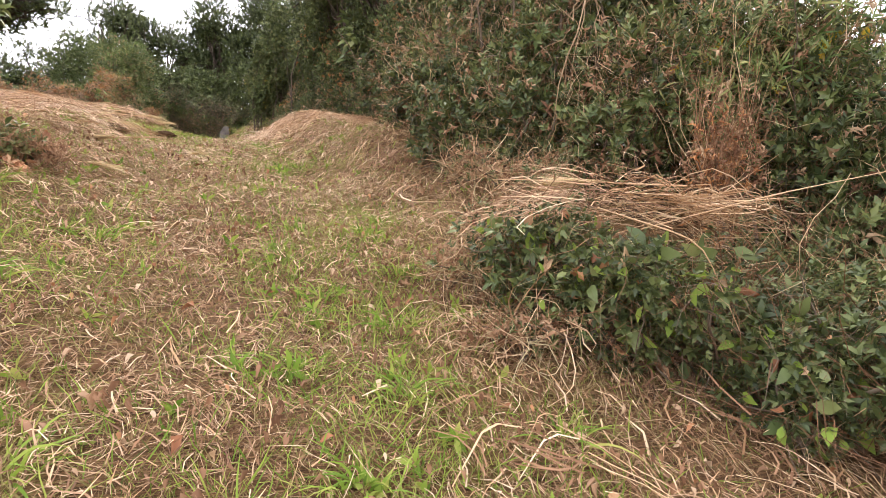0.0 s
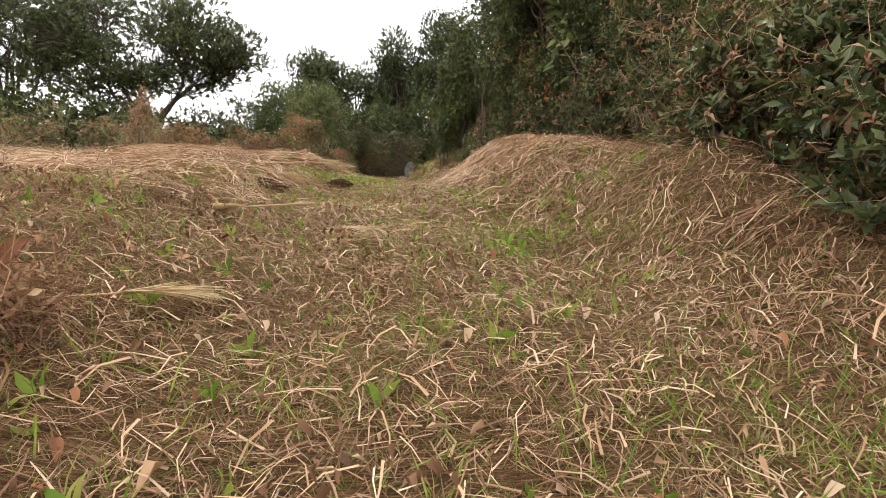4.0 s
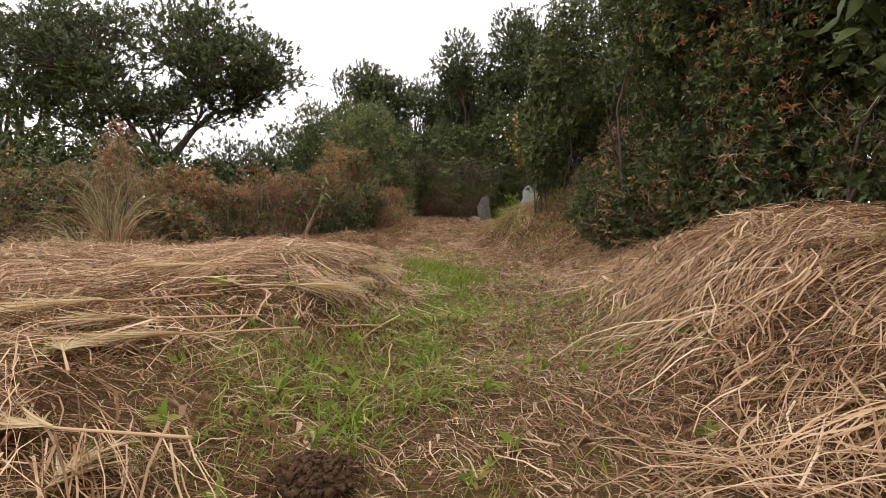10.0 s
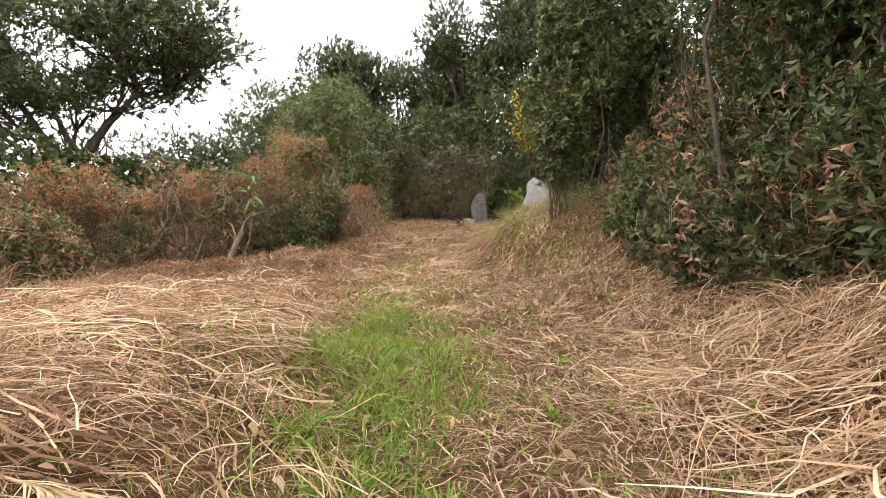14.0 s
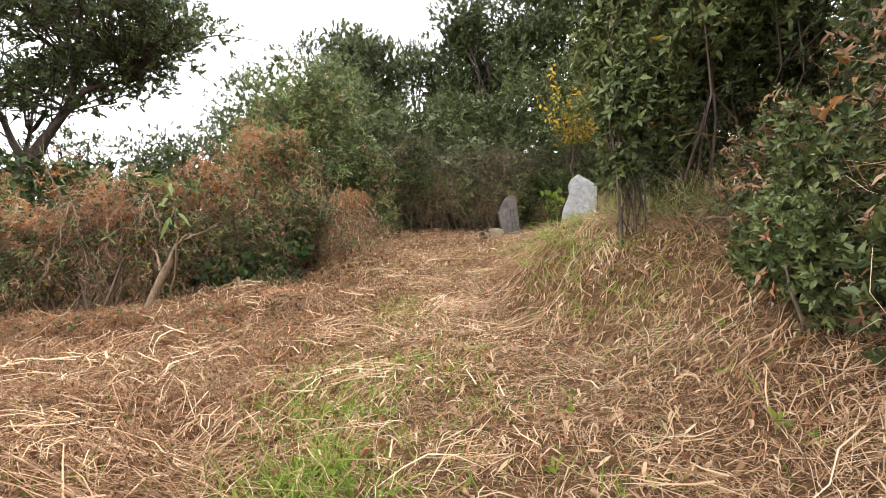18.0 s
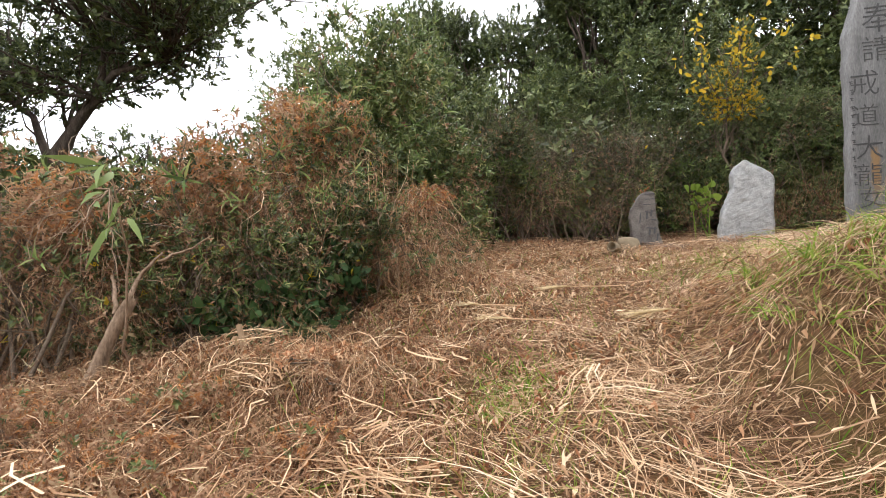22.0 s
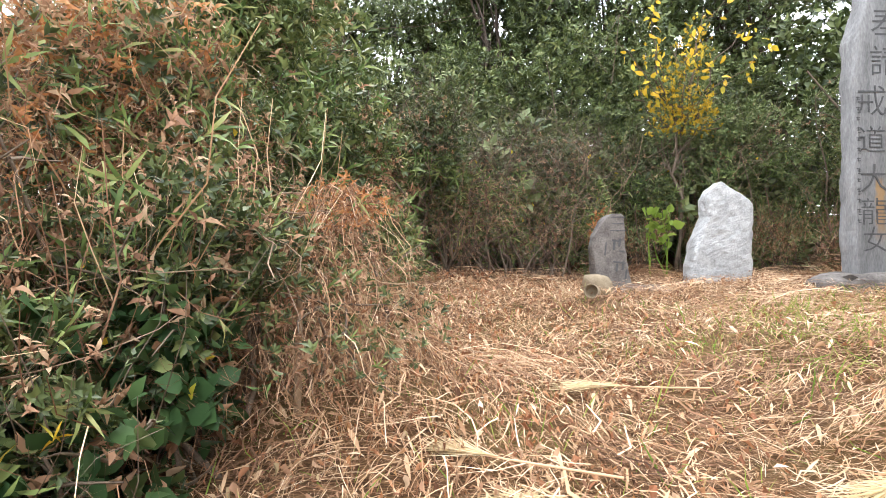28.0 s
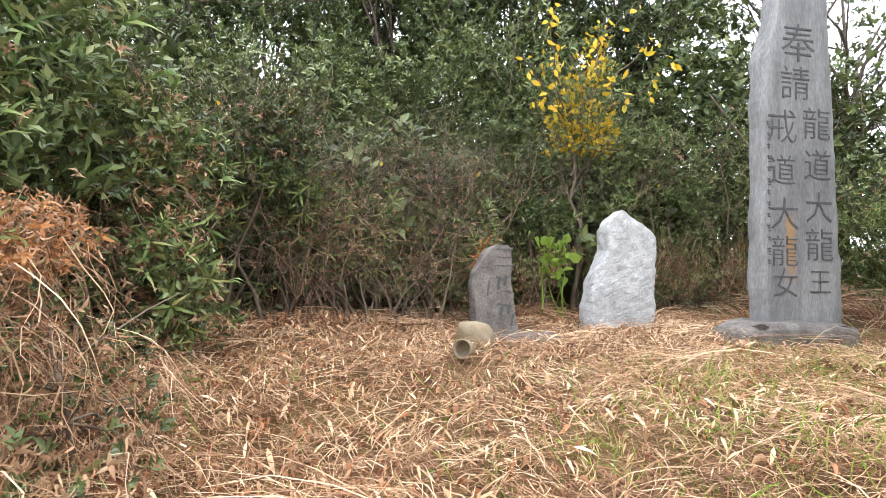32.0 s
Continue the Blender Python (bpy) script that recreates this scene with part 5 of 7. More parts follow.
# round-leaved plant between the stones
shrub("round_leaved_plant", "knee-high plant with round lime-green leaves", "plant", 0.72, 29.0, 0.2, 0.16, 0.82,
      [coat("leaf", leaf(0.95, 0.1, 0.1), 44, 0.14, M_LIME, "", (0, -0.8, 0.5))], 8, 0.5, 0.42, 4, stem_mat=M_GRASS)

# ---- open-ground plants ----


def tuft(name, label, category, x, y, n, length, mat, spread=0.5, r=0.12, droop=1.0, width=0.02, group="", wild=0.16):
    """A clump of long blades rising from one foot and bowing over."""
    z = h1(x, y)
    thing = new(name)
    thing.location = (x, y, z)
    tagged(thing, label, category, group)
    a = rng.uniform(0, 2 * np.pi, n)
    p = np.stack([np.cos(a), np.sin(a), 0 * a], 1) * rng.uniform(0, r, (n, 1))
    d = np.stack([np.cos(a) * spread, np.sin(a) * spread, 0 * a + 1], 1) + rng.normal(size=(n, 3)) * wild
    s = length * rng.uniform(0.4, 1.15, n)
    sets = []
    t = np.linspace(0, 1, 6)
    for k in range(n):
        dd = unit(d[k])
        hor = np.array([math.cos(a[k]), math.sin(a[k]), 0])
        side = unit(np.cross(dd, [0, 0, 1.0]) + rng.normal(size=3) * 0.3)
        c = p[k] + s[k] * (dd * t[:, None] + (hor * 0.3 - np.array([0, 0, 0.45])) * droop * (t ** 2.4)[:, None])
        w = (width * (1 - t ** 2 * 0.9))[:, None]
        v = np.stack([c - side * w / 2, c + side * w / 2], 1).reshape(-1, 3)
        f = np.array([q for i in range(5) for q in ((2 * i, 2 * i + 1, 2 * i + 2), (2 * i + 1, 2 * i + 3, 2 * i + 2))])
        sets.append((v, f))
    tagged(part("blade", tri_mesh("blade", *join(sets), mat), thing), kind="stuff")
    return thing


shrub("reed_column", "tall column of dead reeds hung with russet leaves", "dead reeds", -8.25, 20.2, 0.36, 0.34, 2.5,
      [coat("hanging_straw", STRAND, 620, 0.7, M_PAMPAS, "dry reed blades hanging down", (0.1, 0, -1.0), 0.3, 0.3), coat("withered_foliage", SPRIG_CURL, 520, 0.18, M_BROWN, "russet leaves", band=(0.3, 1)), coat("hanging_vine", STRAND, 320, 0.6, M_RUSTY, "", (0.2, -0.1, -0.8))], 16, 0.36, stems=18)
tuft("pampas_clump", "tall straw-coloured pampas clump among the reeds", "pampas grass", -8.2, 20.0, 120, 2.5, M_PAMPAS, 0.16, 0.26, 0.95, 0.02, wild=0.16)
tuft("pampas_clump", "pale dead pampas blades bent over", "pampas grass", -8.0, 19.85, 80, 1.9, M_STRAW, 0.3, 0.3, 1.25, 0.018, wild=0.25)
tuft("pampas_clump", "drooping clump of drying pampas grass", "pampas grass", -8.7, 19.9, 110, 1.5, M_PAMPAS, 0.45, 0.3, 1.2, 0.018, wild=0.4)
tuft("pampas_clump", "straw-coloured clump of dead reeds", "pampas grass", -7.6, 20.4, 80, 1.3, M_STRAW, 0.4, 0.4, 1.2, 0.014, wild=0.45)
tuft("pampas_clump", "low clump of brown dead reeds", "pampas grass", -9.8, 20.3, 90, 1.2, M_RUSTY, 0.4, 0.4, 1.2, 0.016, wild=0.4)
for x, y, rx, h, n in ((-7.2, 20.9, 0.7, 1.1, 700), (-9.6, 20.8, 0.9, 1.5, 900), (-11.6, 20.6, 1.0, 1.8, 900)):
    shrub("reed_bush", "brown and green leafy tangle among the dead reeds", "bush", x, y, rx, 0.6, h, [coat("withered_foliage", SPRIG_CURL, n, 0.15, M_BROWN), coat("foliage", SPRIG_OVAL, n, 0.16, M_MID), coat("hanging_vine", STRAND, n // 3, 0.5, M_RUSTY, "", (0, 0, -0.3)), coat("pale_strand", STRAND, n // 5, 0.6, M_PAMPAS, "", (0, -0.3, -0.2))], 14, 0.36, stems=10, group="tangle among the reeds")
for (x, y, n, l) in ((0.35, 21.9, 110, 0.34), (0.2, 22.6, 120, 0.38), (0.05, 23.3, 100, 0.36), (0.75, 21.3, 90, 0.32), (0.4, 20.9, 60, 0.25), (-0.05, 22.2, 90, 0.3), (0.6, 22.3, 100, 0.36), (0.3, 21.4, 80, 0.28), (0.55, 22.9, 100, 0.34), (3.1, 26.3, 90, 0.22), (2.7, 26.2, 70, 0.2)):
    tuft("grass_tuft", "fresh green grass tuft among the straw", "grass", x, y, n // 2, l, M_GRASS, 0.7, 0.26, 1.2, 0.01, "green tufts on the bank", 0.4)
    tuft("dry_grass_tuft", "tuft of yellowing grass among the straw", "grass", x + 0.1, y - 0.12, n // 2, l * 0.9, M_SWARD, 0.8, 0.28, 1.2, 0.009, "dry tufts on the bank", 0.4)
for (x, y, n, l) in ((1.5, 20.9, 110, 0.55), (1.85, 20.6, 120, 0.6), (1.3, 21.3, 110, 0.5), (2.1, 20.2, 120, 0.6), (1.0, 21.6, 90, 0.5), (1.55, 20.4, 70, 0.4), (2.2, 10.7, 110, 0.4), (2.5, 9.3, 110, 0.45), (2.4, 12.3, 100, 0.45), (2.6, 7.4, 110, 0.5), (2.7, 14.6, 110, 0.5), (1.9, 16.6, 90, 0.5), (2.4, 5.6, 100, 0.5), (2.6, 8.3, 90, 0.5), (2.7, 11.5, 90, 0.5), (2.7, 13.4, 90, 0.5), (4.6, 28.2, 140, 1.0), (4.2, 27.2, 90, 0.7), (3.8, 28.6, 130, 0.9), (4.1, 28.9, 140, 1.1), (5.0, 28.0, 120, 1.0), (2.0, 29.2, 110, 0.6), (1.9, 28.9, 100, 0.5), (0.3, 29.1, 100, 0.5), (3.3, 28.8, 110, 0.6)):
    tuft("dry_grass_tuft", "tuft of long dry grass on the bank", "grass", x, y, n, l, M_RUSTY if n % 20 == 0 else M_SWARD if 20 < y < 22 else M_STRAW, 0.7, 0.3, 1.2, 0.009, "dry tufts on the bank")

# ---- stumps, branches ----


def stick(name, label, category, pts, radii, mat, sides=8, twigs=()):
    thing = new(name)
    base = np.array(pts[0])
    thing.location = base
    tagged(thing, label, category)
    t = np.linspace(0, 1, len(pts))
    tt = np.linspace(0, 1, 4 * len(pts))
    p = np.stack([np.interp(tt, t, np.array(pts)[:, k]) for k in range(3)], 1) - base
    p[1:-1] = (p[:-2] + p[1:-1] * 2 + p[2:]) / 4
    p += rng.normal(size=p.shape) * np.mean(radii) * 0.03
    part("trunk" if sides > 7 else "stem", tri_mesh("trunk", *tube(p, np.interp(tt, t, radii), sides), mat, True), thing)
    for a, b, r in twigs:
        part("branch", tri_mesh("branch", *limb(np.array(a) - base, np.array(b) - base, r, r * 0.4, 0.2, 7, 6)[0], mat, True), thing)
    return thing


def broken_trunk(x, y):
    """A leaning trunk snapped off at chest height, its bark coming away in flakes."""
    thing = new("broken_trunk")
    z = h1(x, y)
    thing.location = (x, y, z)
    tagged(thing, "leaning broken tree trunk with flaking pinkish-grey bark", "tree stump")
    bm = bmesh.new()
    rings, sides = [], 28
    for i in range(34):
        t = i / 33
        ring = []
        for k in range(sides):
            a = 2 * math.pi * k / sides
            d = Vector((math.cos(a), math.sin(a), 0))
            top = 0.82 + 0.1 * math.cos(a - 2.2) + 0.1 * noise.noise(Vector((a * 1.7, 3, 1))) + 0.05 * math.sin(5 * a)
            zz = -0.15 + t * (0.15 + top)
            c = Vector((0.2 * zz, 0.06 * zz, zz))
            r = (0.165 - 0.03 * min(1, max(0, zz)) + 0.05 * math.exp(-7 * max(zz, 0))) * (1 + 0.1 * noise.noise(Vector((2 * d.x, 2 * d.y, zz * 1.5))))
            q = c + d * r
            ridge = noise.noise(Vector((d.x * 6, d.y * 6, zz * 2.2))) * 0.022 + noise.noise(q * 26) * 0.01
            plate = 0.012 if noise.noise(Vector((d.x * 3 + 5, d.y * 3, zz * 5))) > 0.08 else 0
            ring.append(bm.verts.new(q + d * (ridge + plate)))
        rings.append(ring)
    for a, b in zip(rings, rings[1:]):
        for k in range(sides):
            bm.faces.new((a[k], a[(k + 1) % sides], b[(k + 1) % sides], b[k]))
    mid = bm.verts.new(sum((v.co for v in rings[-1]), Vector()) / sides - Vector((0, 0, 0.12)))
    for k in range(sides):
        bm.faces.new((rings[-1][k], rings[-1][(k + 1) % sides], mid))
    bm_part("trunk", bm, M_STUMP, thing)
    for k in range(26):
        a, zz = rng.uniform(-2.9, 0.5), rng.uniform(0.1, 0.72)
        r = 0.17 - 0.03 * zz
        flake = rough_block(rng.uniform(0.05, 0.12), 0.014, rng.uniform(0.05, 0.14), k, 0.018, 2)
        ob = bm_part("bark_flake", flake, M_STUMP, thing)
        ob.matrix_basis = pose(0.2 * zz + r * math.cos(a), 0.06 * zz + r * math.sin(a), zz - 0.05, rng.uniform(-14, 4), rng.uniform(-12, 12), math.degrees(a) + 90)
    for a, b, r in (((-0.02, 0.05, 0.3), (-0.36, 0.05, 0.62), 0.045), ((0.0, 0.1, 0.5), (-0.1, 0.3, 0.85), 0.03)):
        part("branch", tri_mesh("branch", *limb(a, b, r, r * 0.5, 0.2, 8, 8)[0], M_STUMP, True), thing)


broken_trunk(-2.07, 5.3)
shrub("leafy_sapling", "sapling with fresh yellow-green leaves behind the broken trunk", "sapling", -2.3, 5.6, 0.45, 0.3, 1.2,
      [coat("foliage", SPRIG_LAUREL, 160, 0.16, M_MID), coat("green_shoot", SPRIG_BROAD, 60, 0.15, M_LIME, "fresh yellow-green leaves", band=(0.5, 1))], 9, 0.45, 0.72, 5)
shrub("ivy_bush", "broad-leaved shoots and ivy behind the broken trunk", "bush", -2.75, 5.45, 0.5, 0.45, 1.5,
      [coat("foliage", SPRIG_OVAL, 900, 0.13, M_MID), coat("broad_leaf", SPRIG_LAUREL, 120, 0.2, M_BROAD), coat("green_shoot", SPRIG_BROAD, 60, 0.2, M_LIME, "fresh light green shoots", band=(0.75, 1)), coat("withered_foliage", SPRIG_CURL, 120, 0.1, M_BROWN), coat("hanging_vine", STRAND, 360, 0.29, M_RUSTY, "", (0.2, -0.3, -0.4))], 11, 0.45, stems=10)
shrub("ivy_bush", "low leafy weeds round the broken trunk's foot", "bush", -1.72, 5.15, 0.22, 0.2, 0.17,
      [coat("foliage", SPRIG_OVAL, 300, 0.11, M_MID), coat("broad_leaf", SPRIG_LAUREL, 50, 0.15, M_MID), coat("withered_foliage", SPRIG_CURL, 200, 0.09, M_BROWN), coat("hanging_vine", STRAND, 600, 0.25, M_RUSTY, "", (0.5, -0.3, 0.0))], 8, 0.5, stems=6)
shrub("ivy_bush", "ivy and weeds with dead vines beside the broken trunk", "bush", -2.5, 5.05, 0.32, 0.3, 0.85,
      [coat("foliage", SPRIG_OVAL, 650, 0.11, M_MID), coat("dark_foliage", SPRIG_OVAL, 650, 0.1, M_DEEP), coat("broad_leaf", LEAF_IVY, 160, 0.08, M_MID, "", (0.2, -0.5, 0)), coat("withered_foliage", SPRIG_CURL, 160, 0.09, M_BROWN), coat("hanging_vine", STRAND, 300, 0.29, M_RUSTY, "", (0.2, -0.3, -0.4))], 10, 0.42, stems=10)
shrub("dead_vine_clump", "low heap of dark brown dead vines at the trunk's foot", "dead grass", -1.55, 5.25, 0.36, 0.22, 0.2,
      [coat("dead_vine", STRAND, 420, 0.3, M_RUSTY, "", (0.4, -0.3, -0.1), 0.3, 0.6), coat("brown_foliage", SPRIG_CURL, 260, 0.07, M_BROWN), coat("dead_leaf", LEAF_CURL, 50, 0.1, M_DRYLEAF, "large reddish dead leaves", (0.1, -0.5, 0.2))], 9, 0.42, stems=6)
shrub("dead_spray", "hanging spray of large curled reddish dead leaves", "dead branch", -2.38, 5.25, 0.2, 0.14, 1.05,
      [coat("dead_leaf", LEAF_CURL, 130, 0.1, M_DRYLEAF, "", (0.2, -0.5, -0.5))], 6, 0.5, 0.72, 4)
g2 = h1(-4.6, 21.9)
stick("pale_stump", "pale leaning bare trunk among the vines", "tree stump", [(-4.72, 21.8, g2 - 0.1), (-4.62, 21.92, g2 + 0.28), (-4.55, 22.0, g2 + 0.5), (-4.5, 22.05, g2 + 0.62)], [0.065, 0.048, 0.05, 0.042], M_DEAD, 10,
      [((-4.53, 22.02, g2 + 0.55), (-4.4, 22.25, g2 + 0.95), 0.022), ((-4.42, 22.22, g2 + 0.88), (-4.1, 22.45, g2 + 1.08), 0.015), ((-4.6, 21.98, g2 + 0.5), (-4.85, 22.2, g2 + 0.8), 0.022)])
stick("post", "short weathered stake beside the hump", "stake", [(-3.13, 24.1, h1(-3.13, 24.1) - 0.1), (-3.12, 24.1, 4.82)], [0.02, 0.018], M_CUT, 6)
stick("stub", "cut sapling stub in the straw", "stub", [(-3.68, 22.25, h1(-3.68, 22.25) - 0.05), (-3.75, 22.27, h1(-3.68, 22.25) + 0.22)], [0.026, 0.022], M_CUT, 8)
stick("leaning_branch", "pale dead branch leaning over the hedge", "branch", [(4.4, 28.9, 4.6), (4.1, 29.2, 6.2), (3.3, 29.6, 7.6)], [0.035, 0.025, 0.012], M_TWIG, 6,
      [((4.1, 29.2, 6.2), (4.9, 29.0, 7.2), 0.012), ((3.9, 29.3, 6.7), (3.2, 29.3, 6.9), 0.01)])
for a, b in (((3.3, 6.2, 2.3), (3.0, 5.9, 4.4)), ((3.1, 6.6, 2.4), (2.8, 6.6, 4.6)), ((2.95, 7.1, 2.5), (2.9, 6.8, 4.4)), ((3.4, 5.6, 2.2), (3.3, 5.2, 4.2)), ((3.2, 7.6, 2.7), (2.7, 7.6, 4.7))):
    stick("bare_stem", "thin pale bare stem rising through the thicket", "stem", [a, tuple((np.array(a) + b) / 2 + (0.06, 0, 0.03)), b], [0.022, 0.017, 0.009], M_TWIG, 6)
for a, m, b in (((2.3, 2.6, 1.25), (3.0, 2.3, 1.5), (3.9, 2.0, 1.75)), ((2.4, 3.0, 1.2), (3.2, 3.0, 1.45), (4.2, 3.2, 1.95)), ((1.9, 2.5, 1.35), (2.25, 2.1, 1.2), (2.4, 1.95, 0.75))):
    stick("dead_cane", "long pale dead cane arching from the brush", "branch", [a, m, b], [0.0045, 0.004, 0.002], M_STRAW, 5)

def bare_spray(x, y, z, n, reach, aim, mat=None, label="bare pale dead branch hanging out of the thicket"):
    thing = new("dead_branch")
    thing.location = (x, y, z)
    tagged(thing, label, "branch", "dead branches")
    for k in range(n):
        tip = np.array(aim) * reach * rng.uniform(0.6, 1.1) + rng.normal(size=3) * reach * 0.3
        thick = 0.012 if mat is None else 0.0065
        g, q = limb((0, 0, 0), tip, thick, 0.003, 0.5 if mat is None else 0.25, 9, 4)
        sets = [g] + [limb(q[rng.integers(3, 8)], q[8] + rng.normal(size=3) * reach * 0.25, thick * 0.5, 0.0015, 0.4, 6, 3)[0] for _ in range(3)]
        part("twig", tri_mesh("twig", *join(sets), mat or M_CUT), thing)


for x, y, z, n, reach, aim in ((2.9, 12.5, 4.9, 6, 1.1, (-0.5, -0.3, -0.35)), (2.9, 9.8, 4.4, 5, 1.0, (-0.5, -0.2, -0.4)), (3.3, 6.6, 4.6, 6, 1.2, (-0.5, -0.2, -0.6)), (2.7, 15.6, 4.6, 4, 0.9, (-0.5, -0.2, -0.4)), (3.6, 5.0, 4.0, 5, 1.2, (-0.4, -0.2, -0.7))):
    bare_spray(x, y, z, n, reach, aim)

for x, y, z, n, reach, aim in ((-4.9, 22.25, 5.0, 7, 1.0, (0.25, -0.35, -0.9)), (-5.7, 21.9, 4.9, 7, 1.0, (0.2, -0.3, -0.9)), (-4.15, 23.2, 5.0, 6, 0.9, (0.35, -0.3, -0.8)), (-4.3, 23.0, 4.3, 6, 0.8, (0.7, -0.2, 0.4)), (-3.5, 24.3, 4.9, 5, 0.8, (0.4, -0.4, -0.5))):
    bare_spray(x, y, z, n, reach, aim, M_DEAD, "bare brown vine stems hanging from the bushes")
for x, y, z, n, reach, aim in ((-1.3, 28.7, 4.7, 8, 1.3, (0.1, -0.15, 0.9)), (-0.4, 29.2, 4.8, 7, 1.3, (0.3, -0.15, 0.9)), (-2.2, 28.1, 4.7, 7, 1.3, (-0.1, -0.15, 0.9)), (1.9, 29.6, 4.8, 6, 1.2, (0.2, -0.1, 0.9)), (3.6, 29.3, 4.8, 7, 1.4, (0.1, -0.15, 0.9))):
    bare_spray(x, y, z, n, reach, aim, M_DEAD, "spray of thin bare twigs in the hedge")

# brush heap by the start, dark hollow beside it
heap = shrub("brush_heap", "heap of cut brush, straw and dead vines over bramble", "brush heap", 2.1, 2.75, 0.72, 0.6, 0.62,
      [coat("foliage", SPRIG_OVAL, 700, 0.11, M_DEEP), coat("light_foliage", SPRIG_LAUREL, 200, 0.12, M_MID, "", (-0.4, -0.5, 0)), coat("lime_leaf", LEAF_BIG, 110, 0.1, M_LIME, "yellow-green leaves", band=(0.2, 0.9)), coat("dead_leaf", LEAF_CURL, 60, 0.1, M_DRYLEAF, "tan dead leaves"),
       coat("dead_vine", STRAND, 420, 0.32, M_RUSTY, "brown dead vines", (-0.3, -0.3, -0.4), 0.3, 0.5), coat("hanging_straw", STRAND, 80, 0.3, M_STRAW, "straw hanging down", (-0.4, -0.4, -0.9), 0.3, 0.3, (0.4, 1)),
       coat("cut_straw", HANG, 160, 0.4, M_STRAW, "cut straw draped on top", (-0.8, 0.1, 0.0), 0.2, 0.4, (0.72, 1), 0.6), coat("draped_straw", HANG, 45, 0.34, M_STRAW, "straw hanging off the side", (-0.7, -0.3, -0.7), 0.2, 0.35, (0.5, 0.85))], 12, 0.46, stems=14)
n = 360
q = unit(rng.normal(size=(n, 2))) * np.sqrt(rng.uniform(0, 1, (n, 1)))
p = np.stack([q[:, 0] * 0.72 + 0.1, q[:, 1] * 0.45, 0.8 - 0.3 * (q ** 2).sum(1) + rng.uniform(0, 0.1, n) + 0.06 * np.sin(5 * q[:, 0] + 3 * q[:, 1])], 1)
d = np.stack([-np.ones(n) * np.sign(0.25 - q[:, 0] + rng.normal(size=n) * 0.4), 0.1 + rng.normal(size=n) * 0.7, -0.9 * np.abs(q[:, 0]) + 0.15 + rng.normal(size=n) * 0.2], 1)
for mat, lo, hi, name, label in ((M_STRAW, 0, 2, "straw_mat", "matted cut straw draped over the heap"), (M_RUSTY, 2, 4, "brown_mat", "brown dead grass matted into the straw"), (M_LITTER, 4, 6, "tan_mat", "tan dead grass matted into the straw")):
    tagged(part(name, tri_mesh(name, *join([scatter(wisp(90 + k, 0.018, 0.2, 0.22, 6), p[k::6], d[k::6], rng.uniform(0.15, 0.52, len(p[k::6])), flat=0.6) for k in range(lo, hi)]), mat), heap, label), kind="stuff")
ridge = new("straw_ridge")
ridge.location = (2.6, 2.7, h1(2.6, 2.7) + 0.78)
tagged(ridge, "bundle of pale cut canes lying over the bramble", "straw")
n = 210
p = np.stack([rng.uniform(-0.6, 0.6, n), rng.normal(size=n) * 0.1, rng.normal(size=n) * 0.05], 1)
d = np.stack([np.ones(n), rng.normal(size=n) * 0.25, rng.normal(size=n) * 0.12 - 0.05], 1)
tagged(part("cane", tri_mesh("cane", *join([scatter(wisp(190 + k, 0.014, 0.12, 0.12, 5), p[k::4], d[k::4], rng.uniform(0.25, 0.75, len(p[k::4])), flat=0.5) for k in range(4)]), M_STRAW), ridge), kind="stuff")
for x, y, rx, ry, h, n in ((2.05, 2.4, 0.38, 0.32, 0.66, 700), (2.5, 2.15, 0.42, 0.34, 0.66, 800), (1.85, 2.75, 0.3, 0.3, 0.5, 420), (2.7, 1.7, 0.5, 0.35, 0.5, 600)):
    shrub("bramble", "bramble with drooping yellow-green leaves under the cut straw", "bush", x, y, rx, ry, h,
          [coat("foliage", SPRIG_OVAL, n, 0.1, M_DEEP, "", (-0.4, -0.5, -0.3)), coat("broad_leaf", LEAF_BIG, n // 6, 0.12, M_MID, "", (-0.4, -0.5, -0.6)), coat("lime_leaf", LEAF_BIG, n // 7, 0.11, M_LIME, "yellow-green drooping leaves", (-0.4, -0.5, -0.7)), coat("dead_leaf", LEAF_CURL, n // 22, 0.1, M_DRYLEAF, "", (-0.3, -0.4, -0.6)),
           coat("dead_vine", STRAND, n // 2, 0.32, M_RUSTY, "", (-0.2, -0.3, -0.6), 0.3, 0.5), coat("grey_vine", STRAND, n // 5, 0.36, M_TWIG, "", (-0.2, -0.3, -0.4), 0.3, 0.6)], 10, 0.44, stems=9, group="brambles by the start")
for (x, y, rx, ry, h, n) in ((3.2, 1.75, 0.75, 0.6, 0.75, 2200), (3.8, 2.7, 0.7, 0.6, 0.9, 1700), (2.85, 2.2, 0.45, 0.4, 0.45, 800), (3.1, 0.9, 0.7, 0.5, 0.6, 1400)):
    shrub("bramble", "low dark green bramble beside the cut straw", "bush", x, y, rx, ry, h, [coat("foliage", SPRIG_LAUREL, n // 4, 0.12, M_DEEP), coat("small_foliage", SPRIG_OVAL, n // 4, 0.1, M_MID), coat("dry_stalk", STRAND, 300, 0.43, M_RUSTY, "", (-0.3, -0.2, 0.2), 0.3, 0.6), coat("pale_stalk", STRAND, 61, 0.50, M_STRAW, "", (-0.3, -0.2, 0.2), 0.3, 0.6)], 12, 0.46, stems=8, group="brambles by the start")


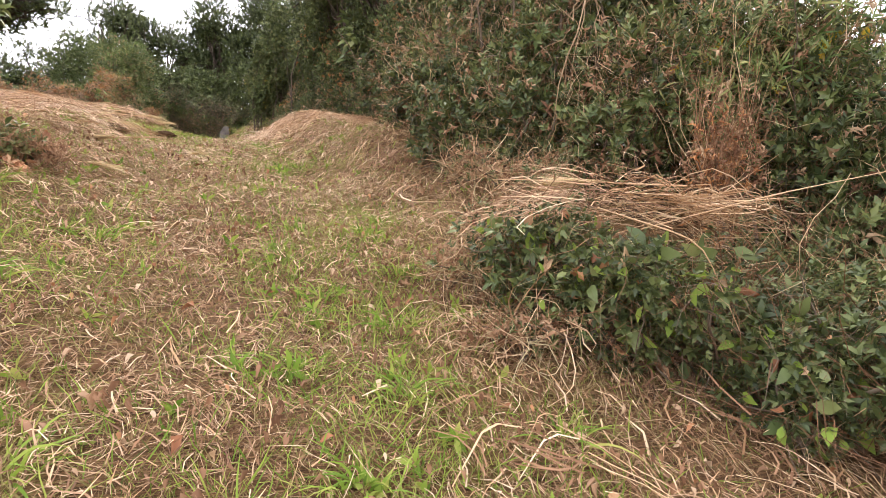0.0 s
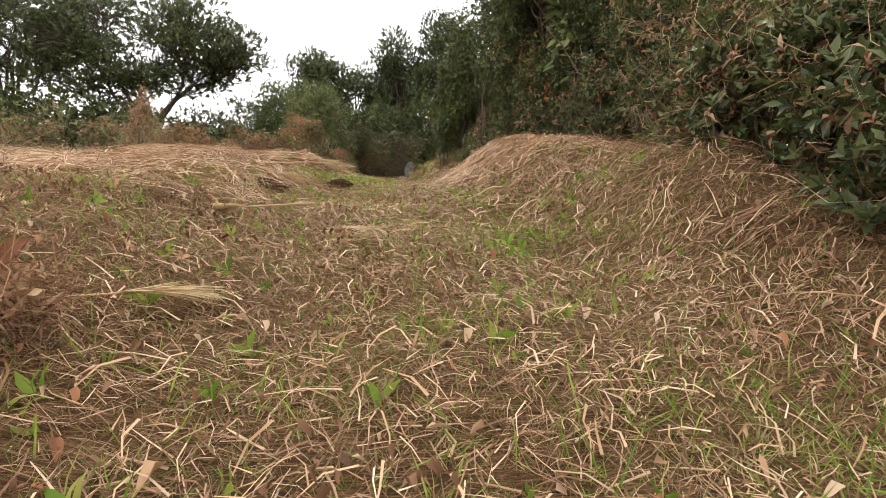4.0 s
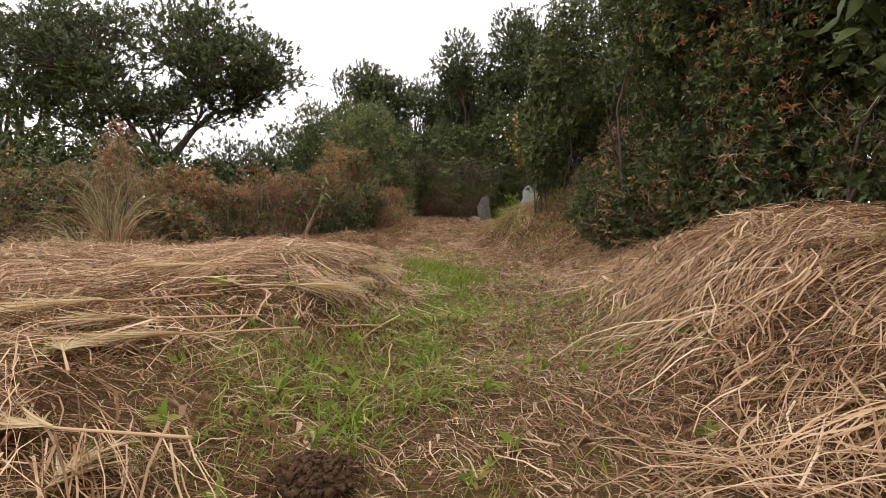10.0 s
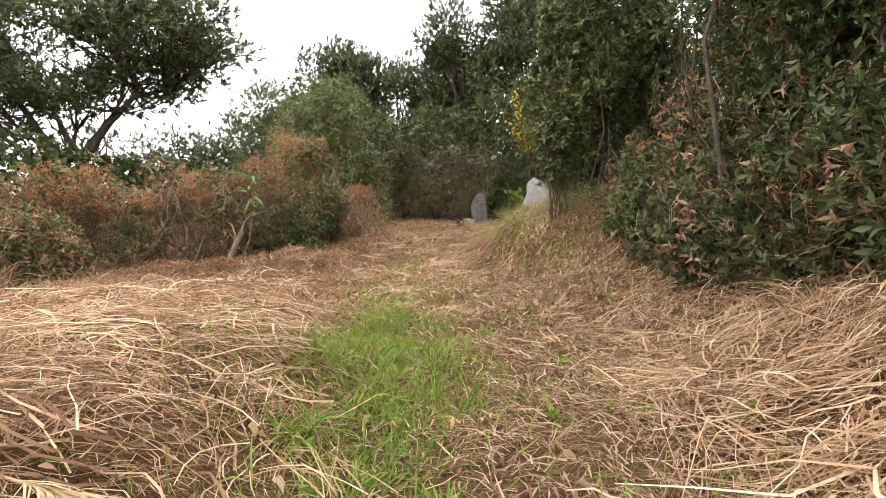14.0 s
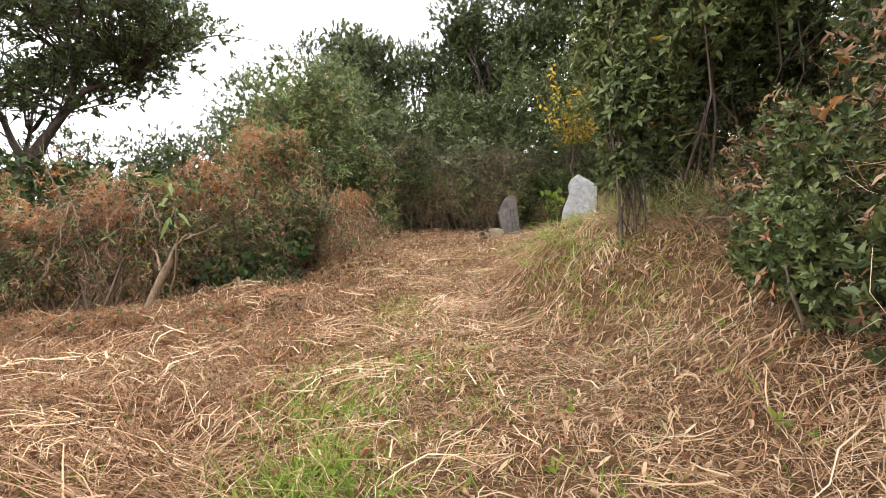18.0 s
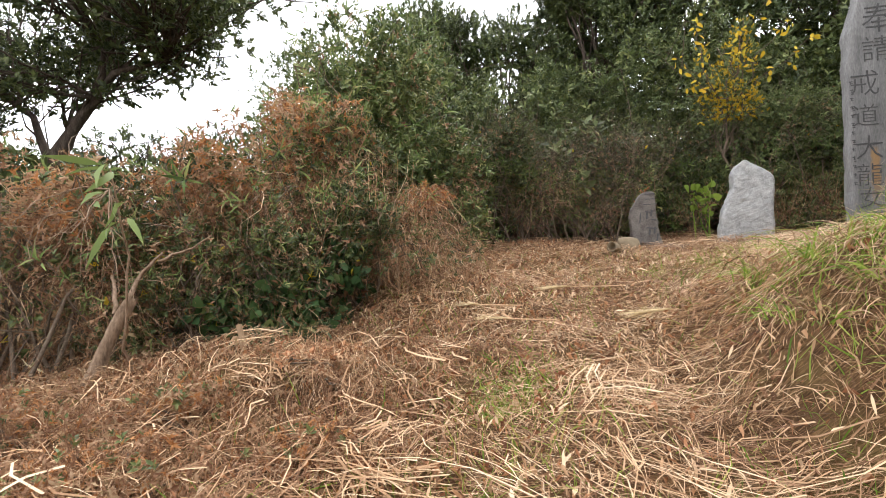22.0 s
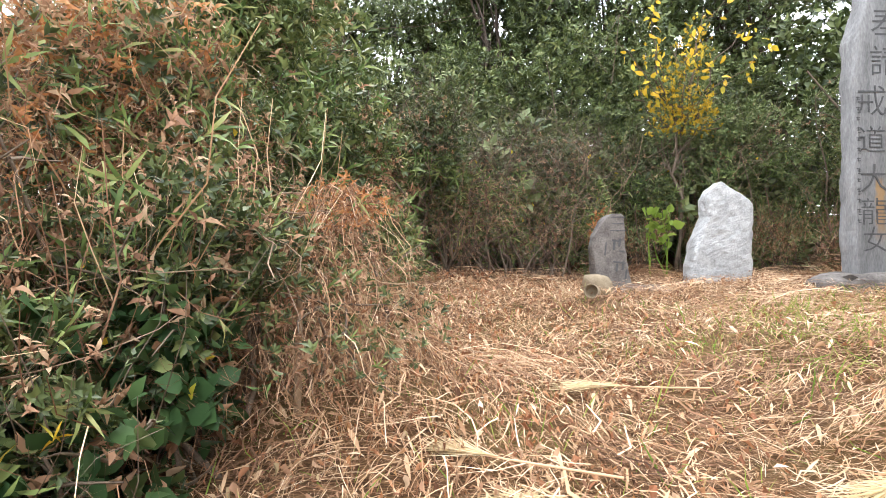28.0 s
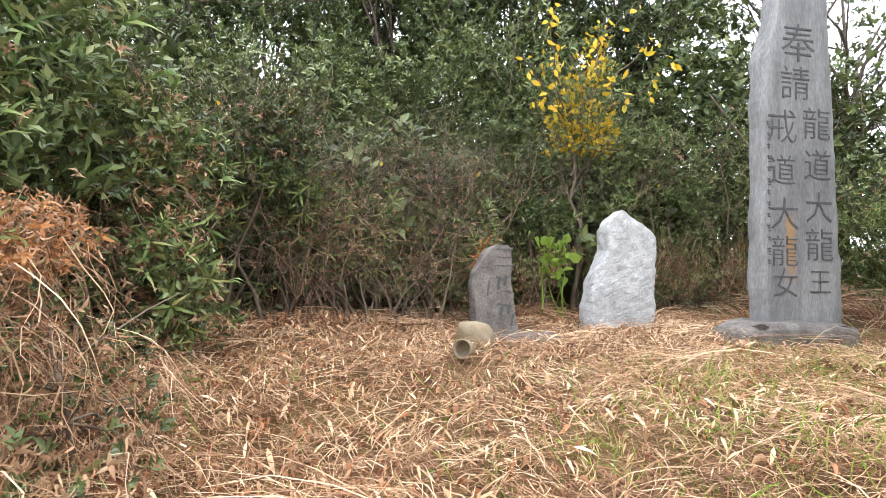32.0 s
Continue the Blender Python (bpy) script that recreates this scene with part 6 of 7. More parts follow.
def whorl(x, y, n, length):
    z = h1(x, y)
    thing = new("broad_leaved_plant")
    thing.location = (x, y, z)
    tagged(thing, "dark green plant with a whorl of long broad leaves", "plant")
    sets = [tube([(0, 0, -0.05), (0.02, 0, 0.2), (0, 0, 0.42)], [0.014, 0.012, 0.008], 6)]
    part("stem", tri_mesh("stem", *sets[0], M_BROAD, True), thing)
    for k in range(n):
        a = 2.4 * k
        t = k / n
        d = np.array([[math.cos(a), math.sin(a), 0.1 + 0.7 * t]])
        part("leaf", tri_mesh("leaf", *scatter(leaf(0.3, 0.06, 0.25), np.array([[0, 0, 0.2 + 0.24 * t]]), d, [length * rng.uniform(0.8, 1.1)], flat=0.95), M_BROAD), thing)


whorl(2.85, 4.75, 16, 0.34)
whorl(3.2, 4.4, 12, 0.28)

# molehills
CLOD = bmesh.new()
bmesh.ops.create_icosphere(CLOD, subdivisions=1, radius=1)
CLOD_SHAPE = (np.array([v.co * (1 + 0.25 * noise.noise(v.co * 3)) for v in CLOD.verts]), np.array([[v.index for v in f.verts] for f in CLOD.faces]))
CLOD.free()
for x, y, r in ((-1.1, 11.0, 0.14), (-1.6, 9.05, 0.19)):
    thing = new("molehill")
    thing.location = (x, y, h1(x, y) - 0.02)
    tagged(thing, "molehill of dark crumbly earth in the grass", "molehill")
    bm = bmesh.new()
    bmesh.ops.create_icosphere(bm, subdivisions=5, radius=1)
    for v in bm.verts:
        q = v.co.copy()
        k = 1 + 0.14 * noise.noise(q * 2 + Vector((x, y, 0))) + 0.09 * noise.noise(q * 7) + 0.09 * noise.noise(q * 18) + 0.05 * noise.noise(q * 40)
        v.co = Vector((q.x * r, q.y * r, q.z * r * 0.42)) * k
    bm_part("mound", bm, M_EARTH, thing)
    n = 420
    a, d = rng.uniform(0, 6.28, n), np.sqrt(rng.uniform(0.0, 1, n)) * 1.3
    z = 0.42 * r * np.sqrt(np.clip(1 - np.minimum(d, 1) ** 2, 0, 1)) + 0.012
    p = np.stack([np.cos(a) * d * r, np.sin(a) * d * r, z], 1)
    tagged(part("clod", tri_mesh("clod", *scatter(CLOD_SHAPE, p, rng.normal(size=(n, 3)), rng.uniform(0.003, 0.014, n)), M_EARTH), thing, "loose crumbs of earth"), kind="stuff")

# ---- plumes ----


def plume(x, y, turn, length, z=0.05):
    """A fallen pampas head: a stalk and a fan of silky strands."""
    thing = new("pampas_plume")
    thing.matrix_world = pose(x, y, h1(x, y) + z, -4, 0, turn)
    tagged(thing, "fallen pale pampas plume lying on the straw", "pampas plume", "fallen plumes")
    part("stalk", tri_mesh("stalk", *tube([(0, -length * 1.3, -0.01), (0, -0.3 * length, 0.01), (0, 0, 0.02)], [0.006, 0.005, 0.004], 5), M_STRAW), thing)
    n = 150
    t = rng.uniform(0, 0.6, n)
    p = np.stack([0 * t, t * length - 0.2 * length, 0.02 + 0 * t], 1)
    d = np.stack([rng.normal(size=n) * 0.3 + 0.15, np.ones(n), rng.normal(size=n) * 0.08], 1)
    tagged(part("fan", tri_mesh("fan", *scatter(blade(0.1, 0.022, 0.12), p, d, length * rng.uniform(0.4, 0.75, n), flat=0.6), M_PLUME), thing), kind="stuff")


for x, y, turn, l in ((-2.28, 23.8, 60, 0.42), (-1.95, 23.5, 70, 0.36), (-1.76, 10.0, -40, 0.45), (-1.9, 9.7, -10, 0.4), (-1.74, 12.74, -70, 0.45), (-2.1, 12.5, 30, 0.4), (-1.61, 14.14, -110, 0.45), (-1.5, 13.8, 200, 0.4), (-1.74, 10.6, 20, 0.4), (-1.33, 7.3, 60, 0.5),
                      (-1.15, 5.6, -30, 0.35), (-2.5, 12.9, 100, 0.4), (-2.2, 11.2, 40, 0.4), (-2.05, 11.65, 110, 0.45), (-2.3, 11.75, 95, 0.45), (-1.95, 10.75, 80, 0.42), (-2.6, 11.9, 130, 0.45), (-0.6, 23.6, 120, 0.36), (-1.4, 24.6, 80, 0.36), (1.6, 12.1, 150, 0.4), (-0.4, 7.0, 200, 0.4), (2.2, 2.9, 70, 0.4)):
    plume(x, y, turn, l * 1.1, 0.78 if y == 2.9 else 0.1)

# ---- straw, grass, leaves on the ground ----
SHORT = (np.array([(-0.5, 0, 0), (0.5, 0, 0), (-0.4, 0.55, 0.09), (0.4, 0.55, 0.09), (0, 1, 0)]) * (0.035, 1, 1), np.array([(0, 1, 2), (1, 3, 2), (2, 3, 4)]))
SHORT_BENT = (SHORT[0] + np.array([(0, 0, 0), (0, 0, 0), (0.06, 0, 0.05), (0.06, 0, 0.05), (0.22, -0.08, -0.04)]), SHORT[1])
CRUMB = (np.array([(-0.04, 0, 0), (0.04, 0, 0), (0.05, 1, 0.1)]), np.array([(0, 1, 2)]))
BIT = [wisp(40 + k, 0.03 + 0.015 * (k % 3 == 0), 0.06 + 0.02 * (k % 4), 0.06, 3) for k in range(10)]


def soft(u, a, b):
    return step((u - a) / (b - a))


def mown(x, y):
    """Where the long cut straw lies: on the banks, and all over from the dip upwards."""
    bank = np.maximum(soft(-x, 0.9 + 0.4 * np.sin(y * 0.8), 1.7) * soft(y + 0.35 * np.sin(3 * x), 7.4, 8.6), soft(x, 0.3 + 0.2 * np.sin(y) - 0.15 * soft(y, 8.5, 10), 0.9) * soft(y + 0.3 * np.sin(4 * x), 7.4, 8.8))
    high = soft(y, 17.5, 20.5)
    start = 0.55 * soft(x, 0.8, 1.3) * (1 - soft(y, 2.3, 3.2)) + 0.35 * soft(x, 1.1, 1.7) * soft(y, 4, 5)
    bare = 0.8 * np.exp(-((x + 1.75) / 0.5) ** 2 - ((y - 11.2) / 0.45) ** 2) + 0.85 * np.exp(-((x + 2.35) / 0.45) ** 2 - ((y - 12.55) / 0.28) ** 2)
    bare = bare + 0.5 * soft(-x, 1.7, 2.6) * soft(y, 19, 20.5) * (1 - soft(y, 23, 24.5)) + 0.2 * np.exp(-((x + 2.0) / 0.6) ** 2 - ((y - 25.6) / 1.3) ** 2)
    return np.clip(np.maximum(np.maximum(bank, high), start) - bare, 0, 1)


def leafy(x, y):
    """Where shredded leaves cover the straw, by the hedge's foot."""
    return soft(-x, 1.5, 2.4) * soft(y, 16.0, 19.0) * (1 - 0.6 * soft(y + 0.5 * x, 21.4, 22.4))


def spots(x, y):
    return 0.5 + 0.5 * np.sin(3.1 * x + 1.7 * np.sin(1.9 * y)) * np.sin(2.7 * y + 1.1 * np.sin(2.3 * x))


def spot(x, y, cx, cy, sx, sy):
    return np.exp(-(((x - cx) / sx) ** 2) - ((y - cy) / sy) ** 2)


def turf(x, y):
    """Where green grass shows: the worn way, patchily."""
    mid = table(y, [(9, -0.6), (11, -1.0), (13, -0.85), (15, -0.95), (17.4, -1.15), (18.5, -1.45), (21, -1.65), (30, -1.7)])
    way = (0.55 + 0.5 * soft(y, 14.5, 16)) * np.exp(-(((x - mid) / (0.5 + 0.12 * np.sin(1.3 * y))) ** 2)) * soft(y, 9.5, 12) * (1 - soft(y, 18.5, 22.5))
    side = 0.4 * spot(x, y, 0.25, 13.6, 0.4, 1.4) + 0.35 * spot(x, y, 0.9, 11.0, 0.3, 0.8) + 0.3 * spot(x, y, 0.55, 9.3, 0.35, 1.0)
    early = 0.9 * spot(x, y, 0.45, 2.4, 0.7, 1.6) + 0.8 * spot(x, y, 0.95, 4.2, 0.6, 0.9) + 0.2 * (1 - soft(y, 8, 12)) * (1 - 0.6 * soft(np.abs(x + 0.2), 1.2, 2.2)) + 0.5 * spot(x, y, -1.3, 3.6, 0.6, 1.0)
    early = early + 0.5 * spot(x, y, 0.75, 7.2, 0.5, 0.9) + 0.6 * spot(x, y, -1.9, 9.2, 0.5, 0.6) + 0.9 * spot(x, y, -1.5, 12.0, 0.55, 0.6)
    late = 0.7 * spot(x, y, -1.75, 22.2, 0.3, 0.5) + 0.8 * spot(x, y, 0.3, 22.2, 0.4, 0.9) + 0.04 + 0.3 * spot(x, y, -0.6, 19.6, 0.3, 0.5) + 0.3 * spot(x, y, 0.9, 20.6, 0.6, 0.6)
    late = late + 0.35 * spot(x, y, 2.4, 26.2, 1.4, 0.8) + 0.22 * spot(x, y, 0.6, 25.3, 1.4, 1.0)
    return np.clip((way + side + early + late) * (0.2 + 1.1 * spots(1.3 * x, 1.3 * y)), 0, 1)


def on_ground(n, x0, x1, y0, y1, keep):
    x, y = rng.uniform(x0, x1, n), rng.uniform(y0, y1, n)
    k = rng.uniform(size=n) < keep(x, y)
    x, y = x[k], y[k]
    return np.stack([x, y, height(x, y)], 1)


def lie(p, a, s, lift, tilt):
    d = np.stack([np.cos(a), np.sin(a), 0 * a], 1)
    q = p + d * s[:, None] * 0.8
    d[:, 2] = (height(q[:, 0], q[:, 1]) - p[:, 2]) / (s * 0.8) + rng.uniform(-0.04, tilt, len(p))
    p = p.copy()
    p[:, 2] += rng.uniform(0.0, lift, len(p))
    return p, d


def swirl(p, spread):
    """Straw lies in drifts: nearby stalks share a direction."""
    x, y = p[:, 0], p[:, 1]
    a = 0.35 + 0.8 * np.sin(0.55 * x + 0.45 * y) + 0.9 * np.cos(0.4 * y - 0.6 * x) + 0.45 * np.sin(1.9 * x + 0.9 * y)
    return a + rng.normal(size=len(p)) * spread + np.pi * rng.integers(0, 2, len(p))


def strew(name, label, p, a, s, lift, tilt, temps, mat, flat=0.75, category="straw"):
    p, d = lie(p, a, s, lift, tilt)
    sets = [scatter(temps[i], p[t], d[t], s[t], flat=flat) for i, t in enumerate(np.array_split(np.arange(len(p)), len(temps)))]
    return tagged(part(name, tri_mesh(name, *join(sets), mat)), label, category, kind="stuff")


def clear(x, y):
    """Keeps straw off the stones' feet."""
    return 1 - np.clip(np.exp(-(((x - 2.7) / 0.75) ** 6) - (((y - 27.35) / 0.5) ** 6)) + np.exp(-(((x - 1.2) / 0.5) ** 6) - (((y - 28.3) / 0.4) ** 6)) + np.exp(-(((x + 0.78) / 0.22) ** 4) - (((y - 26.85) / 0.4) ** 4)) + np.exp(-(((x + 0.1) / 0.45) ** 6) - (((y - 28.2) / 0.35) ** 6)), 0, 0.95)


def bundled(p, k, spread, turn, stray=0.5):
    """k stalks about each point, lying much the same way."""
    steep = soft(p[:, 0], 0.0, 0.4) * soft(p[:, 1], 15.5, 17) * (1 - soft(p[:, 1], 23, 24))
    a = np.repeat(swirl(p, stray) + steep * rng.uniform(-1.5, 1.5, len(p)), k) + rng.normal(size=len(p) * k) * turn
    q = np.repeat(p, k, 0) + np.concatenate([rng.normal(size=(len(p) * k, 2)) * spread, np.zeros((len(p) * k, 1))], 1)
    q[:, 2] = height(q[:, 0], q[:, 1]) + np.repeat(rng.uniform(0, 0.05, len(p)), k)
    return q, a


def straw_here(x, y):
    bank = soft(x, 0.0, 0.5) * soft(y, 16, 17.5) * (1 - soft(y, 22.5, 24))
    return mown(x, y) * clear(x, y) * (1 - 0.8 * turf(x, y)) * (1 - 0.8 * soft(np.abs(x + 1), 4.2, 5.5)) * (1 - 0.4 * bank)


def length(n, lo, hi):
    return lo + (hi - lo) * rng.beta(1.3, 2.6, n)


def bare_bank(x, y):
    """The steep face above the way, where little straw lies."""
    return 0.55 * soft(x, 0.25, 0.7) * soft(y, 19.0, 20.0) * (1 - soft(y, 21.5, 23))


WIDE = [wisp(140 + k, 0.014 + 0.007 * (k % 3), 0.07 + 0.03 * (k % 4), 0.1, 5) for k in range(14)]
REED = [wisp(170 + k, 0.009 + 0.003 * (k % 3), 0.05 + 0.02 * (k % 3), 0.06) for k in range(8)]
LAID = "long pale cut straw lying in drifts"


def high_ground(p):
    return soft(p[:, 1], 17.5, 20.5)


p, a = bundled(on_ground(6600, -6.5, 3.2, 0.2, 29.5, lambda x, y: straw_here(x, y) * (1 - 0.75 * bare_bank(x, y)) * (1 - 0.25 * soft(y, 18, 21)) * (1 - 0.85 * leafy(x, y))), 8, 0.085, 0.42, 0.85)
strew("long_straw", LAID, p, a, length(len(p), 0.1, 0.66) * (1 - 0.35 * high_ground(p)), 0.07, 0.12, WIDE, M_STRAW)
p, a = bundled(on_ground(3600, -3.6, 2.8, 5.8, 27.5, lambda x, y: straw_here(x, y) * (1 - 0.8 * bare_bank(x, y)) * (1 - 0.85 * leafy(x, y))), 9, 0.07, 0.36, 1.2)
strew("long_straw", LAID, p + (0, 0, 0.03), a, length(len(p), 0.2, 0.85) * (1 - 0.4 * high_ground(p)), 0.1, 0.1, REED, M_STRAW)
p, a = bundled(on_ground(1000, 0.3, 2.8, 9.5, 17.0, lambda x, y: soft(x, 0.4, 0.9) * (1 - 0.5 * spots(1.5 * x, y))), 10, 0.08, 0.35, 0.7)
strew("long_straw", "pale cut straw on the bank's gentle side", p + (0, 0, 0.04), a, length(len(p), 0.15, 0.6), 0.1, 0.12, WIDE, M_STRAW)
p = on_ground(7500, -1.6, 1.8, 3.5, 9.0, lambda x, y: 0.35 + 0.65 * spots(1.2 * x + 2, y))
strew("chopped_straw", "pale chopped straw on the worn slope", p + (0, 0, 0.03), swirl(p, 1.0), length(len(p), 0.05, 0.24), 0.05, 0.25, BIT, M_STRAW, 0.7)
p = on_ground(11000, -0.4, 2.4, 9.5, 17.0, lambda x, y: 0.4 + 0.6 * spots(1.4 * x, 1.2 * y))
strew("chopped_straw", "tan chopped straw beside the green strip", p + (0, 0, 0.03), swirl(p, 1.0), length(len(p), 0.05, 0.24), 0.05, 0.25, BIT, M_LITTER, 0.7)
p, a = bundled(on_ground(4200, -6.5, 3.2, 0.2, 29.5, straw_here), 9, 0.07, 0.4)
strew("russet_straw", "darker russet straw among the pale", p, a, length(len(p), 0.12, 0.5), 0.1, 0.1, WIDE, M_RUSTY)
p, a = bundled(on_ground(620, -4.4, 3.0, 6.5, 29, lambda x, y: straw_here(x, y) * (0.3 + 0.7 * np.sin(1.7 * x + 0.8 * y) ** 2) * (1 - bare_bank(x, y)) * (1 - 0.8 * leafy(x, y))), 22, 0.12, 0.2, 0.9)
strew("straw_swath", "thick pale swaths of long reeds", p + (0, 0, 0.03), a, length(len(p), 0.3, 0.95), 0.1, 0.06, REED, M_STRAW)
p = on_ground(120000, -5.2, 3.0, -0.4, 29.5, lambda x, y: (0.55 - 0.2 * (1 - soft(y, 7, 9)) + 0.35 * mown(x, y)) * clear(x, y) * (1 - 0.5 * turf(x, y)) * (1 - 0.75 * leafy(x, y)))
strew("chopped_straw", "short broken straw and stubble", p, swirl(p, 0.8), length(len(p), 0.03, 0.24), 0.05, 0.25, BIT, M_STRAW, 0.7)
p, a = bundled(on_ground(1100, -4.4, 3.0, 0.5, 29, lambda x, y: 0.85 - 0.45 * soft(y, 8, 11)), 20, 0.12, 1.5)
strew("brown_leaf_clump", "small clumps of dark shredded leaves between the straw", p + (0, 0, 0.03), a, length(len(p), 0.02, 0.075), 0.06, 0.5, [LEAF_CURL, leaf(0.35, 0.2, 0.3), SHORT_BENT, SHORT], M_RUSTY, 0.6, "leaves")
p = on_ground(9000, 0.0, 2.3, 15.5, 23, lambda x, y: soft(x, 0.0, 0.5))
strew("chopped_straw", "short pale straw on the steep bank", p, rng.uniform(0, 6.28, len(p)), length(len(p), 0.05, 0.24), 0.05, 0.3, BIT, M_STRAW, 0.7)
p = on_ground(1200, -3.6, 2.8, 0, 10, lambda x, y: 0.5 + 0.5 * spots(x, y))
strew("long_straw", "loose long straw on the worn way", p, rng.uniform(0, 6.28, len(p)), length(len(p), 0.12, 0.45), 0.04, 0.1, REED, M_LITTER)
p = on_ground(84000, -2.5, 2.1, 0.2, 19.5, lambda x, y: (0.9 - 0.45 * turf(x, y)) * (1 - 0.45 * soft(np.abs(x + 0.3), 1.1, 2.2)) * (1 - 0.2 * mown(x, y)))
strew("chopped_straw", "chopped straw and bits of leaf matted on the worn way", p, swirl(p, 1.0), length(len(p), 0.025, 0.19), 0.045, 0.3, BIT, M_LITTER, 0.7)
p = on_ground(9000, -3.0, 2.4, 0.2, 21, lambda x, y: 0.25 + 0.6 * spots(x * 0.8, y * 0.7))
strew("leaf_flake_litter", "torn flakes of tan and brown leaf on the way", p + (0, 0, 0.03), rng.uniform(0, 6.28, len(p)), length(len(p), 0.02, 0.085), 0.05, 0.5, [rolled(0.5, 0.35, 0.25, 0.5), LEAF_STRIP, LEAF_CURL], M_LITTER, 0.6, "leaves")
p = on_ground(60000, -4.6, 3.2, -0.4, 29.5, lambda x, y: 0.8 * clear(x, y))
strew("dead_thatch", "brown dead grass between the straw", p, rng.uniform(0, 6.28, len(p)), length(len(p), 0.04, 0.2), 0.03, 0.6, [SHORT, SHORT_BENT], M_RUSTY, 0.5)
p = on_ground(120000, -2.9, 2.6, 0.0, 16.5, lambda x, y: np.maximum(1 - soft(y, 7.5, 11), 0.75 * spot(x, y, 0.1, 12.5, 0.7, 3.2)) * (0.35 + 0.65 * spots(x + 3, y * 1.3)))
strew("dead_sward", "short tan dead grass standing on the worn way", p, rng.uniform(0, 6.28, len(p)), length(len(p), 0.03, 0.13), 0.01, 1.3, [SHORT, SHORT_BENT], M_SWARD, 0.3, "grass")
p = on_ground(90000, -4.6, 3.2, -0.4, 29.5, lambda x, y: 0.9 * clear(x, y) * (1 - 0.6 * leafy(x, y)))
strew("straw_crumb", "fine pale crumbs of straw", p, rng.uniform(0, 6.28, len(p)), rng.uniform(0.02, 0.09, len(p)), 0.06, 0.3, [CRUMB], M_STRAW, 0.6)
p = on_ground(130000, -3.6, 2.8, -0.4, 19, lambda x, y: (1 - soft(y, 9, 12)) * 0.85 + 0.5 * turf(x, y) + 0.12)
strew("fine_grass", "fine olive grass and moss on the worn way", p, rng.uniform(0, 6.28, len(p)), rng.uniform(0.03, 0.11, len(p)), 0.0, 1.6, [CRUMB], M_MOSS, 0.3, "grass")
p = on_ground(22000, -2.6, 2.6, 0.0, 12, lambda x, y: (0.35 + 0.65 * spots(1.3 * x, y + 2)) * (1 - 0.7 * soft(y, 8, 11)))
strew("green_sward", "low dull green blades among the dead grass", p, rng.uniform(0, 6.28, len(p)), length(len(p), 0.03, 0.14), 0.0, 1.8, [SHORT, SHORT_BENT], M_GREENISH, 0.3, "grass")
p = on_ground(9000, 0.3, 2.4, 18.0, 23.5, lambda x, y: bare_bank(x, y) * spots(2 * x, y))
strew("green_sward", "small green weeds on the steep bank", p, rng.uniform(0, 6.28, len(p)), length(len(p), 0.03, 0.13), 0.0, 1.8, [SHORT, SHORT_BENT], M_GREENISH, 0.3, "grass")
p = on_ground(9000, -14, 5, -2, 34, lambda x, y: soft(np.abs(x + 1), 3.5, 5))
strew("rank_grass", "rank dry grass along the margins", p, rng.uniform(0, 6.28, len(p)), rng.uniform(0.25, 0.5, len(p)), 0.05, 1.4, REED, M_STRAW, 0.4)
p = on_ground(52000, -16, 12, -9, 36, lambda x, y: np.clip(1 - np.hypot((x + 2) / 14, (y - 13) / 22) ** 4, 0, 1) * (1 - soft(x, -5.5, -4.0) * (1 - soft(x, 2.4, 3.2)) * soft(y, -1.5, 0.0)))
strew("rough_grass", "rough dry grass over the open ground", p, rng.uniform(0, 6.28, len(p)), length(len(p), 0.12, 0.5), 0.03, 0.8, [SHORT, SHORT_BENT], M_PAMPAS, 0.5, "grass")
p = on_ground(26000, -16, 12, -9, 36, lambda x, y: np.clip(1 - np.hypot((x + 2) / 14, (y - 13) / 22) ** 4, 0, 1) * (1 - soft(x, -5.5, -4.0) * (1 - soft(x, 2.4, 3.2)) * soft(y, -1.5, 0.0)))
strew("rough_grass", "rough green grass over the open ground", p, rng.uniform(0, 6.28, len(p)), length(len(p), 0.1, 0.35), 0.0, 1.6, [SHORT, SHORT_BENT], M_MOSS, 0.4, "grass")
p = on_ground(260000, -3.4, 2.6, -0.4, 27, turf)
strew("grass", "short fresh green grass in patches", p, rng.uniform(0, 6.28, len(p)), length(len(p), 0.04, 0.22) * (1 + 0.4 * soft(p[:, 1], 11, 14)), 0.0, 2.2, [SHORT, SHORT_BENT], M_GRASS, 0.3, "grass")
tufts = np.random.default_rng(41)
spots_for_tufts = [(0.45, 1.7, 0.2), (0.75, 2.2, 0.22), (0.3, 2.5, 0.2), (0.9, 2.9, 0.22), (0.55, 3.3, 0.2), (1.1, 3.6, 0.2), (0.52, 4.5, 0.2), (1.0, 4.3, 0.24), (1.25, 4.6, 0.2), (-1.1, 3.2, 0.22), (-0.8, 4.1, 0.2), (1.35, 1.9, 0.2), (-0.6, 1.9, 0.2), (-1.5, 4.4, 0.24), (0.9, 7.3, 0.2), (1.75, 8.9, 0.3), (-1.9, 9.3, 0.22), (-2.2, 8.9, 0.2), (0.55, 9.6, 0.3), (0.45, 10.0, 0.26), (-1.8, 22.1, 0.18), (-1.65, 22.4, 0.18), (-1.75, 21.9, 0.16), (1.4, 25.9, 0.14), (-0.5, 25.5, 0.1), (1.0, 26.3, 0.12), (0.2, 25.4, 0.12), (2.2, 26.6, 0.14), (-0.6, 19.5, 0.16)]
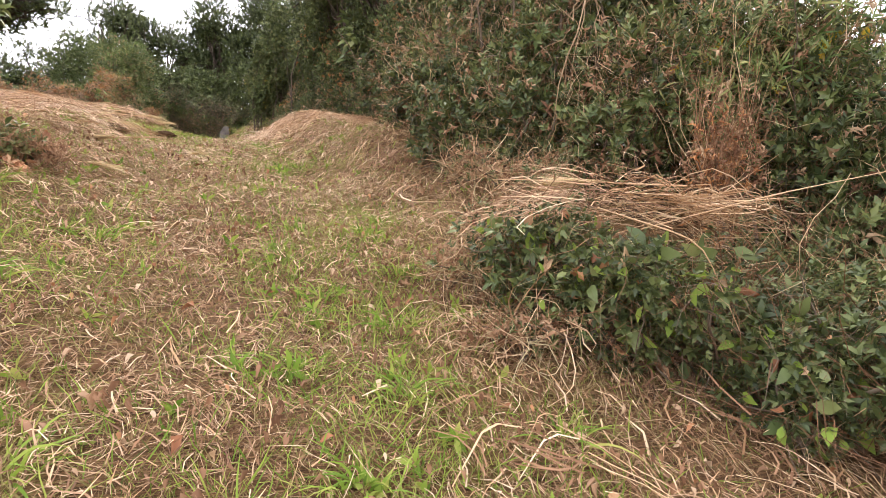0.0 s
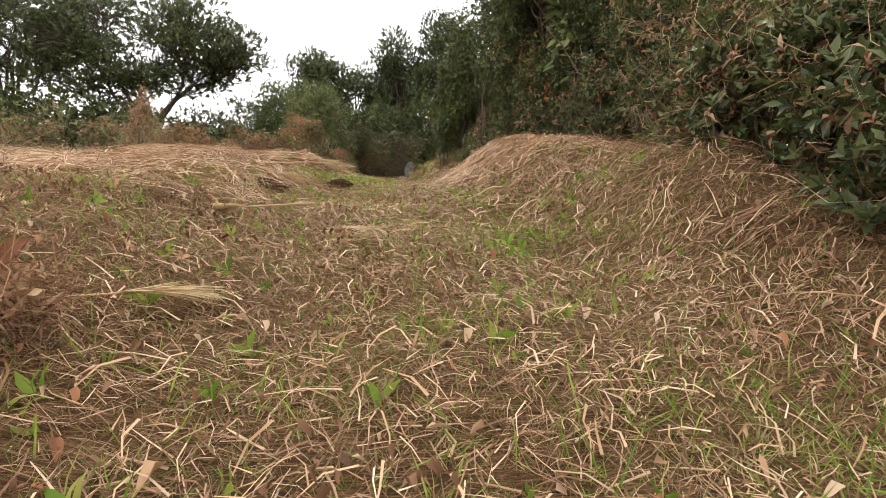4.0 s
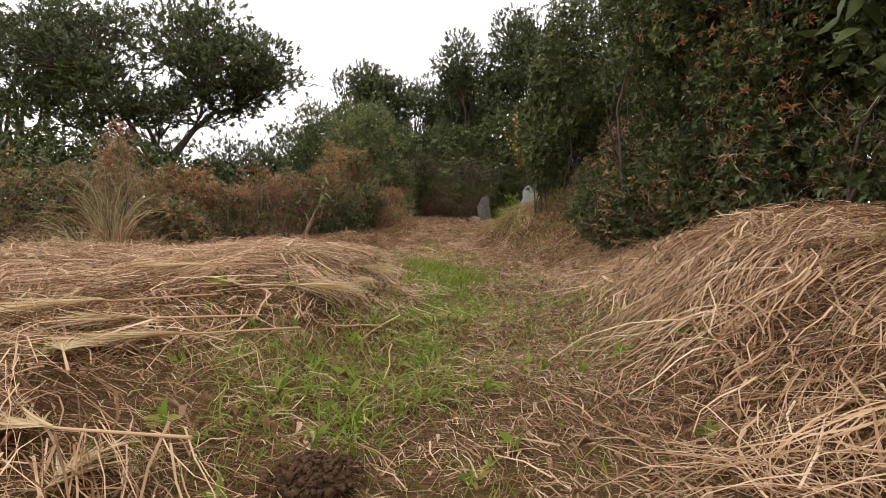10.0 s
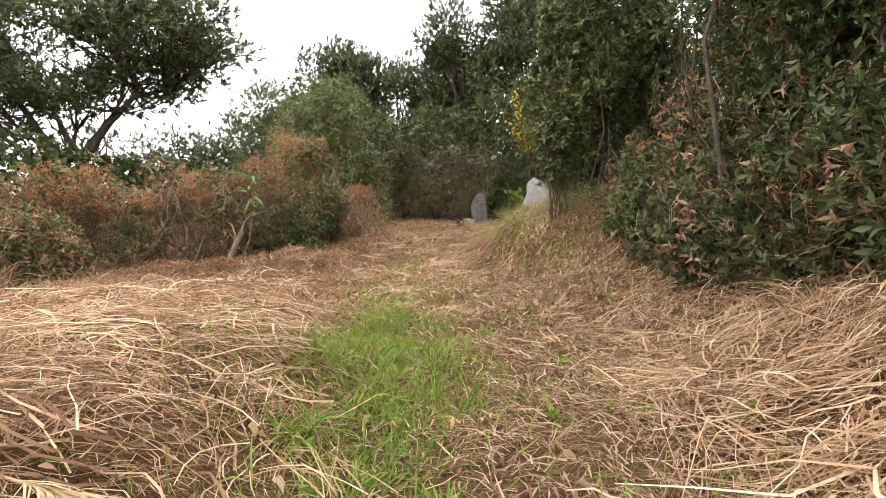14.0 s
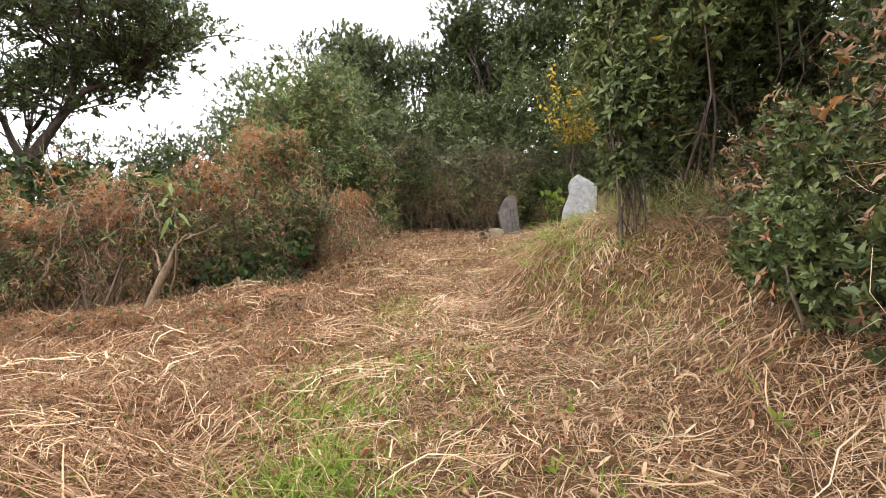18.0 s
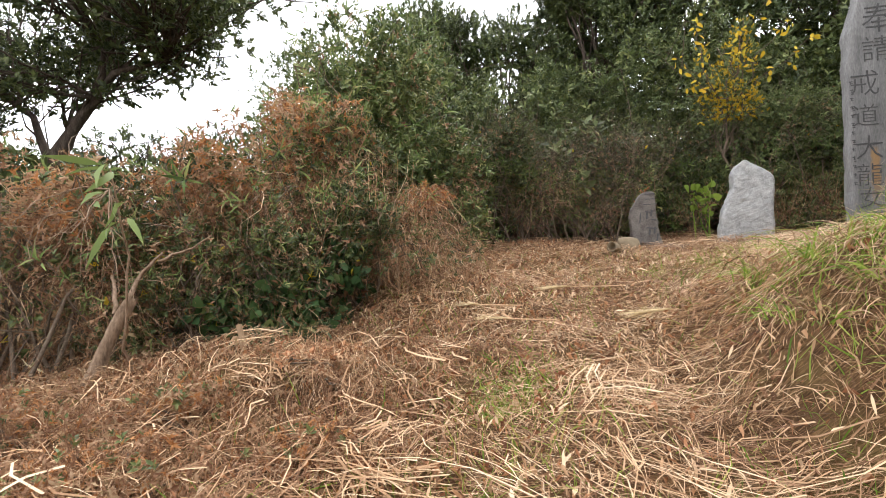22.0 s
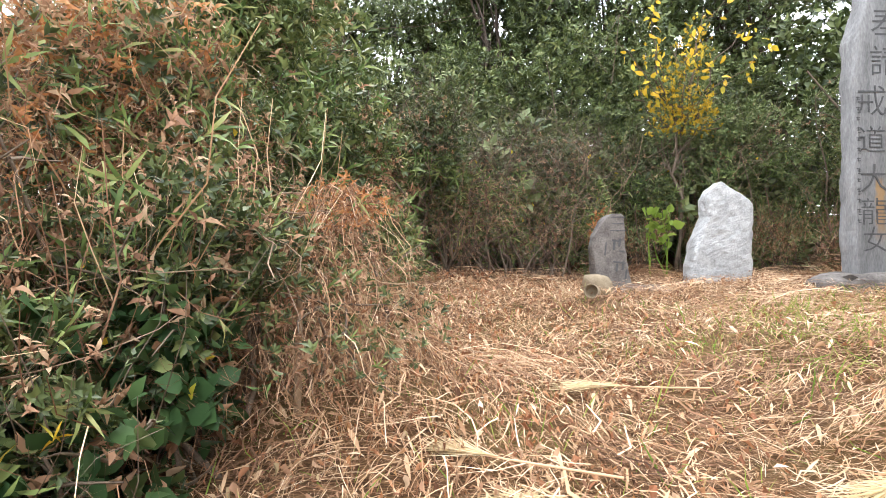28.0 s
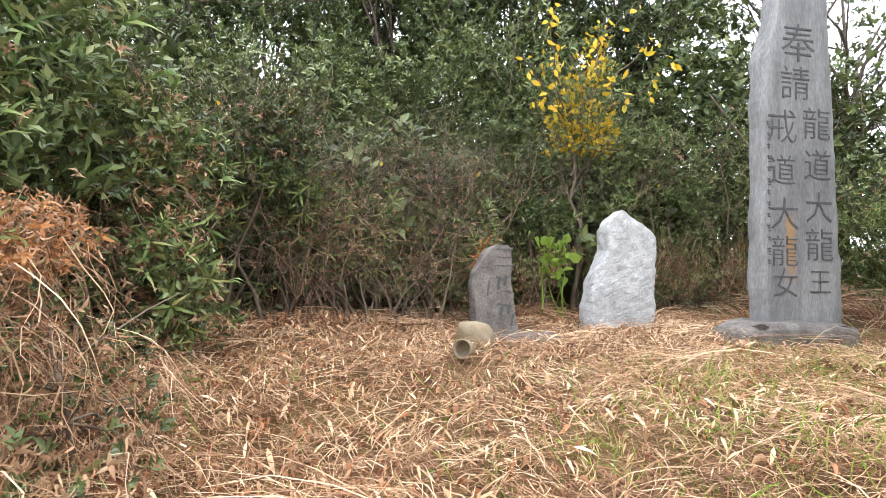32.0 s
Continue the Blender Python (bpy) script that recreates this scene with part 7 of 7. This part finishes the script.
for y in np.arange(11.2, 21.0, 0.3):
    mid = float(np.interp(y, (11, 13, 15, 17.4, 18.5, 21), (-1.2, -0.85, -0.95, -1.15, -1.45, -1.65)))
    for _ in range(2):
        spots_for_tufts.append((mid + tufts.normal() * 0.28, y + tufts.uniform(-0.15, 0.15), tufts.uniform(0.14, 0.26)))
for x, y, l in spots_for_tufts:
    tuft("grass_tuft", "low fresh green grass tuft on the worn way", "grass", x, y, int(160 * l) + 10, l, M_GRASS, 0.8, 0.14, 1.0, 0.012, "green tufts on the way", 0.3)
p = on_ground(4200, -4.5, 3.5, 0, 29, lambda x, y: 0.3 + 0.5 * soft(y, 20, 22) * soft(-x, 0.5, 2.5) + 0.3 * (1 - soft(y, 4, 8)))
strew("fallen_leaf_litter", "scattered tan and orange fallen leaves", p + (0, 0, 0.035), rng.uniform(0, 6.28, len(p)), length(len(p), 0.025, 0.1), 0.06, 0.5, [rolled(0.55, 0.3, 0.2, 0.4), rolled(0.4, 0.4, 0.4, 0.8), LEAF_CURL], M_DRYLEAF, 0.75, "leaves")
p = on_ground(26000, -6.0, 2.5, 15.5, 28.5, lambda x, y: (0.14 + 0.75 * soft(-x, 1.0, 2.2)) * soft(y, 15.5, 18))
strew("leaf_crumb_litter", "crumbled brown leaf bits over the straw", p + (0, 0, 0.04), rng.uniform(0, 6.28, len(p)), length(len(p), 0.015, 0.07), 0.07, 0.6, [LEAF_STRIP, leaf(0.3, 0.2, 0.3), rolled(0.35, 0.5, 0.3, 0.9)], M_DRYLEAF, 0.5, "leaves")
p = on_ground(12000, -6.5, -1.0, 16, 27, lambda x, y: 0.04 + 0.85 * leafy(x, y))
strew("dark_leaf_litter", "dark decayed leaves under the straw", p, rng.uniform(0, 6.28, len(p)), length(len(p), 0.015, 0.06), 0.05, 0.7, [LEAF_CURL, leaf(0.4, 0.2, 0.3), SHORT_BENT], M_RUSTY, 0.6, "leaves")
p = on_ground(14000, -6.5, -0.6, 15.5, 27, lambda x, y: 0.08 + 0.8 * leafy(x, y))
strew("russet_leaf_litter", "shredded russet leaves among the straw", p + (0, 0, 0.045), rng.uniform(0, 6.28, len(p)), length(len(p), 0.015, 0.06), 0.07, 0.6, [LEAF_STRIP, leaf(0.3, 0.2, 0.3), thin_leaf(0.4, 0.3, 0.2)], M_ORANGE, 0.5, "leaves")
p, a = bundled(on_ground(3000, -6.0, -1.0, 16, 24.5, leafy), 9, 0.13, 1.5)
strew("russet_leaf_clump", "clumps of shrivelled russet leaves under the vines", p + (0, 0, 0.03), a, length(len(p), 0.02, 0.08), 0.08, 0.6, [LEAF_CURL, LEAF_STRIP, rolled(0.3, 0.4, 0.5, 1.2)], M_BROWN, 0.4, "leaves")
p, a = bundled(on_ground(1500, -6.0, -1.0, 16, 26, leafy), 10, 0.09, 0.5, 1.2)
strew("russet_straw", "thin russet strands and straw under the vines", p + (0, 0, 0.04), a, length(len(p), 0.12, 0.45), 0.1, 0.14, REED, M_BROWN)
p, a = bundled(on_ground(700, -6.0, -1.0, 16, 26, leafy), 10, 0.09, 0.5, 1.2)
strew("russet_straw", "dark brown strands under the vines", p + (0, 0, 0.03), a, length(len(p), 0.12, 0.4), 0.1, 0.14, REED, M_RUSTY)
p, a = bundled(on_ground(420, -5.0, -1.0, 17, 26, leafy), 10, 0.09, 0.5, 1.2)
strew("long_straw", "pale straw over the russet litter", p + (0, 0, 0.06), a, length(len(p), 0.15, 0.6), 0.1, 0.14, WIDE, M_STRAW)
BLADE_BIT = [leaf(0.13, 0.04, 0.06), leaf(0.2, 0.08, 0.12), leaf(0.16, 0.1, -0.05)]
p = on_ground(17000, -4.4, 3.4, 18.5, 28.6, lambda x, y: (0.4 + 0.3 * soft(y, 23, 26)) * clear(x, y) * (1 - 0.7 * leafy(x, y)))
strew("dead_blade_litter", "pale withered bamboo blades scattered on the straw", p + (0, 0, 0.05), rng.uniform(0, 6.28, len(p)), length(len(p), 0.05, 0.17), 0.06, 0.35, BLADE_BIT, M_STRAW, 0.7, "leaves")
p = on_ground(15000, -4.4, 3.4, 18.5, 28.6, lambda x, y: (0.35 + 0.6 * soft(-x, 0.0, 2.0)) * clear(x, y))
strew("dead_blade_litter", "russet withered leaves scattered on the straw", p + (0, 0, 0.05), rng.uniform(0, 6.28, len(p)), length(len(p), 0.03, 0.1), 0.06, 0.45, [leaf(0.25, 0.15, 0.25), LEAF_CURL, LEAF_STRIP, rolled(0.3, 0.4, 0.2, 0.8)], M_DRYLEAF, 0.5, "leaves")
p = on_ground(5000, -3.4, 2.6, 0, 16, lambda x, y: 0.6 + 0 * x)
strew("dead_blade_litter", "withered brown blades scattered on the way", p + (0, 0, 0.03), rng.uniform(0, 6.28, len(p)), length(len(p), 0.04, 0.15), 0.05, 0.35, BLADE_BIT, M_RUSTY, 0.7, "leaves")
p = on_ground(1500, -2.5, 2.2, 0.5, 20, lambda x, y: 0.25 + turf(x, y))
strew("broadleaf_weed", "small broad-leaved green weeds", p, rng.uniform(0, 6.28, len(p)), rng.uniform(0.06, 0.13, len(p)), 0.01, 0.9, [sprig(6, 0.35, 9, 1.5, 0.8, leaf)], M_GRASS, 0.3, "weeds")
p = on_ground(1500, -3.0, -1.7, 12.1, 13.0, lambda x, y: np.exp(-((x + 2.35) / 0.5) ** 2 - ((y - 12.55) / 0.32) ** 2))
strew("dark_leaf_litter", "dark heap of shredded brown leaves in a hollow", p, rng.uniform(0, 6.28, len(p)), length(len(p), 0.025, 0.09), 0.06, 0.8, [LEAF_CURL, leaf(0.35, 0.2, 0.3), SHORT_BENT], M_RUSTY, 0.6, "leaves")
p = on_ground(80, -1.85, -1.4, 4.75, 5.2, lambda x, y: 1.0)
strew("big_dead_leaf_litter", "large curled reddish-tan dead leaves", p, rng.uniform(0, 6.28, len(p)), rng.uniform(0.06, 0.12, len(p)), 0.07, 0.9, [LEAF_CURL, leaf(0.6, 0.25, 0.3)], M_DRYLEAF, 0.7, "leaves")
